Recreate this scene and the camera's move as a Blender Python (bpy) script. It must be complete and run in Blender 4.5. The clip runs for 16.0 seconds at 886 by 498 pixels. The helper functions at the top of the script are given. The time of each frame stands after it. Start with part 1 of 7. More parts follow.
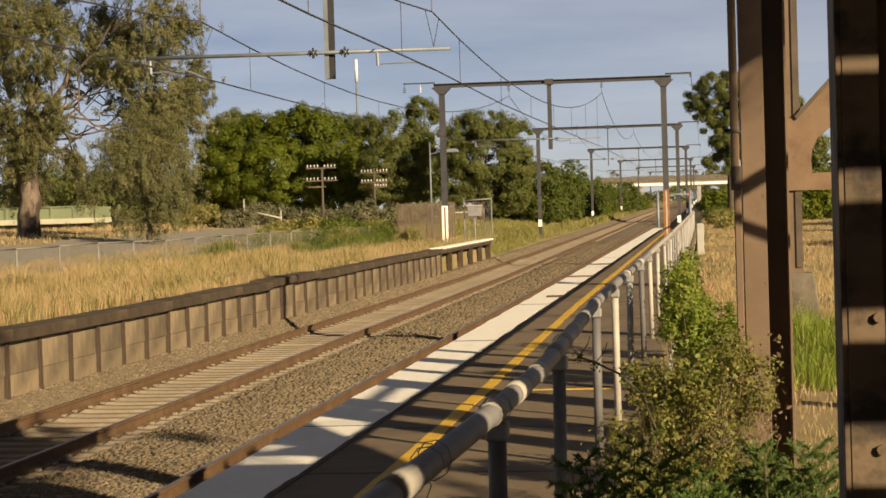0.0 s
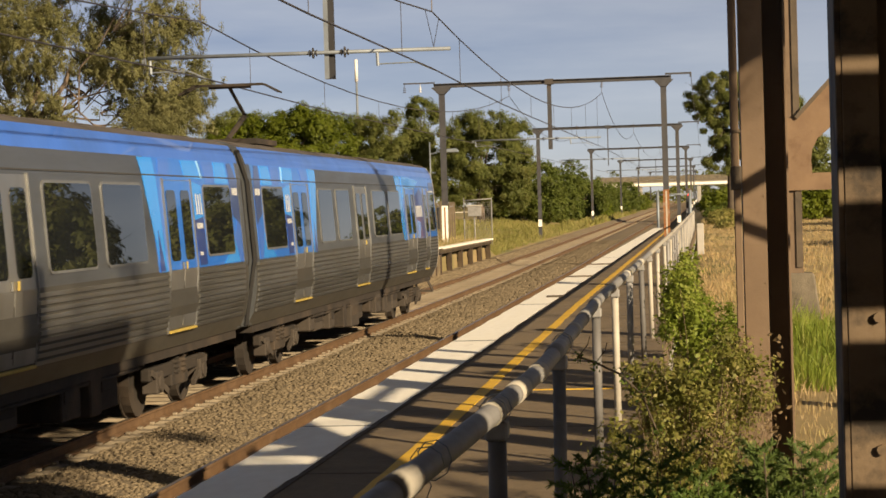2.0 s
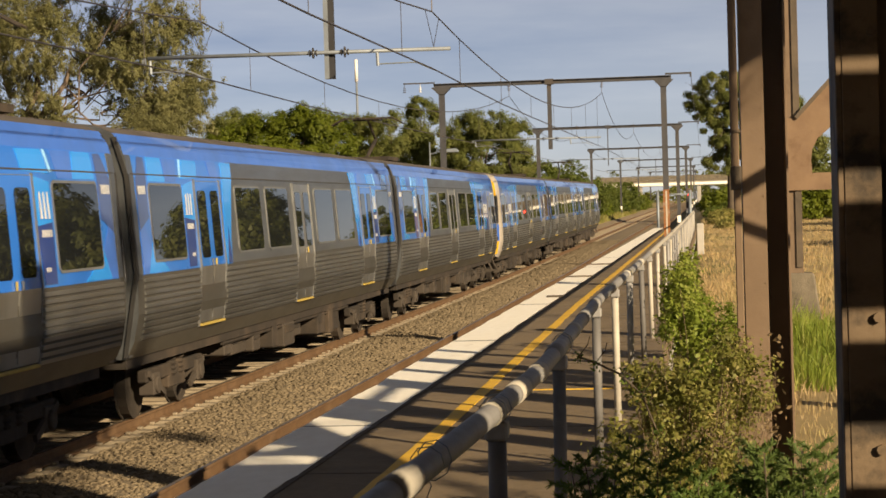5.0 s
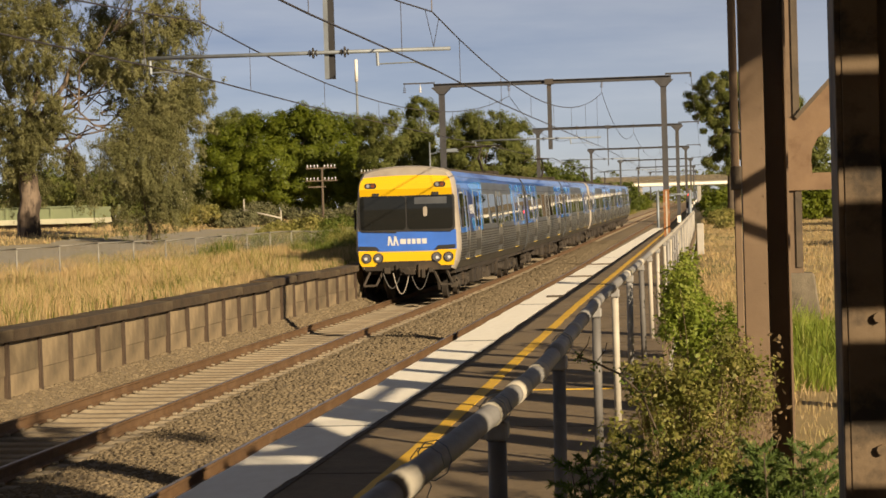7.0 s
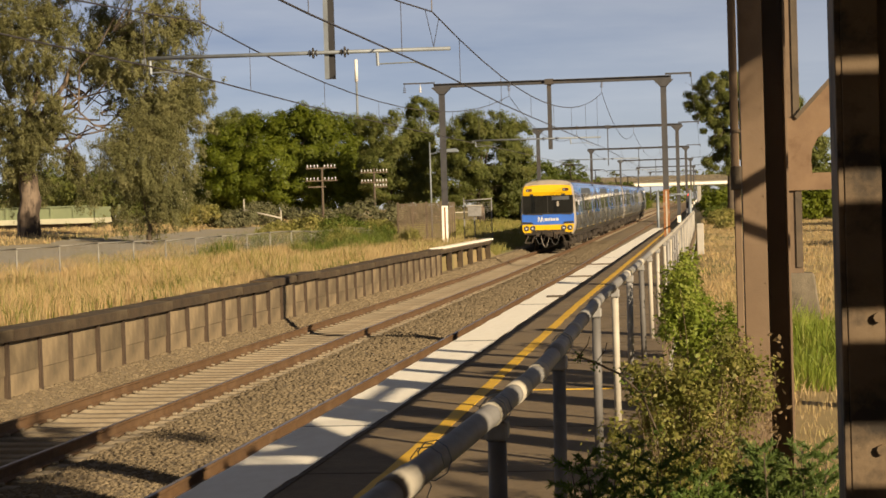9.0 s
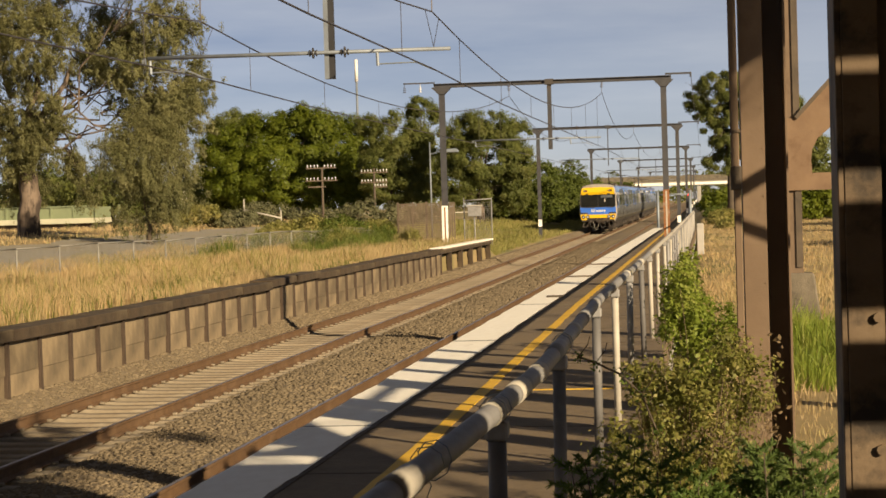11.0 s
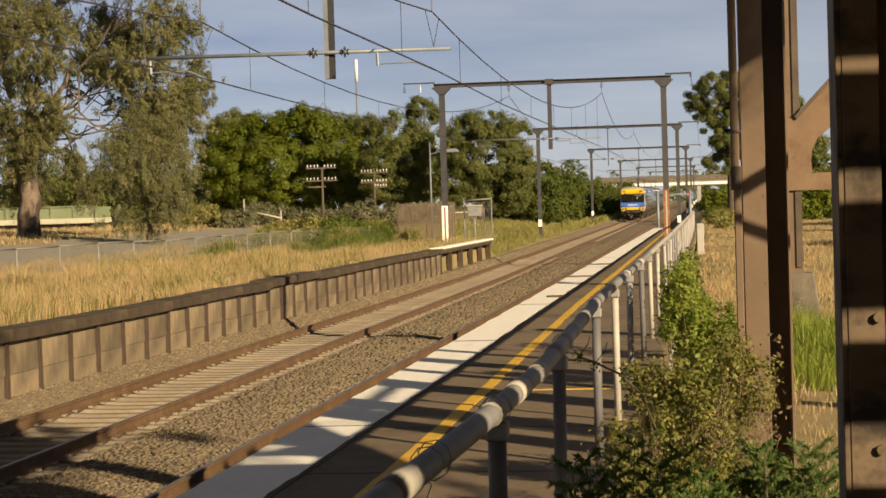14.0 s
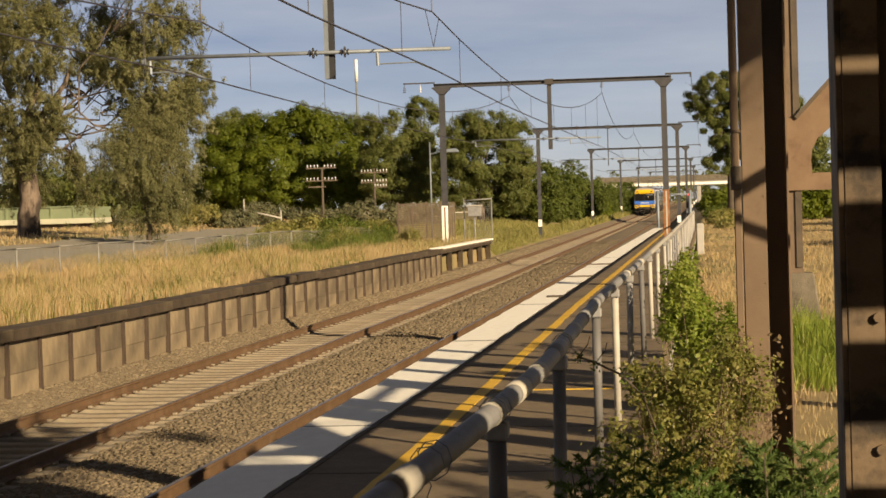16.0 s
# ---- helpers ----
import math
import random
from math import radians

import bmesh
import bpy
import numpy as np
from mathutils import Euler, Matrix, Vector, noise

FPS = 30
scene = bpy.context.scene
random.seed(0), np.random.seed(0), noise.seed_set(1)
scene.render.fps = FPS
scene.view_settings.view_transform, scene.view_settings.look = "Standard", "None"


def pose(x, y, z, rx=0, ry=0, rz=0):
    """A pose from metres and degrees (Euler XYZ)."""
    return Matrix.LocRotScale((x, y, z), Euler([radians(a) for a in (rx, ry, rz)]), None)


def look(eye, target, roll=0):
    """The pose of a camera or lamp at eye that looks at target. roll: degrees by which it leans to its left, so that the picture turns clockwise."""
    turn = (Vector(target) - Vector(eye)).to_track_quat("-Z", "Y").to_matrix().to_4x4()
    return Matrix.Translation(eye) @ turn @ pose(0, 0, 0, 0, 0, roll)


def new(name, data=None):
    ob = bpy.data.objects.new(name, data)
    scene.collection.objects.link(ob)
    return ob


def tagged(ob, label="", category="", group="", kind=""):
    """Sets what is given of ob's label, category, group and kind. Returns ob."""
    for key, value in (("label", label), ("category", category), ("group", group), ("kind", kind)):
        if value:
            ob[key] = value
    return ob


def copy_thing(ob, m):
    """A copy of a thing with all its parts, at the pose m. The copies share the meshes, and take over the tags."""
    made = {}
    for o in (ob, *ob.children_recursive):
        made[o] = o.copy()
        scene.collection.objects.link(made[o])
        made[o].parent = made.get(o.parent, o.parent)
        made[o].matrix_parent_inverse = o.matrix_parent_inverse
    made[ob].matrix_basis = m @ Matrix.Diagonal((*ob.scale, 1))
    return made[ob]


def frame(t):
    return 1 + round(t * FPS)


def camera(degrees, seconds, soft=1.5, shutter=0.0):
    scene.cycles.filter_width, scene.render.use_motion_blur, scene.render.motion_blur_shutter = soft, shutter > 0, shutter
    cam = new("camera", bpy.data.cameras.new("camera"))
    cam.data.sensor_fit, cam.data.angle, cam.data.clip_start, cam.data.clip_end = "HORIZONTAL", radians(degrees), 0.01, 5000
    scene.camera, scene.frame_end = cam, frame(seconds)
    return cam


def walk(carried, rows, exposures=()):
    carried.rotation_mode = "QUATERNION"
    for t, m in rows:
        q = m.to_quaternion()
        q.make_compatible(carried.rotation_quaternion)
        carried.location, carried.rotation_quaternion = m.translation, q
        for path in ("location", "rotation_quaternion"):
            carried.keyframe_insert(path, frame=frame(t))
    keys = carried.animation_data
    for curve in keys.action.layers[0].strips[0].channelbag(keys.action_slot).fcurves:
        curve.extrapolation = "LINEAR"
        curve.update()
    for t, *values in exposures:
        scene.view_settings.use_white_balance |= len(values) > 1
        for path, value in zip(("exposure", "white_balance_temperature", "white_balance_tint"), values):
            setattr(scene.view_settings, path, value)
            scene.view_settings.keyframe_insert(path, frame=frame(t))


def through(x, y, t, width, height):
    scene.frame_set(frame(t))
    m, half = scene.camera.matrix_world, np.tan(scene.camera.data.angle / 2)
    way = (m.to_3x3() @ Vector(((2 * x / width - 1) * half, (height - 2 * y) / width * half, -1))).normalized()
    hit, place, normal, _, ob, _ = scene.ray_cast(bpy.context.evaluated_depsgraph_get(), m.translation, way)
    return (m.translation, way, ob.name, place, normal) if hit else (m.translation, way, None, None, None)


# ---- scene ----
# The camera stands still behind the platform railing.
EYE = (4.626, 0.0, 2.736)
cam = camera(24.48, 16.0, soft=1.6, shutter=0.05)
VIEW = look(EYE, (-1.749, 49.5815, 1.7185), -1.707)
walk(cam, [(0, VIEW), (16.0, VIEW)], [(0, 0.72), (1, 0.73), (2.5, 0.77), (4.2, 0.78), (6.3, 0.79), (6.6, 0.79), (7, 0.71), (7.5, 0.63), (8.5, 0.69), (9.2, 0.72), (16, 0.72)])

# ---- world, sun, exposure ----
SUN_HIGH, SUN_TURN = radians(20.8), radians(136.5)
SUN = Vector((math.sin(SUN_TURN) * math.cos(SUN_HIGH), math.cos(SUN_TURN) * math.cos(SUN_HIGH), math.sin(SUN_HIGH)))


def make_world():
    w = bpy.data.worlds.new("sky")
    scene.world = w
    w.use_nodes = True
    nt = w.node_tree
    n, l = nt.nodes, nt.links
    bg = n["Background"]
    sky = n.new("ShaderNodeTexSky")
    sky.sky_type = "NISHITA"
    sky.sun_disc = False
    sky.sun_elevation = SUN_HIGH
    sky.sun_rotation = SUN_TURN
    sky.dust_density = 0.0
    sky.altitude = 4500
    sky.ozone_density = 2.0
    # thin streaks of high cloud
    tc = n.new("ShaderNodeTexCoord")
    mp = n.new("ShaderNodeMapping")
    mp.inputs["Scale"].default_value = (2.0, 2.0, 13.0)
    no = n.new("ShaderNodeTexNoise")
    no.inputs["Scale"].default_value = 2.2
    no.inputs["Detail"].default_value = 6
    no.inputs["Roughness"].default_value = 0.55
    rp = n.new("ShaderNodeValToRGB")
    rp.color_ramp.elements[0].position = 0.30
    rp.color_ramp.elements[1].position = 0.66
    rp.color_ramp.elements[0].color = (0.25, 0.25, 0.25, 1)
    rp.color_ramp.elements[1].color = (1.0, 1.0, 1.0, 1)
    mx = n.new("ShaderNodeMix")
    mx.data_type = "RGBA"
    l.new(tc.outputs["Generated"], mp.inputs["Vector"])
    l.new(mp.outputs["Vector"], no.inputs["Vector"])
    l.new(no.outputs["Fac"], rp.inputs["Fac"])
    # above the view the cloud thickens into a warm pale sheet, added to warm the shade
    up = n.new("ShaderNodeSeparateXYZ")
    hi = n.new("ShaderNodeMapRange")
    hi.inputs["From Min"].default_value = 0.16
    hi.inputs["From Max"].default_value = 0.55
    full = n.new("ShaderNodeMath")
    full.operation = "MAXIMUM"
    l.new(tc.outputs["Generated"], up.inputs["Vector"])
    l.new(up.outputs["Z"], hi.inputs["Value"])
    l.new(rp.outputs["Color"], full.inputs[0])
    l.new(hi.outputs["Result"], full.inputs[1])
    l.new(full.outputs["Value"], mx.inputs["Factor"])
    warm = n.new("ShaderNodeMix")
    warm.data_type, warm.blend_type = "RGBA", "MULTIPLY"
    warm.inputs["B"].default_value = (1.17, 1.0, 0.80, 1)
    l.new(hi.outputs["Result"], warm.inputs["Factor"])
    pale = n.new("ShaderNodeHueSaturation")
    pale.inputs["Saturation"].default_value = 0.48
    pale.inputs["Value"].default_value = 1.33
    tint = n.new("ShaderNodeMix")
    tint.data_type, tint.blend_type = "RGBA", "MULTIPLY"
    tint.inputs["Factor"].default_value = 1.0
    tint.inputs["B"].default_value = SKY_TINT
    l.new(sky.outputs["Color"], tint.inputs["A"])
    l.new(tint.outputs["Result"], pale.inputs["Color"])
    l.new(tint.outputs["Result"], mx.inputs["A"])
    l.new(pale.outputs["Color"], warm.inputs["A"])
    l.new(warm.outputs["Result"], mx.inputs["B"])
    l.new(mx.outputs["Result"], bg.inputs["Color"])
    bg.inputs["Strength"].default_value = SKY_STRENGTH


SKY_TINT = (1.19, 1.0, 1.04, 1)
SKY_STRENGTH = 0.029
make_world()
sun = new("sun", bpy.data.lights.new("sun", "SUN"))
sun.data.energy = 5.0
sun.data.angle = radians(0.6)
sun.data.color = (1.0, 0.80, 0.54)
sun.matrix_world = look(SUN * 100, (0, 0, 0))
scene.view_settings.exposure = 0.75

# ---- mesh helpers ----


class Geo:
    """Gathers boxes, tubes and panels into one mesh."""

    def __init__(self):
        self.v, self.f, self.m = [], [], []
        self.mi = 0

    def face(self, pts):
        k = len(self.v)
        self.v += [tuple(p) for p in pts]
        self.f.append(tuple(range(k, k + len(pts))))
        self.m.append(self.mi)

    def box(self, x0, x1, y0, y1, z0, z1, m=None):
        k = len(self.v)
        pts = [(x, y, z) for x in (x0, x1) for y in (y0, y1) for z in (z0, z1)]
        self.v += [tuple((m @ Vector(p)) if m else p) for p in pts]
        for q in ((0, 1, 3, 2), (4, 6, 7, 5), (0, 4, 5, 1), (2, 3, 7, 6), (0, 2, 6, 4), (1, 5, 7, 3)):
            self.f.append(tuple(k + i for i in q))
            self.m.append(self.mi)
        return self

    def bar(self, a, b, w, h):
        """A rectangular bar from a to b."""
        a, b = Vector(a), Vector(b)
        m = Matrix.Translation(a) @ (b - a).to_track_quat("Y", "Z").to_matrix().to_4x4()
        return self.box(-w / 2, w / 2, 0, (b - a).length, -h / 2, h / 2, m)

    def tube(self, a, b, r, n=8, r2=None):
        a, b = Vector(a), Vector(b)
        r2 = r if r2 is None else r2
        m = (b - a).to_track_quat("Z", "Y").to_matrix()
        k = len(self.v)
        for c, q in ((a, r), (b, r2)):
            for i in range(n):
                t = 2 * math.pi * i / n
                self.v.append(tuple(c + m @ Vector((q * math.cos(t), q * math.sin(t), 0))))
        for i in range(n):
            j = (i + 1) % n
            self.f.append((k + i, k + j, k + n + j, k + n + i))
            self.m.append(self.mi)
        self.f.append(tuple(k + n - 1 - i for i in range(n)))
        self.f.append(tuple(k + n + i for i in range(n)))
        self.m += [self.mi] * 2
        return self

    def path(self, pts, r, n=6):
        """One bent round bar through the points."""
        pts = [Vector(p) for p in pts]
        side = None
        rings = []
        for i, p in enumerate(pts):
            d = (pts[min(i + 1, len(pts) - 1)] - pts[max(i - 1, 0)]).normalized()
            if side is None:
                side = d.orthogonal()
            side = (side - d * side.dot(d)).normalized()
            up = d.cross(side)
            rings.append([p + side * (r * math.cos(2 * math.pi * k / n)) + up * (r * math.sin(2 * math.pi * k / n)) for k in range(n)])
        self.loft(rings, True)
        self.face(rings[0][::-1])
        self.face(rings[-1])
        return self

    def prism(self, poly, axis, a, b):
        """A flat outline pushed from a to b along an axis: x: (y, z), y: (x, z), z: (x, y)."""
        put = {"x": lambda p, c: (c, p[0], p[1]), "y": lambda p, c: (p[0], c, p[1]), "z": lambda p, c: (p[0], p[1], c)}[axis]
        k, n = len(self.v), len(poly)
        self.v += [put(p, a) for p in poly] + [put(p, b) for p in poly]
        self.f.append(tuple(k + i for i in range(n)))
        self.f.append(tuple(k + n + n - 1 - i for i in range(n)))
        for i in range(n):
            j = (i + 1) % n
            self.f.append((k + i, k + n + i, k + n + j, k + j))
        self.m += [self.mi] * (n + 2)
        return self

    def loft(self, rings, closed=False):
        k, n = len(self.v), len(rings[0])
        for r in rings:
            self.v += [tuple(p) for p in r]
        for a in range(len(rings) - 1):
            for i in range(n if closed else n - 1):
                j = (i + 1) % n
                self.f.append((k + a * n + i, k + a * n + j, k + (a + 1) * n + j, k + (a + 1) * n + i))
                self.m.append(self.mi)
        return self

    def mesh(self, name, mats, bevel=0.0, smooth=False, fix=True):
        me = bpy.data.meshes.new(name)
        me.from_pydata(self.v, [], self.f)
        mats = mats if isinstance(mats, (list, tuple)) else [mats]
        for x in mats:
            me.materials.append(x)
        me.polygons.foreach_set("material_index", self.m)
        if fix or bevel:
            bm = bmesh.new()
            bm.from_mesh(me)
            if bevel:
                bmesh.ops.bevel(bm, geom=bm.edges[:], offset=bevel, segments=1, affect="EDGES", clamp_overlap=True)
            bmesh.ops.recalc_face_normals(bm, faces=bm.faces[:])
            bm.to_mesh(me)
            bm.free()
        if smooth:
            me.polygons.foreach_set("use_smooth", [True] * len(me.polygons))
        return me


def part(name, geo, material, parent, label="", bevel=0.0, smooth=False, fix=True):
    """One mesh object under a thing or a part."""
    me = geo if isinstance(geo, bpy.types.Mesh) else geo.mesh(name, material, bevel, smooth, fix)
    ob = new(name, me)
    ob.parent = parent
    return tagged(ob, label)


def thing(name, geo, material, label, category, group="", kind="", bevel=0.0, smooth=False, at=None):
    me = None
    if geo is not None:
        me = geo if isinstance(geo, bpy.types.Mesh) else geo.mesh(name, material, bevel, smooth)
    ob = new(name, me)
    if at is not None:
        ob.matrix_world = at
    return tagged(ob, label, category, group, kind)


def fast_mesh(name, verts, faces, mats, index=None, smooth=False):
    """A mesh straight from arrays; faces all have the same number of corners."""
    verts, faces = np.asarray(verts, np.float32), np.asarray(faces, np.int32)
    me = bpy.data.meshes.new(name)
    n, c = faces.shape
    me.vertices.add(len(verts))
    me.vertices.foreach_set("co", verts.ravel())
    me.loops.add(n * c)
    me.loops.foreach_set("vertex_index", faces.ravel())
    me.polygons.add(n)
    me.polygons.foreach_set("loop_start", np.arange(0, n * c, c, dtype=np.int32))
    me.polygons.foreach_set("loop_total", np.full(n, c, dtype=np.int32))
    for x in (mats if isinstance(mats, (list, tuple)) else [mats]):
        me.materials.append(x)
    if index is not None:
        me.polygons.foreach_set("material_index", np.asarray(index, np.int32))
    if smooth:
        me.polygons.foreach_set("use_smooth", np.ones(n, dtype=bool))
    me.update(calc_edges=True)
    me.validate()
    return me


# ---- materials ----


def mat(name, c1, c2=None, scale=3.0, rough=0.7, metal=0.0, bump=0.0, bump_scale=None, dirt=None, dirt_scale=0.4, dirt_at=(0.5, 0.75),
        stretch=(1, 1, 1), detail=8, spec=0.4, piece=0.0, island=0.0, coat=0.0):
    """Two colours mixed by grain, stains of a third, and fine relief, in metres of the object."""
    m = bpy.data.materials.new(name)
    m.use_nodes = True
    nt = m.node_tree
    n, l = nt.nodes, nt.links
    b = n["Principled BSDF"]
    b.inputs["Roughness"].default_value = rough
    b.inputs["Metallic"].default_value = metal
    b.inputs["Specular IOR Level"].default_value = spec
    b.inputs["Coat Weight"].default_value = coat
    tc = n.new("ShaderNodeTexCoord")
    mp = n.new("ShaderNodeMapping")
    mp.inputs["Scale"].default_value = stretch
    l.new(tc.outputs["Object"], mp.inputs["Vector"])

    def noise_at(s, d=8):
        t = n.new("ShaderNodeTexNoise")
        t.inputs["Scale"].default_value = s
        t.inputs["Detail"].default_value = d
        t.inputs["Roughness"].default_value = 0.62
        l.new(mp.outputs["Vector"], t.inputs["Vector"])
        return t

    def mixed(a, c, fac):
        x = n.new("ShaderNodeMix")
        x.data_type = "RGBA"
        for key, val in (("A", a), ("B", c), ("Factor", fac)):
            if isinstance(val, (tuple, float, int)):
                x.inputs[key].default_value = (*val, 1) if isinstance(val, tuple) else val
            else:
                l.new(val, x.inputs[key])
        return x.outputs["Result"]

    def ramp(src, lo, hi):
        r = n.new("ShaderNodeMapRange")
        r.inputs["From Min"].default_value = lo
        r.inputs["From Max"].default_value = hi
        l.new(src, r.inputs["Value"])
        return r.outputs["Result"]

    c2 = c2 or tuple(x * 0.8 for x in c1)
    col = mixed(c1, c2, ramp(noise_at(scale, detail).outputs["Fac"], 0.35, 0.68))
    if dirt:
        col = mixed(col, dirt, ramp(noise_at(dirt_scale, 10).outputs["Fac"], *dirt_at))
    for amount, node, out in ((piece, "ShaderNodeObjectInfo", "Random"), (island, "ShaderNodeNewGeometry", "Random Per Island")):
        if amount:
            o = n.new(node)
            h = n.new("ShaderNodeHueSaturation")
            r = n.new("ShaderNodeMapRange")
            r.inputs["To Min"].default_value = 1 - amount
            r.inputs["To Max"].default_value = 1 + amount
            l.new(o.outputs[out], r.inputs["Value"])
            l.new(r.outputs["Result"], h.inputs["Value"])
            l.new(col, h.inputs["Color"])
            col = h.outputs["Color"]
    l.new(col, b.inputs["Base Color"])
    rv = n.new("ShaderNodeMapRange")
    rv.inputs["To Min"].default_value = max(0.02, rough - 0.12)
    rv.inputs["To Max"].default_value = min(1.0, rough + 0.12)
    l.new(noise_at(scale * 2.3, 4).outputs["Fac"], rv.inputs["Value"])
    l.new(rv.outputs["Result"], b.inputs["Roughness"])
    if bump:
        bp = n.new("ShaderNodeBump")
        bp.inputs["Strength"].default_value = bump
        bp.inputs["Distance"].default_value = 0.02
        l.new(noise_at(bump_scale or scale * 6, 10).outputs["Fac"], bp.inputs["Height"])
        l.new(bp.outputs["Normal"], b.inputs["Normal"])
    return m


def leaf_mat(name, a, c, d, through=0.25, patch=0.25, rough=0.55):
    """Leaves: three greens by leaf and by patch of the crown, a little light passing through."""
    m = bpy.data.materials.new(name)
    m.use_nodes = True
    nt = m.node_tree
    n, l = nt.nodes, nt.links
    b, out = n["Principled BSDF"], n["Material Output"]
    geo = n.new("ShaderNodeNewGeometry")
    rp = n.new("ShaderNodeValToRGB")
    e = rp.color_ramp.elements
    e[0].position, e[0].color = 0.0, (*a, 1)
    e[1].position, e[1].color = 1.0, (*d, 1)
    k = e.new(0.55)
    k.color = (*c, 1)
    tc = n.new("ShaderNodeTexCoord")
    no = n.new("ShaderNodeTexNoise")
    no.inputs["Scale"].default_value = patch * 4
    no.inputs["Detail"].default_value = 3
    l.new(tc.outputs["Object"], no.inputs["Vector"])
    mx = n.new("ShaderNodeMix")
    mx.inputs["Factor"].default_value = 0.72
    wide = n.new("ShaderNodeMapRange")
    wide.inputs["From Min"].default_value = 0.3
    wide.inputs["From Max"].default_value = 0.7
    l.new(no.outputs["Fac"], wide.inputs["Value"])
    l.new(geo.outputs["Random Per Island"], mx.inputs["A"])
    l.new(wide.outputs["Result"], mx.inputs["B"])
    l.new(mx.outputs["Result"], rp.inputs["Fac"])
    l.new(rp.outputs["Color"], b.inputs["Base Color"])
    b.inputs["Roughness"].default_value = rough
    b.inputs["Specular IOR Level"].default_value = 0.3
    tr = n.new("ShaderNodeBsdfTranslucent")
    l.new(rp.outputs["Color"], tr.inputs["Color"])
    ms = n.new("ShaderNodeMixShader")
    ms.inputs["Fac"].default_value = through
    l.new(b.outputs["BSDF"], ms.inputs[1])
    l.new(tr.outputs["BSDF"], ms.inputs[2])
    l.new(ms.outputs["Shader"], out.inputs["Surface"])
    return m


def glow(name, colour, strength):
    m = mat(name, colour, colour)
    b = m.node_tree.nodes["Principled BSDF"]
    b.inputs["Emission Color"].default_value = (*colour, 1)
    b.inputs["Emission Strength"].default_value = strength
    return m


def glass(name, tint, ior=1.5):
    """Dark glossy glass over an unlit interior."""
    m = mat(name, tint, tuple(x * 0.8 for x in tint), 0.8, 0.02, 0.0, spec=0.5)
    b = m.node_tree.nodes["Principled BSDF"]
    for link in list(b.inputs["Roughness"].links):
        m.node_tree.links.remove(link)
    b.inputs["Roughness"].default_value = 0.012
    b.inputs["IOR"].default_value = ior
    return m


M_SOIL = mat("dry_soil", (0.34, 0.245, 0.115), (0.24, 0.185, 0.075), 0.7, 0.95, bump=0.6, bump_scale=9, dirt=(0.15, 0.15, 0.045), dirt_scale=0.12, dirt_at=(0.48, 0.62))
M_BALLAST = mat("ballast", (0.228, 0.175, 0.107), (0.156, 0.120, 0.073), 9, 0.95, bump=1.0, bump_scale=20, dirt=(0.17, 0.12, 0.065), dirt_scale=0.5)
M_STONE = mat("ballast_stone", (0.192, 0.150, 0.094), (0.150, 0.117, 0.073), 0.6, 0.95, island=0.2, spec=0.15)
M_RAIL = mat("rusty_rail", (0.165, 0.096, 0.046), (0.11, 0.064, 0.033), 5, 0.7, 0.2, bump=0.15, dirt=(0.2125, 0.136, 0.0765), dirt_scale=1.5)
M_RAILTOP = mat("running_surface", (0.42, 0.36, 0.30), (0.30, 0.24, 0.19), 3, 0.35, 0.8, stretch=(1, 0.05, 1))
M_SLEEPER = mat("concrete_sleeper", (0.295, 0.242, 0.166), (0.22, 0.178, 0.122), 6, 0.9, bump=0.3, piece=0.15, dirt=(0.19, 0.135, 0.08), dirt_scale=2)
M_PANEL = mat("concrete_panel", (0.265, 0.20, 0.115), (0.19, 0.142, 0.084), 1.6, 0.9, bump=0.25, piece=0.22, dirt=(0.12, 0.092, 0.056), dirt_scale=1.1, dirt_at=(0.46, 0.68))
M_WALLPOST = mat("old_steel_post", (0.075, 0.05, 0.032), (0.05, 0.034, 0.022), 4, 0.85, bump=0.3)
M_COPING = mat("weathered_coping", (0.068, 0.046, 0.025), (0.038, 0.026, 0.015), 2.5, 0.95, bump=0.5, piece=0.12, dirt=(0.12, 0.09, 0.05), dirt_scale=1.2)
M_ASPHALT = mat("platform_asphalt", (0.20, 0.146, 0.083), (0.155, 0.113, 0.065), 20, 0.95, bump=0.35, bump_scale=90, dirt=(0.08, 0.059, 0.037), dirt_scale=0.7, dirt_at=(0.5, 0.8))
M_WHITE = mat("worn_white_paint", (0.94, 0.89, 0.77), (0.88, 0.825, 0.70), 5, 0.75, bump=0.2, dirt=(0.55, 0.48, 0.40), dirt_scale=2.2, dirt_at=(0.66, 0.84), stretch=(2, 0.8, 1))
M_YELLOW = mat("yellow_line_paint", (0.72, 0.44, 0.03), (0.58, 0.34, 0.03), 6, 0.7, bump=0.2, dirt=(0.30, 0.21, 0.06), dirt_scale=5, dirt_at=(0.58, 0.78))
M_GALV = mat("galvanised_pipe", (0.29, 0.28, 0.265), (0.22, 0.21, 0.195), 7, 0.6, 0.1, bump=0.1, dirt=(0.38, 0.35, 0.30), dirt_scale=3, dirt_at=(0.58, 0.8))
# on the railing these two tones paint in shade and sun
M_DARKPIPE = mat("shaded_pipe", (0.15, 0.142, 0.132), (0.11, 0.104, 0.096), 6, 0.65, 0.1, bump=0.1, dirt=(0.22, 0.2, 0.175), dirt_scale=4, dirt_at=(0.6, 0.75))
M_PALEPIPE = mat("pale_pipe", (0.47, 0.43, 0.35), (0.36, 0.325, 0.265), 6, 0.7, 0.1, bump=0.1)
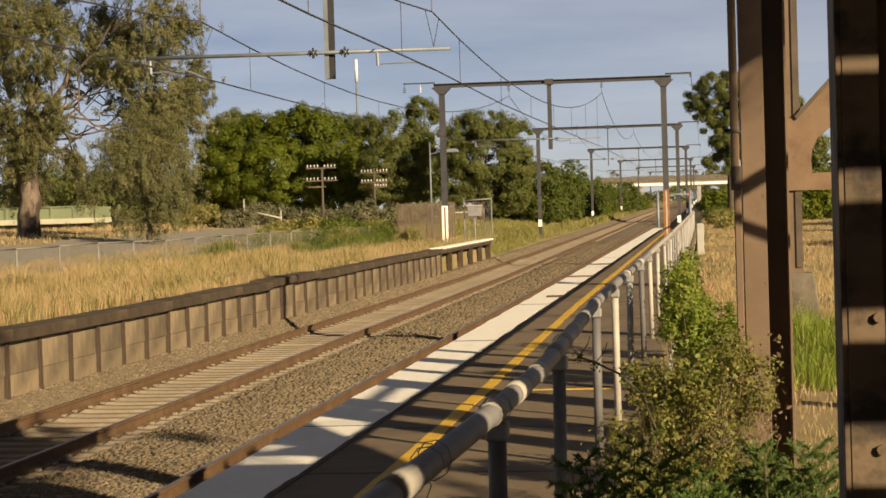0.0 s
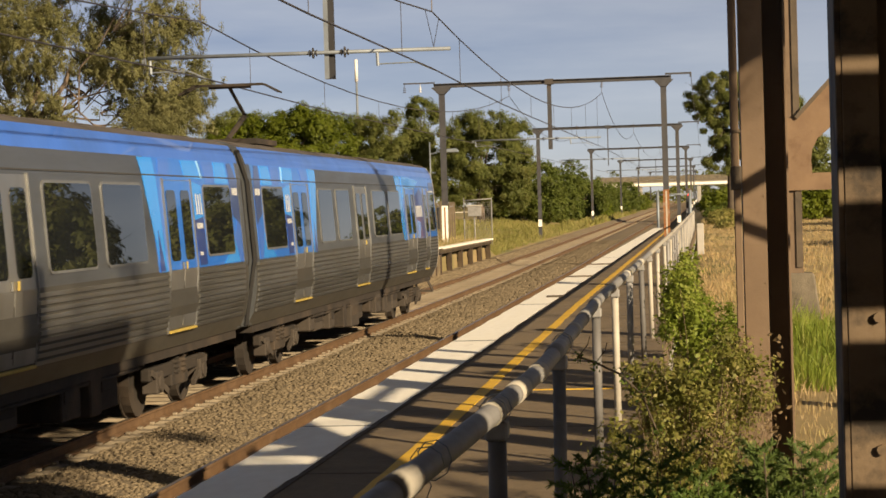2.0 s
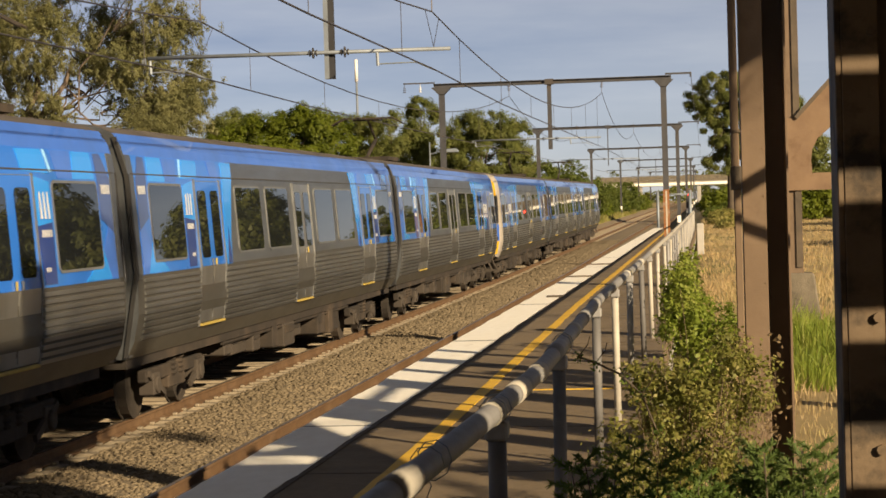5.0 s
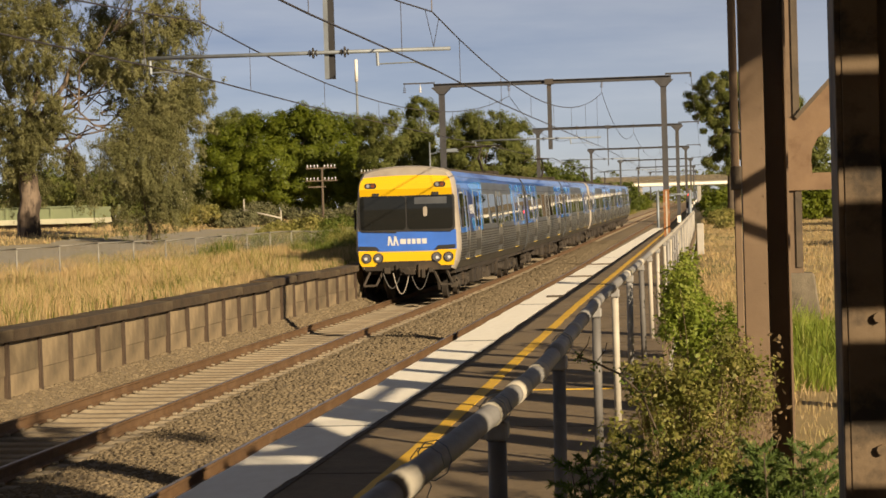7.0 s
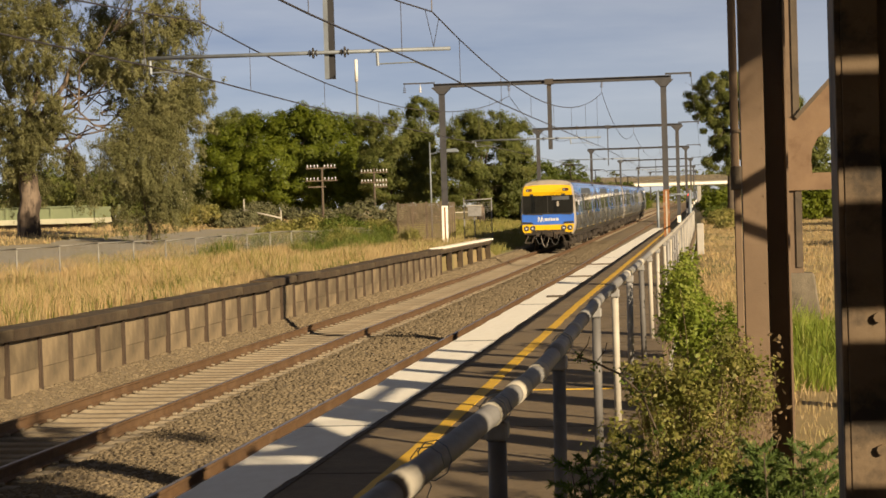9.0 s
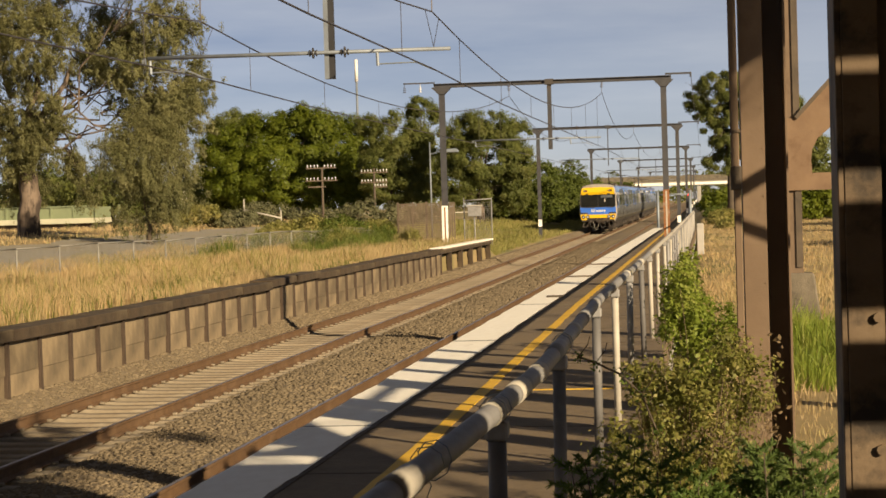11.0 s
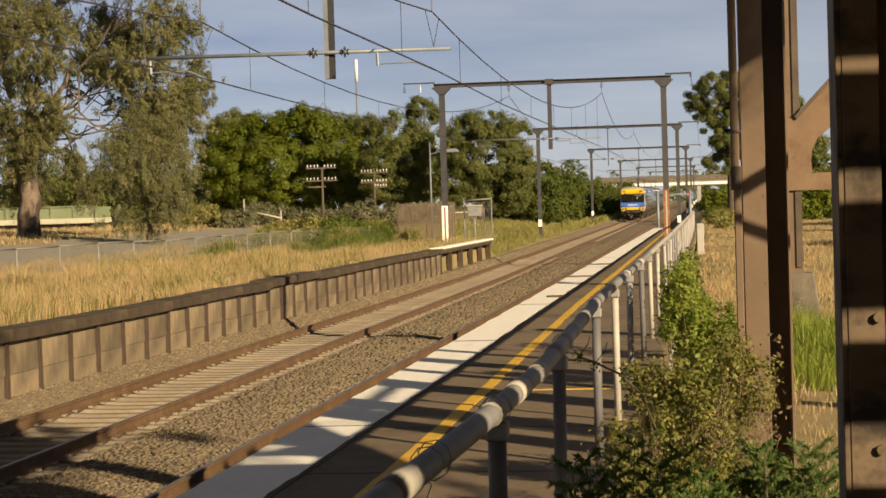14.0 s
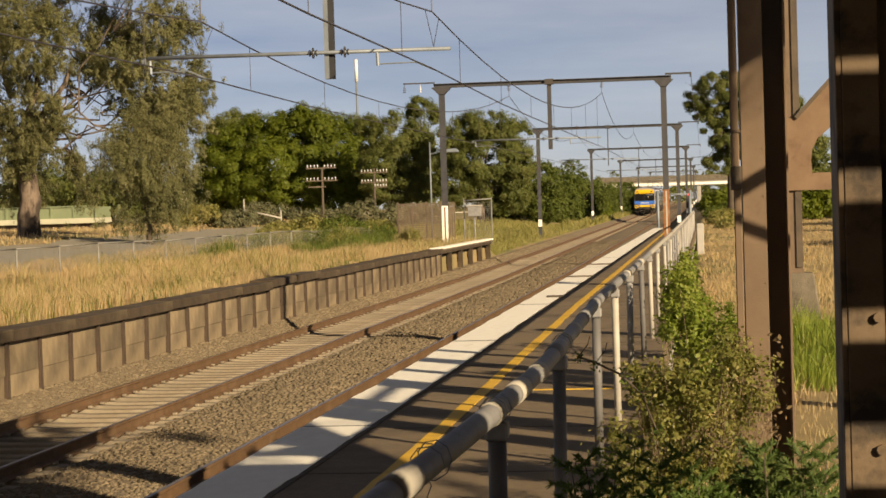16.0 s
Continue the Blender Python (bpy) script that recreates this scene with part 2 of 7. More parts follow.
M_GANTRY = mat("gantry_steel", (0.074, 0.073, 0.076), (0.05, 0.049, 0.051), 2, 0.65, 0.3, dirt=(0.075, 0.06, 0.048), dirt_scale=0.8)
M_PALE_STEEL = mat("pale_steel", (0.235, 0.26, 0.285), (0.19, 0.208, 0.222), 3, 0.55, 0.3)
M_BROWN = mat("brown_column_paint", (0.168, 0.113, 0.067), (0.135, 0.09, 0.053), 3, 0.65, 0.0, bump=0.12, dirt=(0.08, 0.048, 0.025), dirt_scale=2.5, dirt_at=(0.56, 0.8))
M_ORANGE = mat("orange_post_paint", (0.26, 0.11, 0.034), (0.20, 0.08, 0.028), 3, 0.7, dirt=(0.30, 0.26, 0.21), dirt_scale=1.5, dirt_at=(0.6, 0.75))
M_WIRE = mat("copper_wire", (0.10, 0.09, 0.085), (0.08, 0.07, 0.065), 3, 0.5, 0.6)
M_INSUL = mat("white_insulator", (0.75, 0.73, 0.68), (0.6, 0.58, 0.54), 9, 0.35)
M_TIMBER = mat("grey_timber", (0.18, 0.135, 0.09), (0.1125, 0.0825, 0.0562), 3, 0.9, bump=0.5, stretch=(4, 4, 0.6))
M_CONCRETE = mat("pale_concrete", (0.4125, 0.3825, 0.33), (0.33, 0.3075, 0.2625), 1.5, 0.9, bump=0.2, dirt=(0.2475, 0.2175, 0.18), dirt_scale=0.5)
M_MESHWIRE = mat("chainlink_wire", (0.36, 0.345, 0.31), (0.29, 0.275, 0.245), 4, 0.6, 0.3)
M_FENCEPOST = mat("grey_fence_pipe", (0.26, 0.245, 0.21), (0.19, 0.178, 0.15), 4, 0.6, 0.2)
M_BARK = mat("gum_bark", (0.22, 0.165, 0.118), (0.105, 0.074, 0.05), 0.9, 0.95, bump=0.9, bump_scale=4, dirt=(0.05, 0.036, 0.026), dirt_scale=1.4, dirt_at=(0.44, 0.54), stretch=(1, 1, 0.45))
M_TWIG = mat("dry_twig", (0.20, 0.145, 0.085), (0.12, 0.085, 0.05), 6, 0.9)
M_BARK_DARK = mat("dark_bark", (0.12, 0.09, 0.06), (0.07, 0.055, 0.04), 2, 0.95, bump=0.6)
L_GUM = leaf_mat("gum_leaves", (0.13, 0.136, 0.052), (0.215, 0.208, 0.085), (0.305, 0.285, 0.13), 0.46, 0.16)
L_GREEN = leaf_mat("green_leaves", (0.085, 0.112, 0.0085), (0.14, 0.17, 0.014), (0.20, 0.22, 0.022), 0.45, 0.3)
L_OLIVE = leaf_mat("olive_leaves", (0.098, 0.118, 0.026), (0.156, 0.172, 0.043), (0.225, 0.222, 0.066), 0.45, 0.2)
L_BANK = leaf_mat("bank_leaves", (0.075, 0.102, 0.016), (0.12, 0.147, 0.026), (0.172, 0.186, 0.042), 0.45, 0.25)
L_SCRUB = leaf_mat("grey_scrub_leaves", (0.099, 0.1036, 0.045), (0.162, 0.1574, 0.07656), (0.243, 0.225, 0.117), 0.3, 0.4)
L_BUSH = leaf_mat("bush_leaves", (0.10, 0.115, 0.022), (0.225, 0.22, 0.05), (0.40, 0.33, 0.13), 0.44, 2.5)
L_FROND = leaf_mat("dark_frond_leaves", (0.07, 0.12, 0.022), (0.11, 0.165, 0.03), (0.16, 0.20, 0.045), 0.42, 2)
L_DRY = leaf_mat("dry_grass", (0.50, 0.33, 0.155), (0.58, 0.43, 0.215), (0.35, 0.32, 0.11), 0.45, 0.2)
L_MIXED = leaf_mat("half_green_grass", (0.19, 0.20, 0.045), (0.29, 0.265, 0.075), (0.42, 0.34, 0.14), 0.4, 0.1)
L_FRESH = leaf_mat("green_grass", (0.072, 0.108, 0.0144), (0.1296, 0.1656, 0.0252), (0.2016, 0.2016, 0.0432), 0.38, 0.5)
L_LIME = leaf_mat("lush_leaves", (0.13, 0.185, 0.020), (0.22, 0.27, 0.036), (0.33, 0.32, 0.075), 0.42, 0.8)
L_FERN = leaf_mat("mid_green_fronds", (0.07, 0.115, 0.024), (0.11, 0.155, 0.034), (0.16, 0.19, 0.05), 0.42, 2)
L_DEAD = leaf_mat("dry_brown_leaves", (0.12, 0.08, 0.04), (0.20, 0.14, 0.07), (0.28, 0.21, 0.11), 0.3, 2)
M_FOOTING = mat("stained_footing_concrete", (0.18, 0.15, 0.105), (0.11, 0.092, 0.066), 5, 0.95, bump=0.6, dirt=(0.075, 0.063, 0.045), dirt_scale=2.2, dirt_at=(0.5, 0.7))
M_RUSTY = mat("rusty_plate", (0.205, 0.132, 0.075), (0.155, 0.096, 0.055), 2.5, 0.8, 0.05, bump=0.2, dirt=(0.11, 0.062, 0.032), dirt_scale=3, dirt_at=(0.55, 0.75))
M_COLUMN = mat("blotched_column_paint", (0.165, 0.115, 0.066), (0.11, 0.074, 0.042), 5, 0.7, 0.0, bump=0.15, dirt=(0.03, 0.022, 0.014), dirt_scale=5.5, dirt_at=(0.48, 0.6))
M_DARK = mat("dark_shadowed_steel", (0.034, 0.033, 0.034), (0.024, 0.023, 0.024), 2, 0.7)

M_PATH = mat("grey_gravel", (0.31, 0.28, 0.215), (0.25, 0.22, 0.165), 3, 0.95, bump=0.5, bump_scale=25, dirt=(0.30, 0.24, 0.13), dirt_scale=0.3, dirt_at=(0.52, 0.7))

# ---- the ground ----
TRACK = 4.024  # the far track's distance from the near one
FAR = -TRACK
EDGE_L = -5.62  # face of the far platform
PLAT = 1.13  # height of the platforms over the rails


def rise(y):
    """The line climbs gently away from the station."""
    return 0.0034 * max(0.0, y - 80.0) if y < 700 else 2.108


def step01(v, a, b):
    t = min(1.0, max(0.0, (v - a) / (b - a)))
    return t * t * (3 - 2 * t)


def ground_z(x, y):
    r = rise(y)
    if x < -5.9:
        bank = 0.75 * step01(-x, 18, 36)
        near = 1.06 + bank
        low = 0.10 + r * (1 - 0.7 * step01(-x, 10, 20)) + 1.0 * step01(-x, 8.0, 17.0) + bank
        k = step01(y, 96, 104)
        z = near * (1 - k) + low * k
        z += 0.10 * noise.noise(Vector((x * 0.15, y * 0.15, 0))) * step01(-x, 7, 10)
        return z
    if x < 1.7:
        return -0.75 + r
    if x < 4.2:
        return 0.25 + r if y > 114 else 0.1
    z = 0.45 + r + 0.10 * noise.noise(Vector((x * 0.2, y * 0.2, 3)))
    return z + 0.5 * step01(x, 10, 40)


def make_ground():
    xs = [-4000, -2500, -1500, -900, -500, -300, -200, -150, -120, -100, -85] + [-75 + 3.0 * i for i in range(15)] + [-30 + 1.5 * i for i in range(14)]
    xs += [-8.6, -7.8, -7.0, -6.4, -5.95, -5.85, 1.65, 1.75, 4.05, 4.35, 5, 6, 7, 8, 9.5, 11, 13, 15, 18, 22, 27, 34, 45, 60, 80, 110, 150, 220, 320, 500, 900, 1600, 2600, 4000]
    ys = [-4000, -2000, -900, -400, -200, -100, -60, -40] + [-30 + 3.0 * i for i in range(60)] + [150 + 6 * i for i in range(26)] + [310 + 20 * i for i in range(12)] + [560, 620, 700, 850, 1100, 1500, 2200, 3200, 4600]
    ys = sorted(set(ys + [95.5, 97, 98.5, 100.5, 102, 103.5, 113.9, 114.3]))
    g = Geo()
    g.loft([[(x, y, ground_z(x, y)) for x in xs] for y in ys])
    me = g.mesh("ground", M_SOIL, smooth=True)
    tagged(new("ground", me), "dry grassy soil along the railway line", "ground", "", "structure")


make_ground()


def path_edge(y):
    """The near edge of the gravel path behind the fence."""
    return -18.6 - 0.012 * (y - 58)


def make_path():
    rows = []
    y = 40.0
    while y < 175:
        e = path_edge(y) + 0.25 * noise.noise(Vector((y * 0.3, 0, 2)))
        k = path_edge(y) - 9.0 + 0.9 * noise.noise(Vector((y * 0.25, 4, 2)))
        rows.append([(x, y, ground_z(x, y) + 0.05) for x in [e + (k - e) * i / 8 for i in range(9)]])
        y += 1.5
    tagged(new("gravel_path", Geo().loft(rows).mesh("gravel_path", M_PATH, smooth=True)), "grey gravel path behind the low fence", "path", "", "structure")


make_path()


def strips(profile, ys, lift=rise):
    return [[(x, y, z + lift(y)) for x, z in profile] for y in ys]


YS_LINE = [-60, -30, 0, 20, 40, 60, 80, 90, 100, 120, 140, 160, 180, 200, 230, 260, 300, 350, 400, 450, 500, 600, 700]


def make_tracks():
    g = Geo()
    prof = [(-5.9, 0.14), (-5.6, 0.12), (-5.25, -0.10), (-5.05, -0.20), (-4.85, -0.255), (-3.2, -0.255), (-2.95, -0.20), (-2.6, -0.14), (-1.9, -0.13), (-1.1, -0.16), (-0.95, -0.18), (0.9, -0.18), (1.1, -0.16), (1.75, -0.1)]
    g.loft(strips(prof, YS_LINE))
    bed = tagged(new("ballast_bed", g.mesh("ballast_bed", M_BALLAST, smooth=True)), "brown-grey crushed stone ballast under both tracks", "ballast", "", "structure")
    # loose stones over the bed
    rng = np.random.default_rng(4)
    n = 52000
    y = 11 + 130 * rng.random(n) ** 1.9
    x = np.where(rng.random(n) < 0.30, rng.uniform(-5.6, -4.95, n), rng.uniform(-3.1, -0.9, n))
    mid = rng.random(n) < 0.10
    x = np.where(mid, rng.uniform(-4.75, -3.3, n), x)
    px, pz = np.array([p[0] for p in prof]), np.array([p[1] for p in prof])
    z = np.interp(x, px, pz) + 0.004 + 0.0034 * np.maximum(0, y - 80)
    s = rng.uniform(0.018, 0.044, n) * (1 + (y - 11) / 45)
    base = np.array([(1, 0, 0), (-1, 0, 0), (0, 1, 0), (0, -1, 0), (0, 0, 1), (0, 0, -1)], float)
    tri = np.array([(0, 2, 4), (2, 1, 4), (1, 3, 4), (3, 0, 4), (2, 0, 5), (1, 2, 5), (3, 1, 5), (0, 3, 5)])
    a = rng.uniform(0, 6.28, n)
    v = base[None] * rng.uniform(0.6, 1.3, (n, 6, 1)) * s[:, None, None]
    v[..., 2] *= 0.45
    ca, sa = np.cos(a)[:, None], np.sin(a)[:, None]
    vx, vy = v[..., 0] * ca - v[..., 1] * sa, v[..., 0] * sa + v[..., 1] * ca
    vz = v[..., 2] + 0.25 * vx * rng.uniform(-1, 1, (n, 1))
    vv = np.stack([vx + x[:, None], vy + y[:, None], vz + z[:, None]], -1).reshape(-1, 3)
    ff = (tri[None] + 6 * np.arange(n)[:, None, None]).reshape(-1, 3)
    tagged(new("ballast_stones", fast_mesh("ballast_stones", vv, ff, M_STONE)), "loose brown-grey crushed ballast stones", "ballast", "", "stuff")
    # rails
    rp = [(-0.075, -0.165), (-0.075, -0.15), (-0.012, -0.125), (-0.012, -0.045), (-0.036, -0.03), (-0.036, -0.006), (-0.028, 0), (0.028, 0), (0.036, -0.006), (0.036, -0.03), (0.012, -0.045), (0.012, -0.125), (0.075, -0.15), (0.075, -0.165)]
    for name, cx, lab in (("railway_track", FAR, "rusty steel rails on pale concrete sleepers in ballast"), ("railway_track", 0.0, "rusty steel rails half buried in ballast beside the platform")):
        tr = thing(name, None, None, lab, "railway track", "tracks", "structure")
        for sx in (-0.835, 0.835):
            r = Geo()
            r.loft(strips([(cx + sx + a, b) for a, b in rp], YS_LINE))
            r.mi = 1
            r.loft(strips([(cx + sx - 0.024, 0.003), (cx + sx + 0.024, 0.003)], YS_LINE))
            part("rail", r, [M_RAIL, M_RAILTOP], tr)
        if cx == FAR:
            s = Geo()
            s.prism([(-1.3, -0.36), (-1.3, -0.18), (-0.9, -0.165), (-0.5, -0.19), (0.5, -0.19), (0.9, -0.165), (1.3, -0.18), (1.3, -0.36)], "y", -0.12, 0.12)
            for sx in (-0.835, 0.835):
                for e in (-1, 1):
                    s.box(sx + e * 0.10 - 0.035, sx + e * 0.10 + 0.035, -0.05, 0.05, -0.166, -0.125)
            sm = s.mesh("sleeper", M_SLEEPER, 0.012)
            y, k = 14.0, 0
            rest = Geo()
            while y < 420:
                if k < 150:
                    o = part("sleeper", sm, None, tr)
                    o.matrix_basis = pose(cx + random.uniform(-0.03, 0.03), y, rise(y) + random.uniform(-0.008, 0.004), 0, 0, random.uniform(-0.6, 0.6))
                else:
                    rest.box(cx - 1.3, cx + 1.3, y - 0.12, y + 0.12, -0.36 + rise(y), -0.18 + rise(y))
                y, k = y + 0.62, k + 1
            tagged(part("distant_sleepers", rest, M_SLEEPER, tr), kind="stuff")
        else:
            cl = Geo()
            y = 10.0
            while y < 120:
                cl.box(cx - 0.97, cx - 0.90, y - 0.05, y + 0.05, -0.19 + rise(y), -0.12 + rise(y))
                y += 0.62
            tagged(part("rail_clips", cl, M_RAIL, tr), kind="stuff")


make_tracks()


# ---- platforms ----
def make_far_platform():
    pl = thing("far_platform", None, None, "disused platform faced with tan concrete panels, grass grown", "platform", "", "structure")
    y0, pitch, n = 22.85, 1.512, 37
    y1 = y0 + pitch * n
    back = Geo()
    back.box(EDGE_L - 0.45, EDGE_L - 0.10, y0, y1, -0.3, 0.93)
    part("backing_wall", back, M_PANEL, pl)
    post, low, top, cop = Geo(), Geo(), Geo(), Geo()
    post.box(-0.07, 0.045, -0.05, 0.05, -0.3, 0.95)
    post.box(0.045, 0.06, -0.035, 0.035, -0.3, 0.95)
    low.box(-0.10, 0.0, 0.055, pitch - 0.055, -0.3, 0.447)
    top.box(-0.10, -0.003, 0.055, pitch - 0.055, 0.452, 0.94)
    pm, lm, tm = post.mesh("wall_post", M_WALLPOST, 0.006), low.mesh("wall_panel", M_PANEL, 0.004), top.mesh("wall_panel", M_PANEL, 0.004)
    cop.box(-0.42, 0.13, 0.005, 2 * pitch - 0.005, 0.95, 1.13)
    cop.box(-0.42, 0.02, 0.01, 2 * pitch - 0.01, 0.93, 0.955)
    cm = cop.mesh("coping_slab", M_COPING, 0.02)
    for i in range(n + 1):
        y = y0 + i * pitch
        o = part("wall_post", pm, None, pl)
        o.matrix_basis = pose(EDGE_L, y, 0, 0, random.uniform(-0.8, 0.8), 0)
        if i < n:
            for me in (lm, tm):
                o = part("wall_panel", me, None, pl)
                o.matrix_basis = pose(EDGE_L + random.uniform(-0.012, 0.012), y, 0)
            if i % 2 == 0 and i < n - 1:
                o = part("coping_slab", cm, None, pl)
                o.matrix_basis = pose(EDGE_L + random.uniform(-0.02, 0.02), y, random.uniform(-0.02, 0.016), random.uniform(-0.4, 0.4))
    o = part("coping_slab", cm, None, pl)
    o.matrix_basis = pose(EDGE_L, y1 - 2 * pitch, 0.006)
    # the timber end of the platform, on trestles
    ex = thing("platform_extension", None, None, "timber platform end on trestles with a white edge", "platform", "", "structure")
    a, b = y1 + 0.05, 98.3
    yy = a
    plank = Geo()
    plank.box(-1.9, 0.0, 0, 0.21, 1.03, 1.09)
    plm = plank.mesh("deck_plank", M_TIMBER, 0.006)
    while yy + 0.2 < b:
        o = part("deck_plank", plm, None, ex)
        o.matrix_basis = pose(EDGE_L, yy, random.uniform(-0.004, 0.004), 0, 0, 0)
        yy += 0.225
    w = Geo()
    w.box(EDGE_L - 0.34, EDGE_L + 0.05, a - 0.6, b + 0.3, 1.09, 1.17)
    part("white_edge", w, M_WHITE, ex, "worn white painted edge board", 0.015)
    f = Geo()
    f.box(EDGE_L - 0.14, EDGE_L - 0.02, a, b, 0.90, 1.03)
    part("edge_beam", f, M_COPING, ex, "", 0.01)
    for i in range(6):
        y = a + 0.3 + i * (b - a - 0.6) / 5
        t = Geo()
        t.box(EDGE_L - 0.26, EDGE_L - 0.06, y - 0.11, y + 0.11, -0.4, 0.91)
        t.bar((EDGE_L - 0.16, y, 0.2), (EDGE_L - 1.6, y, 0.9), 0.08, 0.12)
        part("trestle_post", t, M_COPING, ex, "", 0.015)
        t = Geo()
        t.box(EDGE_L - 1.7, EDGE_L - 1.5, y - 0.12, y + 0.12, -0.4, 1.03)
        part("trestle_post", t, M_COPING, ex, "", 0.015)


make_far_platform()


def wavy_strip(x0, x1, ya, yb, z, wob=0.012, step=0.25, seed=1, drift=0.0):
    g = Geo()
    rows = []
    y = ya
    while y <= yb:
        a = wob * (noise.noise(Vector((seed, y * 0.9, 0))) + 0.6 * noise.noise(Vector((seed, y * 4, 5))))
        c = wob * (noise.noise(Vector((seed + 7, y * 0.9, 0))) + 0.6 * noise.noise(Vector((seed + 7, y * 4, 5))))
        m = drift * step01(y, 10, 36)
        rows.append([(x0 + a + m, y, z - 0.03), (x0 + a + m, y, z), (x1 + c + m, y, z), (x1 + c + m, y, z - 0.03)])
        y += step
    return g.loft(rows)


def make_near_platform():
    pl = thing("near_platform", None, None, "asphalt platform with white edge and yellow line", "platform", "", "structure")
    end = 115.0
    g = Geo()
    g.box(1.62, 4.16, -12, end, PLAT - 0.30, PLAT)
    part("platform_slab", g, M_ASPHALT, pl, "brown-grey worn asphalt surface", 0.01)
    g = Geo()
    g.box(1.78, 4.10, -12, end - 0.1, -0.6, PLAT - 0.30)
    part("platform_wall", g, M_CONCRETE, pl)
    # painted edge slabs
    y, k = 6.0, 0
    while y < end - 0.6:
        ln = 8.9 + 0.4 * math.sin(k * 2.1)
        s = wavy_strip(1.615, 2.125 + random.uniform(-0.02, 0.02), y, y + ln - (0.02 if y < 34 else 0.06), PLAT + 0.010 + random.uniform(0, 0.002), 0.022, 0.15, k * 3 + 1)
        part("edge_slab", s, M_WHITE, pl, "worn white painted edge slab" if k == 0 else "")
        y += ln
        k += 1
    g = Geo()
    g.box(1.625, 2.08, 5, end - 0.5, PLAT - 0.11, PLAT + 0.009)
    part("edge_course", g, M_BARK_DARK, pl)
    # three thin dark raised bars across the white edge
    for xa, y in ((1.90, 34.9), (1.60, 44.2), (1.60, 52.6)):
        g = Geo()
        g.box(xa, 2.18, y, y + 0.12, PLAT - 0.02, PLAT + 0.042)
        part("joint_lip", g, M_BARK_DARK, pl, "dark raised bar across the edge")
    part("edge_joint", wavy_strip(2.10, 2.165, 5, end - 0.6, PLAT + 0.008, 0.016, 0.2, 33), M_BARK_DARK, pl, "dark joint beside the white edge")
    part("yellow_line", wavy_strip(2.645, 2.755, 5, end, PLAT + 0.005, 0.014, 0.3, 8, -0.11), M_YELLOW, pl, "worn yellow safety line")
    cross = Geo()
    cross.box(2.79, 4.05, 17.6, 17.68, PLAT - 0.02, PLAT + 0.005)
    part("yellow_cross_line", cross, M_YELLOW, pl, "thin yellow line across the asphalt")
    # seams in the asphalt
    for i in range(26):
        y = 9 + i * 2.9 + random.uniform(-0.4, 0.4)
        s = wavy_strip(0, 0.02, 0, 2.1, 0, 0.02, 0.2, i + 20)
        o = part("asphalt_seam", s, M_BARK_DARK, pl)
        o.matrix_basis = pose(4.13, y, PLAT + 0.003, 0, 0, 90 + random.uniform(-3, 3))


make_near_platform()


def rail_x(y):
    """The railing wanders a little along the platform."""
    return float(np.interp(y, [0, 2, 3.7, 5.6, 7.4, 9.0, 12.8, 18, 40, 120], [3.86, 3.90, 3.945, 4.0, 4.02, 4.0, 3.95, 3.96, 4.0, 4.03]))


def rail_z(y):
    return float(np.interp(y, [0, 7, 20, 45], [2.15, 2.135, 2.12, 2.125]))


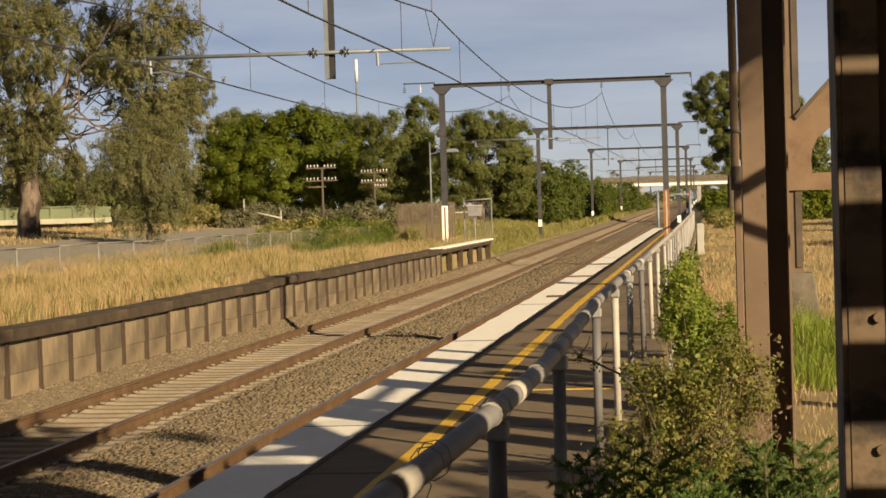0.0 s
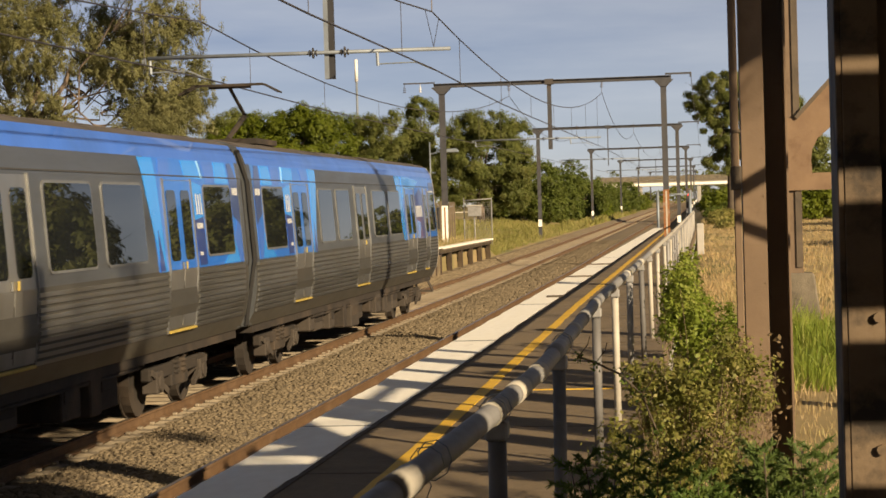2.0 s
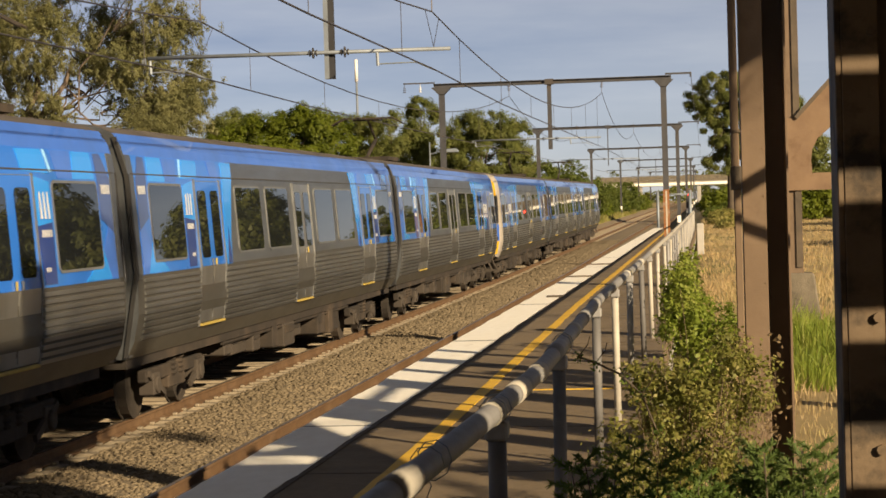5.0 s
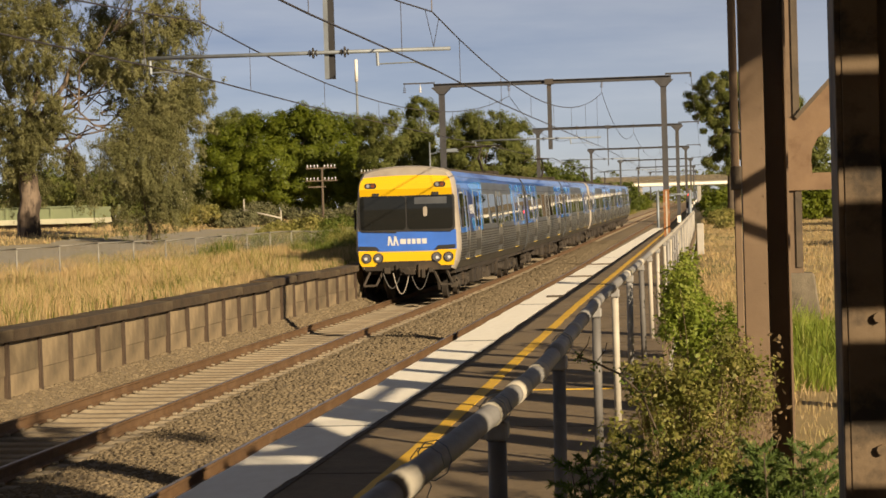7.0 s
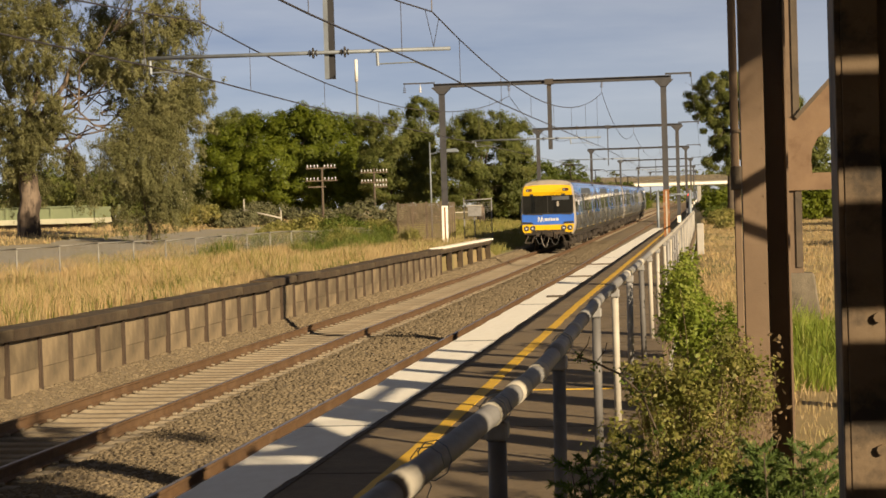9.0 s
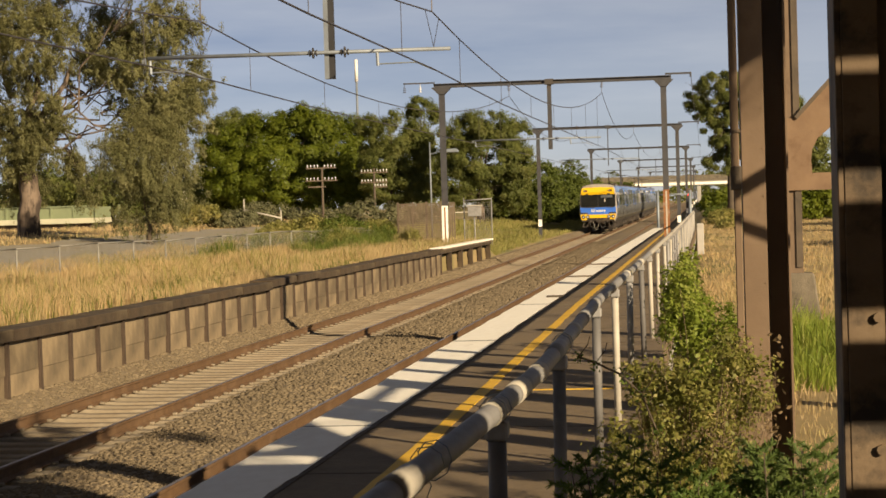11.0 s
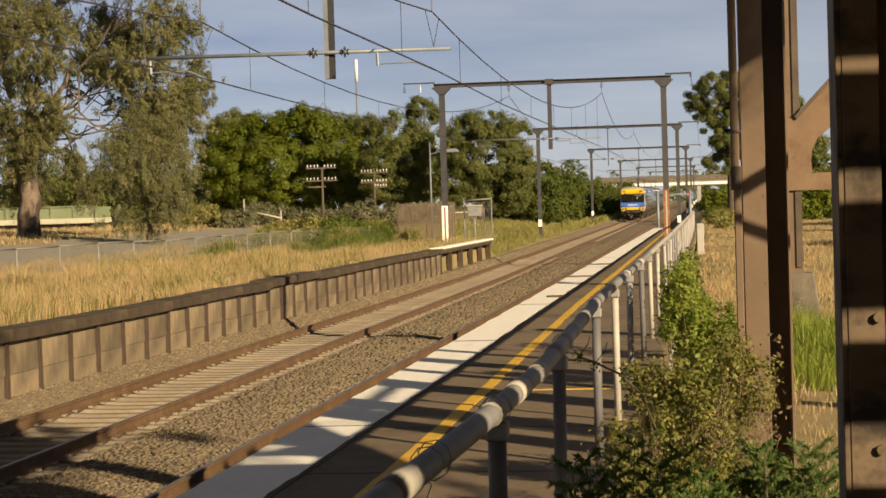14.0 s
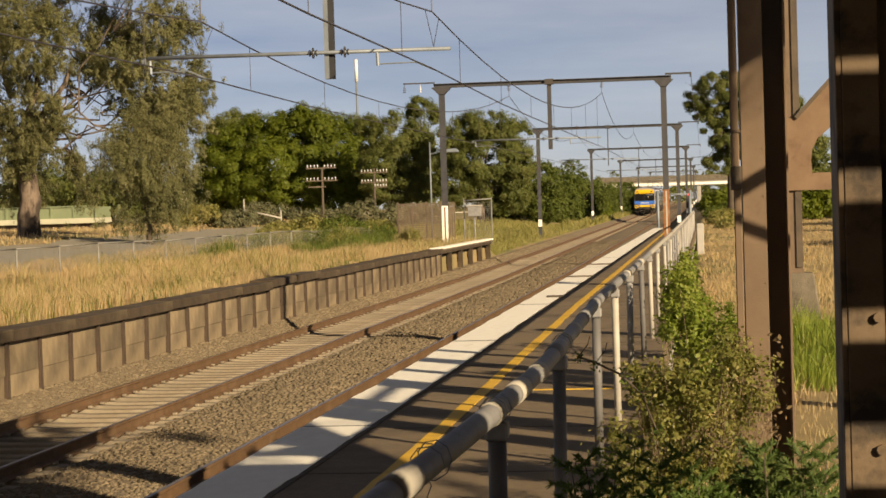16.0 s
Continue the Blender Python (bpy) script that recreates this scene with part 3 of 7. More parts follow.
def make_handrail():
    hr = thing("platform_railing", None, None, "grey pipe handrail on posts along the platform back", "railing")
    ys = [3.3, 5.96, 8.52, 12.42, 15.06, 17.92, 20.96, 24.02, 27.82, 32.16] + [34.9 + 2.75 * i for i in range(30)]
    rr = 0.032

    def at(y):
        return Vector((rail_x(y), y, rail_z(y)))

    for i, (a, b) in enumerate(zip(ys, ys[1:])):
        g = Geo()
        g.path([at(a + (b - a) * k / 4) for k in range(5)], rr, 14)
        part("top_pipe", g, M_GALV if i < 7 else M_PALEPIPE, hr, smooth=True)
    # sun dapples on the pipe, painted as pale bands round it
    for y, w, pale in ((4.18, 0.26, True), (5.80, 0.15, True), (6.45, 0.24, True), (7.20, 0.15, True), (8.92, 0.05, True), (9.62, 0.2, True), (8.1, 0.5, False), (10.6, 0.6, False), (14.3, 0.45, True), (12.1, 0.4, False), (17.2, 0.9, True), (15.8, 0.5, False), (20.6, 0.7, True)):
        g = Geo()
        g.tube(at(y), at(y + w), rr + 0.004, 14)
        part("pipe_sleeve", g, M_PALEPIPE if pale else M_GALV, hr, "pale band painted as sunlight on the pipe" if pale else "", smooth=True)
    for i, y in enumerate(ys):
        g = Geo()
        lean = random.uniform(-0.02, 0.02)
        # sunlit posts get a pale colour, shaded ones a dark colour
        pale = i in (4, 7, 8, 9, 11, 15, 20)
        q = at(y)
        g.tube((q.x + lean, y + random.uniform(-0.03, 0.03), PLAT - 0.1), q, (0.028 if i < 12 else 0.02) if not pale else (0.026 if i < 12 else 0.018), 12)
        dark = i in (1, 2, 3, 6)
        p = part("post", g, M_PALEPIPE if pale else M_DARKPIPE if dark else M_GALV, hr, "post painted pale as if sunlit" if pale else "post painted dark as if shaded" if dark else "", smooth=True)
        c = Geo()
        c.box(q.x - 0.034, q.x + 0.034, y - 0.04, y + 0.04, q.z - 0.09, q.z - 0.03)
        part("clamp", c, M_GALV, p, bevel=0.008)
    # twists of tie wire round the pipe
    for y in (4.7, 5.9, 8.75):
        g = Geo()
        q = at(y)
        ring = [q + Vector((0.045 * math.cos(t), 0.02 * t - 0.06, 0.045 * math.sin(t))) for t in [k * 0.7 for k in range(15)]]
        g.path(ring, 0.0016, 4)
        g.path([ring[-1], ring[-1] + Vector((0.02, 0.05, -0.06)), ring[-1] + Vector((0.0, 0.1, -0.10))], 0.0016, 4)
        part("tie_wire", g, M_PALE_STEEL, hr)
    for i in range(16):
        a = 40 + i * 4.8
        g = Geo()
        g.tube((rail_x(a) + 0.01, a, 1.72), (rail_x(a) + 0.01, a + 4.8, 1.72), 0.014, 8)
        part("lower_pipe", g, M_GALV, hr, smooth=True)
    # leaning pickets towards the far end
    for i in range(34):
        y = 46 + i * 2.05
        g = Geo()
        s = random.choice((-1, 1)) * random.uniform(0.1, 0.5)
        g.tube((4.06, y - s, PLAT - 0.4), (4.06, y + s * 0.3, 2.05), 0.014, 6)
        part("picket", g, M_PALEPIPE if i % 3 == 0 else M_GALV, hr, smooth=True)


make_handrail()


# ---- overhead line ----
def make_gantry(y, xl, xr, zl, zr, top, lab, painted=False, tube=True, ext=1.1, foot=False):
    r = rise(y)
    gt = thing("line_gantry", None, None, lab, "overhead gantry", "overhead line gantries")
    for x, zb in ((xl, zl), (xr, zr)):
        g = Geo()
        w = 0.125
        e, k = w - 0.025, 0.012
        g.prism([(x - w, y - w), (x + w, y - w), (x + w, y - e), (x + k, y - e), (x + k, y + e), (x + w, y + e), (x + w, y + w), (x - w, y + w), (x - w, y + e), (x - k, y + e), (x - k, y - e), (x - w, y - e)], "z", zb, top - 0.16)
        p = part("post", g, M_BROWN if foot else M_GANTRY, gt)
        if foot:
            # dark strip that paints shade over the right half of the post
            g = Geo()
            g.box(x + 0.01, x + 0.12, y - 0.16, y - 0.128, zb + 0.1, top - 0.5)
            part("cable_cover", g, M_BARK_DARK, p, "dark strip painting the shaded right half of the post")
        g = Geo()
        g.prism([(x - 0.14, top - 0.48), (x + 0.14, top - 0.48), (x + 0.44, top - 0.17), (x - 0.44, top - 0.17)], "y", y - 0.17, y + 0.17)
        part("bracket", g, M_GANTRY, p)
        if painted:
            g = Geo()
            h = 1.75 if x < 0 else 2.1
            g.box(x - 0.135, x + 0.135, y - 0.14, y - 0.127, zb + 0.02, zb + h)
            part("painted_band", g, M_WHITE if x < 0 else M_ORANGE, p, "white painted warning band" if x < 0 else "orange painted warning band")
            g = Geo()
            g.box(x - 0.03, x + 0.035, y - 0.15, y - 0.141, zb + 0.02, zb + h - 0.05)
            part("stripe", g, M_ORANGE if x < 0 else M_PALEPIPE, p)
        elif not foot:
            g = Geo()
            g.box(x - 0.13, x + 0.13, y - 0.138, y - 0.127, zb + 1.15, zb + 1.65)
            part("white_plate", g, M_WHITE, p)
    g = Geo()
    a, b = xl - 0.35, xr + 0.35
    g.box(a, b, y - 0.12, y + 0.12, top - 0.025, top)
    g.box(a, b, y - 0.12, y + 0.12, top - 0.185, top - 0.16)
    g.box(a, b, y - 0.01, y + 0.01, top - 0.16, top - 0.025)
    part("beam", g, M_GANTRY, gt)
    g = Geo()
    g.box(xr + 0.1, xr + 0.1 + ext, y - 0.05, y + 0.05, top + 0.03, top + 0.11)
    g.tube((xr + 0.1 + ext, y, top - 0.1), (xr + 0.1 + ext, y, top + 0.12), 0.04, 8)
    part("side_arm", g, M_GANTRY, gt)
    if painted:
        g = Geo()
        g.box(xl - 1.7, xl - 0.3, y - 0.04, y + 0.04, top + 0.02, top + 0.08)
        arm = part("side_arm", g, M_GANTRY, gt)
        for q, paint in ((xl - 1.66, M_GANTRY), (xl - 0.95, M_INSUL)):
            d = Geo().tube((q, y, top + 0.02), (q, y, top - 0.12), 0.012, 6)
            for k in range(3):
                d.tube((q, y, top - 0.14 - 0.08 * k), (q, y, top - 0.18 - 0.08 * k), 0.06, 8)
            part("insulator", d, paint, arm)
    cx = -2.02
    g = Geo()
    thin = 1.0 if y < 100 else 0.3
    g.box(cx - 0.015, cx + 0.085 * thin, y - 0.05, y + 0.05, 5.12 + r, top - 0.1)
    dr = part("drop_post", g, M_DARK if y < 50 else M_GANTRY, gt)
    g = Geo()
    g.box(cx - 0.015 - 0.08 * thin, cx - 0.015, y - 0.08, y + 0.08, 5.12 + r, top - 0.1)
    part("drop_flange", g, M_PALE_STEEL if y < 50 else M_GANTRY, dr)
    g = Geo()
    g.box(cx - 0.19, cx + 0.19, y - 0.16, y + 0.16, top - 0.21, top + 0.03)
    part("drop_bracket", g, M_GANTRY, dr)
    if tube:
        z = 5.56 + r
        g = Geo()
        g.tube((cx - 3.36, y - 0.12, z + 0.05), (cx + 2.21, y - 0.12, z + 0.02), 0.036, 10)
        tb = part("registration_tube", g, M_PALE_STEEL, gt, "pale steel cross tube", smooth=True)
        for s in (-1, 1):
            ins = Geo()
            for k in range(3):
                ins.tube((cx + s * (0.22 + 0.06 * k), y - 0.12, z + 0.03), (cx + s * (0.24 + 0.06 * k), y - 0.12, z + 0.03), 0.10 if k == 1 else 0.06, 10)
            part("insulator", ins, M_GANTRY, tb, "ribbed dark insulator", smooth=False)
            arm = Geo()
            e = -1.14 if s > 0 else -5.34
            arm.tube((e, y - 0.12, z), (e + 0.01, y - 0.12, z - 0.24), 0.03, 6)
            arm.tube((e + 0.01, y - 0.12, z - 0.21), (e + 0.70, y - 0.1, z - 0.20), 0.014, 6)
            arm.tube((e + 0.70, y - 0.1, z - 0.20), (e + 1.0, y, z - 0.34), 0.014, 6)
            part("steady_arm", arm, M_PALE_STEEL, tb)
        tip = Geo()
        tip.tube((cx - 3.46, y - 0.12, z), (cx - 3.40, y - 0.12, z), 0.06, 8)
        part("end_cap", tip, M_PALE_STEEL, tb)
    return gt


GANTRIES = [36.5, 90.0, 145.0, 214.0, 289.0, 368.0, 450.0]
make_gantry(36.5, -9.2, 6.2, 1.0, 1.4, 8.2, "steel gantry spanning both tracks over wide platforms", foot=True)
make_gantry(90.0, -6.8, 2.98, 1.05, PLAT, 8.22, "rusty steel gantry with white and orange painted post feet", True)
for gy in GANTRIES[2:]:
    make_gantry(gy, -6.98, 2.85, rise(gy) - 0.2, rise(gy) - 0.2, 7.95 + rise(gy), "rusty steel gantry beside open grass verge", ext=1.4)


def make_wires():
    hung = {36.5: 6.26, 90.0: 7.53}
    for near, cx, at_first, at_second in ((True, 0.0, -0.14, 0.29), (False, FAR, -4.40, -3.80)):
        w = thing("overhead_wire", None, None, "dark contact wire hung from a sagging catenary", "overhead wire", "overhead wires")
        con, mes = [], []
        sup = [-20.0] + GANTRIES
        off = [cx + 0.2, at_first, at_second] + [cx + (-0.2 if k % 2 else 0.2) for k in range(1, 7)]
        for i, (a, b) in enumerate(zip(sup, sup[1:])):
            za, zb = hung.get(a, 7.4), hung.get(b, 7.4)
            n = 14
            for k in range(n):
                t = k / n
                y = a + (b - a) * t
                x = off[i] + (off[i + 1] - off[i]) * t
                zm = za + (zb - za) * t - 4.4 * t * (1 - t) + rise(y)
                zc = 5.23 - 0.10 * min(1.0, abs(y - 36.5) / 12) + rise(y)
                con.append((x, y, zc))
                mes.append((x, y, zm))
                if k % 2 == 1 and y < 90:
                    part("dropper", Geo().tube((x, y, zm), (x, y, zc), 0.006, 4), M_WIRE, w)
        part("contact_wire", Geo().path(con, 0.014, 5), M_WIRE, w)
        part("catenary_wire", Geo().path(mes, 0.014, 5), M_WIRE, w)
        for y, x in zip(GANTRIES, off[1:]):
            z0, top = hung.get(y, 7.4) + rise(y), 8.1 + rise(y)
            ins = Geo()
            ins.tube((x, y, z0), (x, y, top), 0.012, 5)
            for k in range(3):
                ins.tube((x, y, top - 0.16 - 0.08 * k), (x, y, top - 0.13 - 0.08 * k), 0.07, 8)
            part("hanger", ins, M_WIRE, w)
        v = Geo()
        for e in (-0.9, 0.9):
            v.tube((at_first, 36.5 + e, 6.2), (at_first + 0.03, 36.38, 5.62), 0.006, 4)
        part("hanger_pair", v, M_WIRE, w)
    f = thing("feeder_wire", None, None, "dark feeder cable along the gantry side arms", "overhead wire")
    pts = []
    sup = [(90, 4.2), (145, 4.3), (214, 4.3), (289, 4.3), (368, 4.3)]
    for (a, xa), (b, xb) in zip(sup, sup[1:]):
        for k in range(10):
            t = k / 10
            y = a + (b - a) * t
            pts.append((xa + (xb - xa) * t, y, 8.1 + rise(y) - 2.4 * t * (1 - t)))
    part("cable", Geo().path(pts, 0.014, 5), M_WIRE, f)


make_wires()


# ---- plants ----
def leaf_cloud(rng, centres, per, spread, size, droop=0.0, slim=0.55, core=0.5, mess=0.38, middle=None, simple=False):
    """Small leaves of four corners (simple: three) round clump centres, facing outwards and up; the clumps differ in size."""
    k = len(centres)
    big = np.repeat(rng.uniform(0.6, 1.4, k), per)
    c = np.repeat(centres, per, 0)
    n = len(c)
    d = rng.normal(0, 1, (n, 3))
    d /= np.linalg.norm(d, axis=1)[:, None]
    r = rng.random(n) ** core
    p = c + d * r[:, None] * big[:, None] * np.asarray(spread) * 1.7
    if droop:
        p[:, 2] -= np.abs(rng.normal(0, droop, n)) * np.repeat(rng.uniform(0.2, 1.5, k), per)
    out = d * 0.8 + np.array((0, 0, 0.35)) + rng.normal(0, mess, (n, 3))
    if middle is not None:
        o = c - middle
        out += 0.5 * o / (np.linalg.norm(o, axis=1)[:, None] + 1e-6)
    out /= np.linalg.norm(out, axis=1)[:, None]
    u = rng.normal(0, 1, (n, 3))
    if droop:
        u[:, 2] = -np.abs(u[:, 2]) * 3.0 - 0.6
    u -= out * np.sum(u * out, axis=1)[:, None]
    u /= np.linalg.norm(u, axis=1)[:, None] + 1e-9
    w = np.cross(out, u)
    s = size * rng.uniform(0.6, 1.35, (n, 1))
    if simple:
        v = np.stack([p - u * s * 0.6, p + u * s * 0.4 - w * s * slim * 0.7, p + u * s * 0.4 + w * s * slim * 0.7], 1).reshape(-1, 3)
        return v, np.arange(3 * n).reshape(n, 3)
    v = np.stack([p - u * s * 0.5, p - w * s * slim * 0.5, p + u * s * 0.5, p + w * s * slim * 0.5], 1).reshape(-1, 3)
    return v, np.arange(4 * n).reshape(n, 4)


def clump_centres(rng, blobs, count, skin=0.35):
    """Clumps near the skin of a set of ellipsoids (x, y, z, rx, ry, rz)."""
    b = np.array(blobs, float)
    area = (b[:, 3] * b[:, 5]) ** 0.9
    pick = rng.choice(len(b), count, p=area / area.sum())
    d = rng.normal(0, 1, (count, 3))
    d /= np.linalg.norm(d, axis=1)[:, None]
    r = skin + (1 - skin) * rng.random(count) ** 0.7
    r *= 1 + 0.14 * np.sin(d[:, 0] * 7 + pick) * np.cos(d[:, 2] * 6 + 2 * pick)
    return b[pick, :3] + d * r[:, None] * b[pick, 3:]


def limb(g, a, b, r0, r1, wob, rng, n=5):
    """A bent tapering limb with a closed tip."""
    a, b = np.array(a, float), np.array(b, float)
    ax = Vector(b - a)
    m = ax.to_track_quat("Z", "Y").to_matrix()
    rings = []
    for i in range(n + 1):
        t = i / n
        q = Vector(a + (b - a) * t + rng.normal(0, wob, 3) * (0 < t < 1))
        r = r0 + (r1 - r0) * t
        rings.append([q + m @ Vector((r * math.cos(c * 0.8976), r * math.sin(c * 0.8976), 0)) for c in range(7)])
    g.loft(rings, True)
    g.face(rings[-1])


def tree(base, blobs, clumps, per, spread, size, leaf, bark, r0, label, name="tree", droop=0.0, seed=1, limbs=7, fork=0.35, category="tree", skin=0.35, slim=0.55, core=0.5, sprays=None, mess=0.30):
    """A tapered trunk, limbs into the crown, and a crown of small leaves. Blobs are relative to the base."""
    rng = np.random.default_rng(seed)
    t = thing(name, None, None, label, category, at=Matrix.Translation(base))
    b = np.array([k if len(k) == 6 else (k[0], 0.3 * k[3], k[1], k[2], k[2], k[3]) for k in blobs], float)
    top = b[:, 2].max()
    g = Geo()
    h = top * fork
    limb(g, (0, 0, -0.4), (0.1 * r0, 0, h), r0 * 1.25, r0 * 0.95, r0 * 0.06, rng)
    wide = np.abs(b[:, 0]).max()
    forks = [np.array((s * wide * rng.uniform(0.12, 0.3), rng.normal(0, 0.3), top * rng.uniform(0.6, 0.75))) for s in (-1, 1, 0.3)]
    for e in forks:
        limb(g, (0, 0, h * 0.92), e, r0 * 0.55, r0 * 0.16, 0.03 * top * 0.5, rng, 6)
    for i in range(limbs):
        k = b[i % len(b)]
        e = k[:3] + rng.normal(0, 0.25, 3) * k[3:]
        m = forks[int(np.argmin([abs(q[0] - e[0]) for q in forks]))]
        t0 = rng.uniform(0.15, 0.85)
        s = np.array((0, 0, h * 0.92)) * (1 - t0) + m * t0
        limb(g, s, e, r0 * 0.13, r0 * 0.03, 0.03 * top, rng, 7)
        for _ in range(4):
            e2 = e + rng.normal(0, 0.5, 3) * k[3:]
            limb(g, s * 0.35 + e * 0.65, e2, r0 * 0.07, r0 * 0.015, 0.015 * top, rng, 4)
    part("trunk", g, bark, t, "", smooth=True)
    mid = (b[:, :3] * b[:, 3:4]).sum(0) / b[:, 3].sum()
    c = clump_centres(rng, b, clumps, skin)
    if sprays:
        # loose sprays of clumps, hanging round the ends of the twigs
        many, wide_, tall = sprays
        ends = c
        c = np.repeat(c, many, 0) + rng.normal(0, 1, (len(c) * many, 3)) * np.array((wide_, wide_, tall)) * np.repeat(rng.uniform(0.5, 1.3, len(c)), many)[:, None]
        tw = Geo()
        heads = np.array([q for q in b[:, :3]])
        for e in ends[:: max(1, len(ends) // 90)]:
            o = heads[int(np.argmin(np.linalg.norm(heads - e, axis=1)))]
            limb(tw, o + rng.normal(0, 0.2, 3), e, r0 * 0.06, r0 * 0.02, 0.12, rng, 4)
        part("twigs", tw, bark, t, smooth=True)
    v, f = leaf_cloud(rng, c, per, spread, size, droop, slim, core, mess, mid, True)
    part("crown", fast_mesh("crown", v, f, leaf), None, t)
    return t


def shrub(base, blobs, clumps, per, spread, size, leaf, label, seed=1, stems=5, name="shrub", category="shrub", r=0.02, skin=0.35, slim=0.55):
    rng = np.random.default_rng(seed)
    t = thing(name, None, None, label, category, at=Matrix.Translation(base))
    g = Geo()
    b = np.array(blobs, float)
    for i in range(stems):
        k = b[i % len(b)]
        limb(g, (rng.normal(0, 0.1), rng.normal(0, 0.1), -0.2), k[:3] + rng.normal(0, 0.4, 3) * k[3:], r, r * 0.3, 0.04 * k[5], rng, 5)
    part("stem", g, M_TWIG if size < 0.06 else M_BARK_DARK, t)
    v, f = leaf_cloud(rng, clump_centres(rng, blobs, clumps, skin), per, spread, size, 0.0, slim, simple=size > 0.12)
    part("foliage", fast_mesh("foliage", v, f, leaf), None, t)
    return t


def grass(name, label, xs, ys, zs, height, width, leaf, seed, bend=0.35):
    """Blades of grass, each a bent tapering strip."""
    rng = np.random.default_rng(seed)
    n = len(xs)
    lush = np.sin(xs * 0.9 + 1.7 * np.sin(ys * 0.21)) * np.sin(ys * 0.37 + 1.3 * np.sin(xs * 0.6)) + 0.5 * np.sin(xs * 2.3 + ys * 1.1)
    h = height * rng.uniform(0.45, 1.25, n) * np.clip(0.72 + 0.4 * lush, 0.3, 1.4)
    a = rng.uniform(0, 6.28, n)
    w = width * rng.uniform(0.6, 1.3, n)
    dx, dy = np.cos(a), np.sin(a)
    lx, ly = rng.normal(0, bend, n) * h, rng.normal(0, bend, n) * h
    p0 = np.stack([xs - dx * w, ys - dy * w, zs - 0.05], -1)
    p1 = np.stack([xs + dx * w, ys + dy * w, zs - 0.05], -1)
    p2 = np.stack([xs + lx * 0.35 + dx * w * 0.7, ys + ly * 0.35 + dy * w * 0.7, zs + h * 0.6], -1)
    p3 = np.stack([xs + lx * 0.35 - dx * w * 0.7, ys + ly * 0.35 - dy * w * 0.7, zs + h * 0.6], -1)
    p4 = np.stack([xs + lx, ys + ly, zs + h], -1)
    v = np.stack([p0, p1, p2, p3, p4], 1).reshape(-1, 3)
    k = 5 * np.arange(n)[:, None]
    f = np.concatenate([k + np.array([[0, 1, 2]]), k + np.array([[0, 2, 3]]), k + np.array([[3, 2, 4]])], 0)
    return tagged(new(name, fast_mesh(name, v, f, leaf)), label, "grass", "", "stuff")


def scatter(rng, n, x0, x1, y0, y1, power=1.0, keep=None):
    x = rng.uniform(x0, x1, n)
    y = y0 + (y1 - y0) * rng.random(n) ** power
    if keep is not None:
        k = np.array([keep(a, b) for a, b in zip(x, y)])
        x, y = x[k], y[k]
    z = np.array([ground_z(a, b) for a, b in zip(x, y)])
    return x, y, z

# ---- trees and bushes ----
def at_ground(x, y):
    return (x, y, ground_z(x, y))


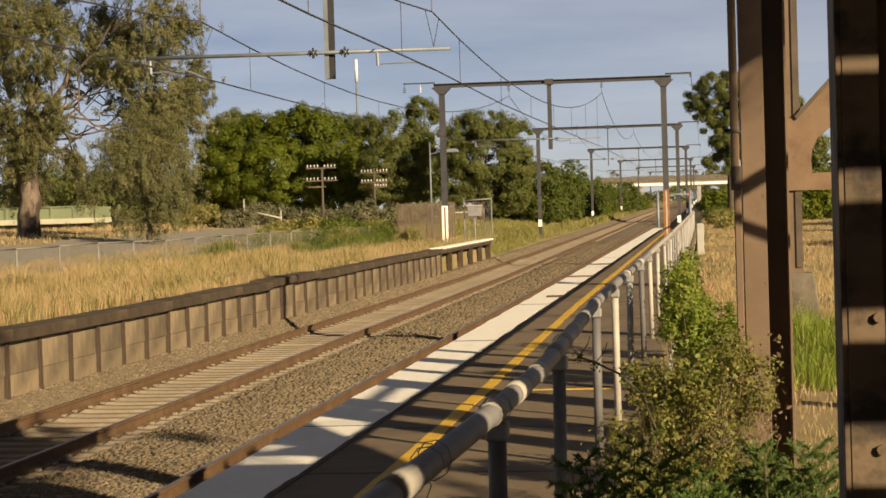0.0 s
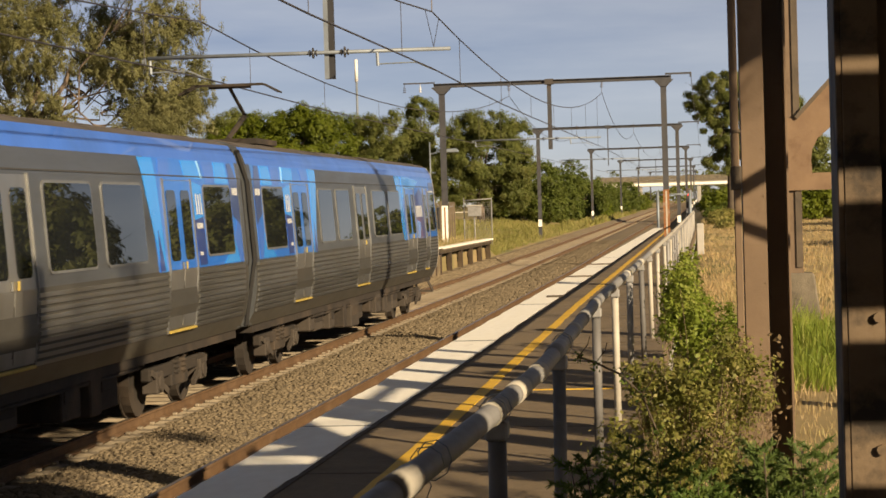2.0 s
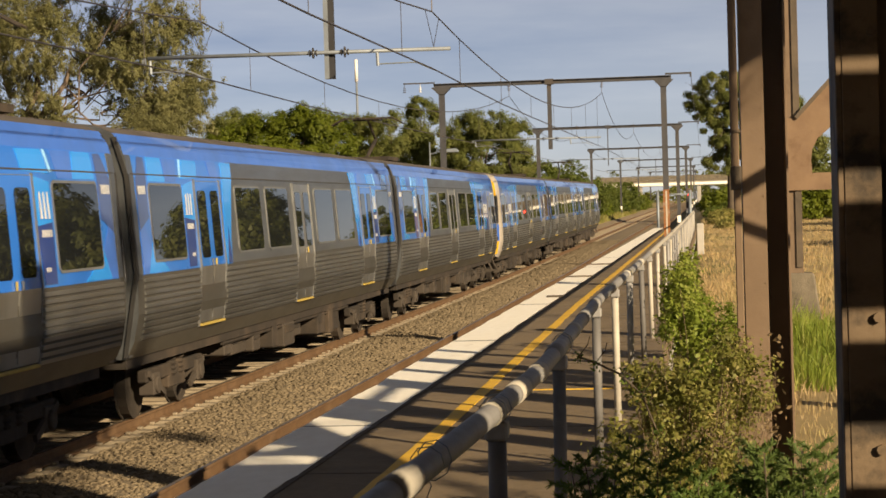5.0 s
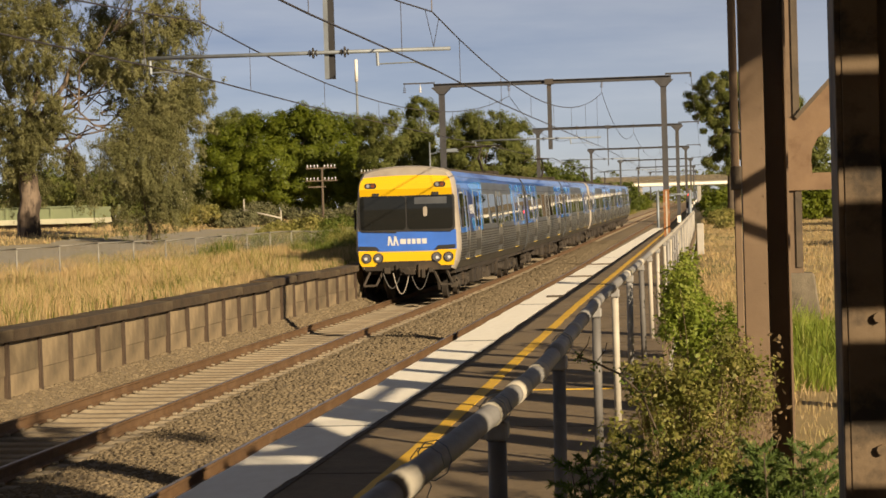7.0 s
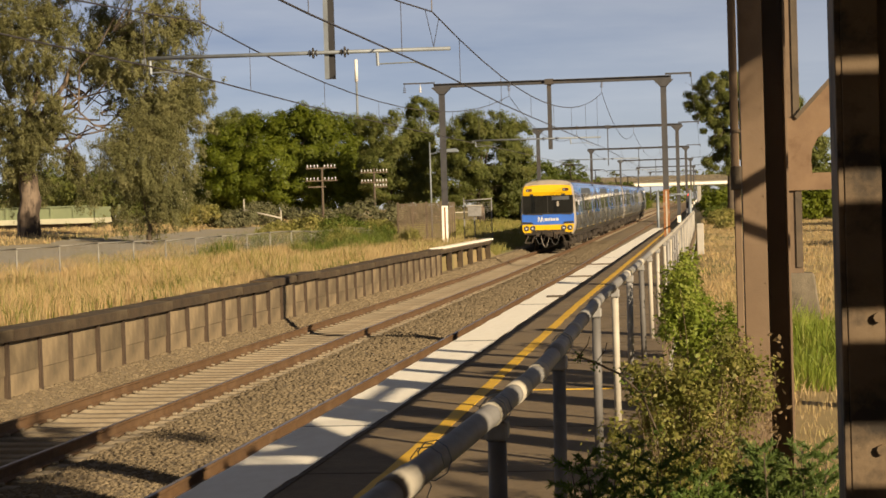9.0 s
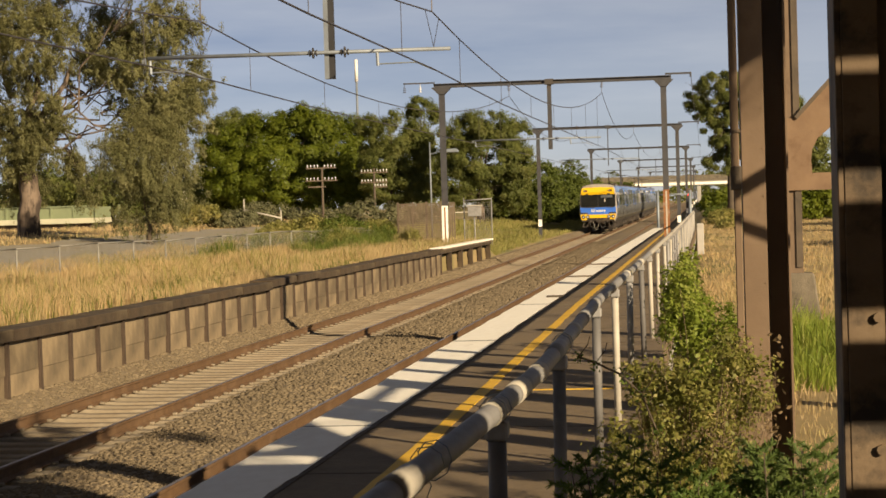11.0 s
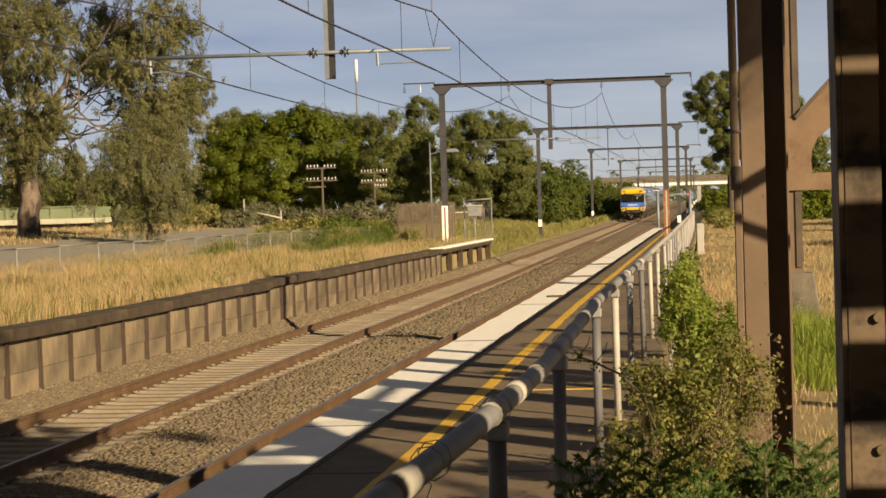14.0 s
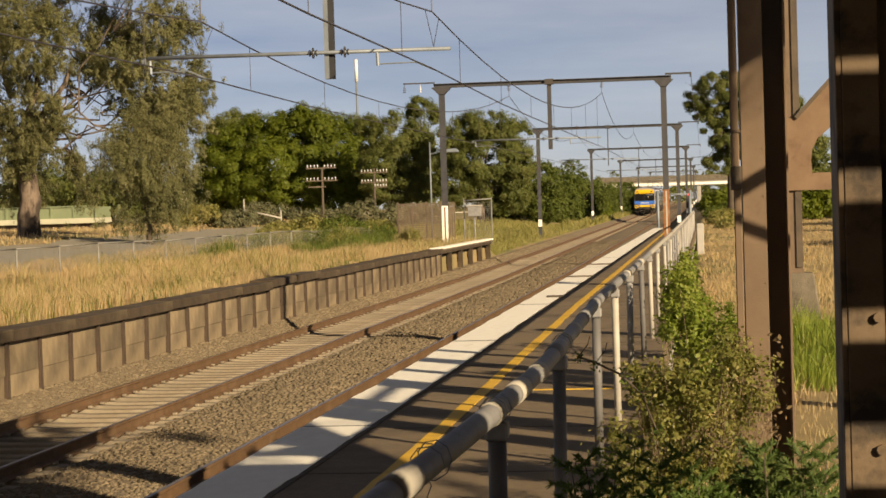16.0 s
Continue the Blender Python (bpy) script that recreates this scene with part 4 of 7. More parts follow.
def plant_all():
    tree(at_ground(-32.7, 110), [(0.6, -1.5, 11.3, 2.7, 2.2, 2.3), (-3.3, 0.0, 11.4, 2.4, 2.2, 2.7), (4.8, 1.5, 11.4, 2.6, 2.1, 1.7), (8.7, -0.8, 11.5, 1.7, 1.3, 1.4), (2.0, 0.8, 15.0, 4.6, 3.7, 1.8), (7.2, -1.5, 14.4, 3.3, 2.7, 1.5), (-0.1, 0.0, 8.8, 2.1, 1.7, 1.5), (3.5, 1.5, 9.4, 1.8, 1.5, 1.3), (6.7, -0.8, 9.3, 2.0, 1.6, 1.3), (9.0, 0.8, 8.7, 1.3, 1.3, 1.7), (9.2, -1.5, 6.2, 1.1, 1.2, 1.5), (6.1, 0.0, 7.0, 1.5, 1.2, 1.0), (-1.0, 1.5, 3.1, 1.2, 1.1, 1.4), (0.7, -0.8, 5.4, 1.1, 1.1, 1.4), (2.2, 0.8, 3.9, 0.7, 0.7, 0.9), (1.8, -1.5, 7.0, 1.3, 1.0, 0.9), (7.9, 0.0, 7.4, 0.9, 0.7, 0.9), (2.9, 1.5, 2.7, 0.6, 0.7, 0.9), (9.0, 0.5, 7.5, 1.5, 1.2, 1.4), (8.3, -0.5, 5.2, 1.5, 1.0, 1.1), (6.7, 0.0, 5.7, 1.6, 1.2, 1.0), (-1.7, 0.0, 6.2, 1.7, 1.3, 1.5), (1.2, 0.5, 6.2, 1.2, 1.0, 1.1), (-0.6, -1.0, 4.4, 1.4, 1.0, 1.1)],
         470, 52, (0.15, 0.15, 0.13), 0.108, L_GUM, M_BARK, 0.56, "old spreading gum tree with drooping olive leaves and sky gaps", "gum_tree", 0.16, 3, 22, 0.24, skin=0.3, slim=0.45, core=0.6, sprays=(15, 0.56, 0.42), mess=0.3)
    tree(at_ground(-23.1, 100), [(-0.3, -0.6, 4.3, 1.7, 1.4, 1.4), (0.7, 0.0, 3.0, 1.4, 1.1, 1.2), (-1.0, 0.6, 3.0, 1.0, 0.9, 1.1), (-1.2, -0.3, 1.3, 0.8, 0.6, 0.6), (0.0, 0.3, 1.2, 0.9, 0.8, 0.5), (1.4, -0.6, 2.1, 0.8, 0.7, 0.8), (-1.6, 0.0, 4.8, 0.7, 0.7, 0.8), (-0.2, 0.3, 5.6, 1.8, 1.2, 0.9), (1.6, 0.0, 3.9, 0.9, 0.9, 0.9)],
         100, 56, (0.15, 0.15, 0.13), 0.10, L_GUM, M_BARK_DARK, 0.13, "small drooping gum tree hanging to the grass", "gum_tree", 0.25, 5, 9, 0.3, skin=0.3, slim=0.38, core=0.5, sprays=(14, 0.48, 0.4), mess=0.3)
    tree(at_ground(-36.5, 200), [(-6.2, -1.2, 5.8, 3.0, 2.9, 3.6), (-3.2, 0.0, 7.7, 3.6, 2.9, 2.7), (0.8, 1.2, 8.4, 3.2, 2.6, 2.7), (2.5, -0.6, 9.8, 2.3, 1.9, 1.5), (5.5, 0.6, 7.5, 3.0, 2.4, 2.7), (7.1, -1.2, 4.8, 2.5, 2.6, 3.2), (-0.4, -1.0, 4.5, 5.8, 4.6, 3.2), (-6.8, 1.2, 3.3, 2.7, 2.1, 2.3), (4.6, -0.6, 2.6, 4.3, 3.5, 2.2), (-3.9, 0.6, 2.9, 4.3, 3.5, 2.1), (8.5, -1.2, 3.1, 1.2, 1.9, 2.3), (-1.2, 0.0, 9.1, 2.3, 2.0, 1.4), (4.0, -2.0, 5.0, 3.0, 2.0, 2.4)],
         760, 270, (0.50, 0.50, 0.40), 0.20, L_GREEN, M_BARK_DARK, 0.5, "broad dense dark green tree with a rounded crown", "broadleaf_tree", 0, 7, 8, 0.3, skin=0.5, core=0.3)
    tree(at_ground(-47.5, 225), [(-0.3, -0.5, 10.5, 2.6, 2.1, 1.7), (-2.0, 0.0, 9.3, 1.4, 1.7, 2.2), (1.6, 0.5, 10.6, 1.7, 1.4, 1.4), (0.2, -0.2, 7.6, 2.5, 2.0, 2.5)], 170, 260, (0.4, 0.4, 0.32), 0.18, L_OLIVE, M_BARK, 0.35, "olive green tree rising behind a broader tree", "gum_tree", 0.1, 8, 6, 0.3, skin=0.6, core=0.3)
    tree(at_ground(-24.7, 190), [(0.2, -0.8, 8.2, 2.2, 1.8, 2.1), (-0.9, 0.0, 5.6, 2.0, 2.0, 2.5), (1.9, 0.8, 6.0, 2.2, 2.0, 2.5), (-1.9, -0.4, 9.2, 1.2, 0.9, 1.1), (0.6, 0.4, 3.1, 3.2, 2.5, 1.8), (2.6, 0.0, 7.9, 1.7, 1.4, 1.6)], 300, 260, (0.36, 0.36, 0.28), 0.16, L_OLIVE, M_BARK, 0.3, "olive green gum tree in a row behind the fence", "gum_tree", 0.15, 9, 9, 0.3, skin=0.55, core=0.35)
    tree(at_ground(-22.8, 196), [(0.5, -0.5, 11.3, 1.2, 1.0, 0.8), (-0.3, 0.0, 10.5, 0.7, 0.6, 0.5), (1.5, 0.5, 10.6, 0.7, 0.6, 0.6), (0.2, -0.2, 7.8, 1.5, 1.3, 1.6), (0.3, 0.2, 4.6, 2.3, 1.8, 2.3)], 190, 250, (0.34, 0.34, 0.26), 0.16, L_OLIVE, M_BARK, 0.26, "tall thin olive green gum tree with a tufted top", "gum_tree", 0.12, 11, 7, 0.35, skin=0.55, core=0.35)
    tree(at_ground(-15.6, 185), [(1.3, -0.8, 8.9, 2.2, 1.7, 1.3), (-0.8, 0.0, 8.5, 2.2, 1.7, 1.6), (3.0, 0.8, 7.6, 1.6, 1.6, 1.9), (-2.4, -0.4, 7.5, 1.6, 1.6, 1.9), (0.2, 0.4, 5.9, 4.0, 3.2, 2.5), (3.7, -0.8, 5.5, 1.4, 1.4, 1.7), (-2.5, 0.0, 4.2, 2.5, 2.0, 2.3), (1.6, 0.8, 3.3, 3.1, 2.5, 2.2)], 430, 260, (0.36, 0.36, 0.27), 0.155, L_OLIVE, M_BARK, 0.32, "olive green gum tree with a pale trunk and open crown", "gum_tree", 0.18, 13, 14, 0.3, skin=0.6, core=0.38)
    for x, y, w, h, leaf, sd in ((-13.0, 205, 3.4, 6.6, L_BANK, 21), (-15.2, 208, 3.0, 5.6, L_BANK, 27), (-11.9, 232, 3.2, 5.8, L_BANK, 22), (-10.8, 252, 3.4, 5.5, L_BANK, 23), (-10.6, 214, 2.0, 4.0, L_BANK, 33), (-10.2, 276, 3.0, 4.8, L_BANK, 31), (-15.0, 250, 3.0, 4.6, L_BANK, 28), (-10.5, 300, 3.8, 4.9, L_BANK, 24), (-9.7, 340, 3.8, 4.3, L_BANK, 25),
                              (-9.4, 385, 3.2, 3.1, L_GREEN, 26), (-11.2, 400, 3.6, 5.6, L_BANK, 40), (-9.0, 420, 2.4, 2.4, L_OLIVE, 34), (-25.4, 470, 3.4, 11.9, L_BANK, 29), (-9.8, 262, 2.1, 3.0, L_GREEN, 30), (-9.1, 310, 2.1, 2.4, L_GREEN, 32), (-13.5, 290, 3.6, 5.0, L_BANK, 38), (-14.5, 330, 4, 5.4, L_BANK, 39), (10, 470, 6, 8, L_OLIVE, 35), (22, 470, 7, 8, L_OLIVE, 36), (-16, 470, 7, 8, L_OLIVE, 37)):
        shrub(at_ground(x, y), [(0, 0, h * 0.52, w, w, h * 0.46), (-w * 0.5, -0.3, h * 0.36, w * 0.75, w, h * 0.36), (w * 0.45, -0.3, h * 0.32, w * 0.7, w, h * 0.32), (0.1 * w, -0.5, h * 0.2, w * 1.05, w, h * 0.22)], 150, 110, (0.46, 0.46, 0.33), 0.24, leaf,
              "large leafy green bush on the trackside bank", sd, 6, "bush", "bush", 0.07, 0.6)
    tree(at_ground(7.68, 226), [(-1.49, -0.85, 14.01, 2.86, 2.33, 1.91), (-3.50, 0.00, 12.41, 1.59, 1.27, 1.59), (0.64, 0.85, 13.26, 2.33, 2.23, 2.86), (-1.38, -0.42, 11.25, 2.02, 1.59, 1.38), (-2.02, 0.42, 9.23, 1.38, 1.27, 1.59), (-0.11, -0.85, 8.59, 1.91, 2.12, 2.65), (-1.17, 0.00, 5.84, 2.02, 1.59, 0.95), (-2.12, 0.85, 6.15, 1.17, 0.85, 0.74), (3.61, -0.42, 13.05, 3.40, 2.76, 3.08), (6.58, 0.42, 11.78, 1.27, 1.27, 1.59), (2.97, -0.85, 8.81, 2.97, 2.55, 3.08), (9.55, 0.00, 7.00, 0.95, 1.59, 2.02)],
         420, 290, (0.36, 0.36, 0.27), 0.17, L_OLIVE, M_BARK_DARK, 0.5, "tall dark gum tree standing alone in dry grass", "gum_tree", 0.12, 31, 14, 0.36, skin=0.55, core=0.38)
    for x, y, w, h, sd in ((7.0, 300, 3.2, 3.0, 41), (11.5, 310, 4, 3.4, 42), (13.5, 172, 2.2, 2.8, 43), (16.5, 180, 2.6, 3.4, 44), (14.6, 200, 2.5, 8.5, 45), (11.5, 190, 1.8, 2.6, 46), (20, 190, 3.4, 5, 47)):
        shrub(at_ground(x, y), [(0, 0, h * 0.55, w, w, h * 0.45), (-w * 0.4, 0, h * 0.35, w * 0.7, w, h * 0.35)], 85, 120, (0.5, 0.5, 0.38), 0.30, L_GREEN if h < 5 else L_OLIVE, "green bush behind dry grass", sd, 5, "bush", "bush", 0.05)
    for x, y, w, h, leaf, sd in ((-20.5, 150, 2.6, 2.3, L_SCRUB, 51), (-18.0, 160, 2.2, 2.0, L_SCRUB, 52), (-30, 160, 3.4, 1.9, L_SCRUB, 53), (-26.5, 165, 2.6, 1.5, L_SCRUB, 54), (-18.4, 118, 1.3, 1.3, L_MIXED, 55),
                              (-16.6, 118, 1.4, 1.1, L_FRESH, 56), (-31.8, 143, 2.2, 1.7, L_MIXED, 59), (-29.2, 144, 2.0, 1.3, L_SCRUB, 60), (-14.8, 120, 1.0, 0.9, L_MIXED, 57), (-20.3, 117, 1.0, 0.9, L_MIXED, 58), (5.7, 160, 0.8, 0.8, L_MIXED, 81), (6.3, 190, 1.2, 1.0, L_MIXED, 82), (5.5, 215, 1.0, 0.9, L_FRESH, 83), (6.2, 140, 0.7, 0.5, L_MIXED, 84), (7.4, 235, 1.8, 1.4, L_FRESH, 85)):
        shrub(at_ground(x, y), [(0, 0, h * 0.45, w, w * 0.7, h * 0.5)], 90, 70, (0.27, 0.27, 0.22), 0.15, leaf, "grey-green scrub in the dry grass" if leaf == L_SCRUB else "green weeds in the dry grass", sd, 6, "scrub", "bush", 0.02)
    for x, y, w, h, leaf, sd in ((-11.6, 86, 0.9, 1.1, L_FRESH, 61), (-10.4, 84, 0.8, 0.9, L_MIXED, 62), (-9.4, 88, 0.8, 1.0, L_FRESH, 63), (-12.2, 92, 0.9, 1.2, L_MIXED, 64), (-10.8, 93, 1.0, 1.2, L_FRESH, 65), (-8.9, 93, 0.7, 0.8, L_MIXED, 66)):
        shrub(at_ground(x, y), [(0, 0, h * 0.4, w, w * 1.6, h * 0.5), (0.3 * w, 0.5, h * 0.55, 0.5 * w, w, h * 0.45)], 90, 60, (0.12, 0.12, 0.15), 0.075, leaf, "tall green weeds standing in the dry grass", sd, 14, "weed_clump", "weeds", 0.012, 0.2, 0.3)
    # trees on the sunny side, which shade the track bed and mirror in the train
    tree(at_ground(14.3, -1.6), [(0, 6.4, 9.07, 1.9, 1.9, 0.45), (-0.2, 8.6, 9.39, 1.9, 1.7, 0.5), (0.2, 3.8, 9.81, 1.7, 1.7, 0.45), (0, 7.2, 11.8, 1.6, 2.2, 0.5)], 16, 60, (0.26, 0.26, 0.18), 0.16,
         L_GUM, M_BARK, 0.3, "open gum tree beside the station", "gum_tree", 0.12, 61, 6, 0.45)
    for x, y, h, sd in ((23, 84, 8, 62), (27, 112, 9, 63), (24, 140, 8, 64), (28, 168, 9, 65)):
        tree(at_ground(x, y), [(0, 0, h * 0.65, 3.2, 3.2, h * 0.33), (2, 1, h * 0.5, 2.6, 2.6, h * 0.3), (-2, -1, h * 0.45, 2.4, 2.4, h * 0.28)], 110, 110, (0.62, 0.62, 0.42), 0.4, L_OLIVE, M_BARK, 0.3, "olive green gum tree across the open grass", "gum_tree", 0.2, sd, 6, 0.35)
    for x, y, h, sd in ((-62, 225, 6.5, 66), (-72, 232, 7.5, 67), (-55, 236, 5.5, 68)):
        tree(at_ground(x, y), [(0, 0, h * 0.62, 4.2, 3, h * 0.36), (3.4, 0, h * 0.45, 3, 3, h * 0.33), (-3.4, 0, h * 0.5, 3, 3, h * 0.33)], 120, 150, (0.75, 0.75, 0.45), 0.3, L_OLIVE, M_BARK, 0.3, "olive gum tree far behind the field", "gum_tree", 0.2, sd, 6, 0.3)
    # far woods closing the horizon
    rng = np.random.default_rng(77)
    n = 1500
    x = rng.uniform(-420, 300, n)
    y = 640 + rng.uniform(0, 160, n)
    hgt = 7 + 5 * np.sin(x * 0.05) + 3 * np.sin(x * 0.17 + 1)
    c = np.stack([x, y, rng.random(n) ** 0.7 * np.maximum(hgt, 3) + 2], -1)
    v, f = leaf_cloud(rng, c, 26, (2.0, 2.0, 1.0), 1.5)
    tagged(new("far_woods", fast_mesh("far_woods", v, f, L_OLIVE)), "distant olive green woods along the horizon", "woods", "", "stuff")


plant_all()


def sow_grass():
    rng = np.random.default_rng(90)
    x, y, z = scatter(rng, 170000, -24, -5.98, 24, 100, 1.25, lambda a, b: a > path_edge(b) - 0.2)
    grass("dry_grass", "tall dry straw-coloured grass on the old platform", x, y, z, 0.40, 0.0065, L_DRY, 91, 0.36)
    x, y, z = scatter(rng, 42000, -19, -5.98, 24, 112, 1.1, lambda a, b: a > path_edge(b) - 0.2 and noise.noise(Vector((a * 0.30, b * 0.12, 9))) > -0.02)
    grass("green_grass", "green weedy grass among dry grass", x, y, z, 0.5, 0.009, L_MIXED, 92)
    x, y, z = scatter(rng, 7000, -20, -12.5, 106, 118, 1.0)
    grass("tall_weeds", "tall green weeds before the scrub", x, y, z, 0.7, 0.016, L_MIXED, 98)
    x, y, z = scatter(rng, 14000, -14, -8.2, 72, 98, 1.0, lambda a, b: noise.noise(Vector((a * 0.3, b * 0.12, 4))) > -0.05)
    grass("green_weeds", "green weeds in loose patches among dry grass", x, y, z, 0.75, 0.012, L_FRESH, 101, 0.4)
    x, y, z = scatter(rng, 5000, -8.0, -6.0, 30, 70, 1.0, lambda a, b: noise.noise(Vector((a * 0.9, b * 0.4, 7))) > 0.2)
    grass("edge_tufts", "green tufts behind the old platform edge", x, y, z, 0.34, 0.01, L_FRESH, 102, 0.5)
    x, y, z = scatter(rng, 50000, -26, -6.3, 100, 200, 1.2, lambda a, b: a > path_edge(b) or b > 172)
    grass("verge_grass", "half-green grass on the verge", x, y, z, 0.4, 0.02, L_MIXED, 93)
    x, y, z = scatter(rng, 40000, -60, -18, 60, 190, 1.0, lambda a, b: a < path_edge(b) - 8.8)
    grass("field_grass", "dry grass of the field behind the fence", x, y, z, 0.25, 0.022, L_DRY, 94)
    x, y, z = scatter(rng, 26000, 4.5, 14, 13, 60, 1.2)
    grass("side_grass", "soft straw-coloured grass beside the platform", x, y, z, 0.20, 0.005, L_DRY, 95, 0.5)
    x, y, z = scatter(rng, 3000, 5.4, 7.2, 24, 34, 1.0)
    grass("lush_grass", "tall bright green grass round the footing", x, y, z, 0.62, 0.012, L_LIME, 99, 0.35)
    x, y, z = scatter(rng, 50000, 4.4, 22, 45, 190, 1.1)
    grass("side_dry_grass", "dry straw-coloured grass beyond the platform", x, y, z, 0.22, 0.012, L_DRY, 96, 0.6)
    x, y, z = scatter(rng, 9000, -9, -6.2, 190, 330, 1.0)
    grass("bank_grass", "green grass at the foot of the bank", x, y, z, 0.6, 0.06, L_MIXED, 97)


sow_grass()


# ---- things beyond the far platform ----
def make_fence():
    f = thing("chainlink_fence", None, None, "low grey chain-link fence with pipe rails", "fence")
    a, b = Vector((-15.4, 50, 0)), Vector((-11.3, 104, 0))
    n = 17
    top = 0.86
    pts = []
    for i in range(n + 1):
        p = a + (b - a) * i / n
        p.z = ground_z(p.x, p.y)
        pts.append(p)
        g = Geo()
        g.tube(p - Vector((0, 0, 0.3)), p + Vector((0, 0, top)), 0.028, 8)
        part("post", g, M_FENCEPOST, f, smooth=True)
    w = Geo()
    for p, q in zip(pts, pts[1:]):
        g = Geo()
        u = Vector((0, 0, top - 0.02))
        g.tube(p + u, q + u, 0.024, 8)
        part("top_rail", g, M_FENCEPOST, f, smooth=True)
        d = q - p
        k = 40
        for i in range(-8, k):
            for s in (0, 1):
                t0, t1 = i / k, (i + 8) / k
                z0, z1 = (0.05, top) if s else (top, 0.05)
                if t0 < 0:
                    z0 += (z1 - z0) * (-t0) / (t1 - t0)
                    t0 = 0
                if t1 > 1:
                    z1 = z0 + (z1 - z0) * (1 - t0) / (t1 - t0)
                    t1 = 1
                w.tube(p + d * t0 + Vector((0, 0, z0)), p + d * t1 + Vector((0, 0, z1)), 0.003, 3)
    tagged(part("chain_mesh", w, M_MESHWIRE, f, fix=False), kind="stuff")


make_fence()


def make_pipe_fence():
    f = thing("pipe_fence", None, None, "weathered pipe rail fence leaning among scrub", "fence")
    pts = [(-27.5, 166), (-24.8, 168), (-22.0, 172), (-18.5, 176), (-15.2, 178)]
    for (xa, ya), (xb, yb) in zip(pts, pts[1:]):
        g = Geo()
        za, zb = ground_z(xa, ya) + 1.05, ground_z(xb, yb) + 1.05
        g.tube((xa, ya, za), (xb, yb, zb), 0.05, 8)
        part("rail", g, M_PALEPIPE, f, smooth=True)
        g = Geo()
        g.tube((xa, ya, za - 1.4), (xa, ya, za + 0.05), 0.045, 8)
        part("post", g, M_PALEPIPE, f, smooth=True)
    g = Geo()
    g.tube((-29.6, 150, 3.0), (-26.8, 150, 2.3), 0.06, 8)
    for x, top in ((-29.6, 3.8), (-26.8, 2.95)):
        g.tube((x, 150, ground_z(x, 150) - 0.2), (x, 150, top), 0.05, 8)
    part("fallen_rail", g, M_PALEPIPE, f, smooth=True)


make_pipe_fence()


def make_telegraph_pole(x, y, arms, top):
    z0 = ground_z(x, y)
    p = thing("telegraph_pole", None, None, "dark telegraph pole with white insulators on crossarms", "telegraph pole", "telegraph poles")
    g = Geo()
    g.tube((x, y, z0 - 0.4), (x, y, top), 0.11, 10, 0.085)
    part("pole", g, M_BARK_DARK, p, smooth=True)
    for z, lo, hi, pins in arms:
        g = Geo()
        g.box(x + lo, x + hi, y - 0.14, y - 0.04, z - 0.05, z + 0.05)
        a = part("crossarm", g, M_TIMBER, p, "", 0.008)
        for k in range(pins):
            q = x + lo + 0.12 + (hi - lo - 0.24) * k / max(1, pins - 1)
            if pins > 6 and k == pins // 2:
                continue
            i = Geo()
            i.tube((q, y - 0.09, z + 0.05), (q, y - 0.09, z + 0.14), 0.03, 8)
            i.tube((q, y - 0.09, z + 0.14), (q, y - 0.09, z + 0.26), 0.06, 8, 0.04)
            part("insulator", i, M_INSUL, a, "white porcelain insulator", smooth=True)


make_telegraph_pole(-24.9, 157, [(6.08, -1.25, 1.15, 9), (5.1, -1.3, 1.2, 9), (4.62, -1.1, 0.3, 0)], 6.0)
make_telegraph_pole(-22.9, 170, [(5.85, -1.15, 1.2, 9), (5.02, -1.15, 1.15, 9), (4.62, -0.05, 1.15, 5)], 6.2)


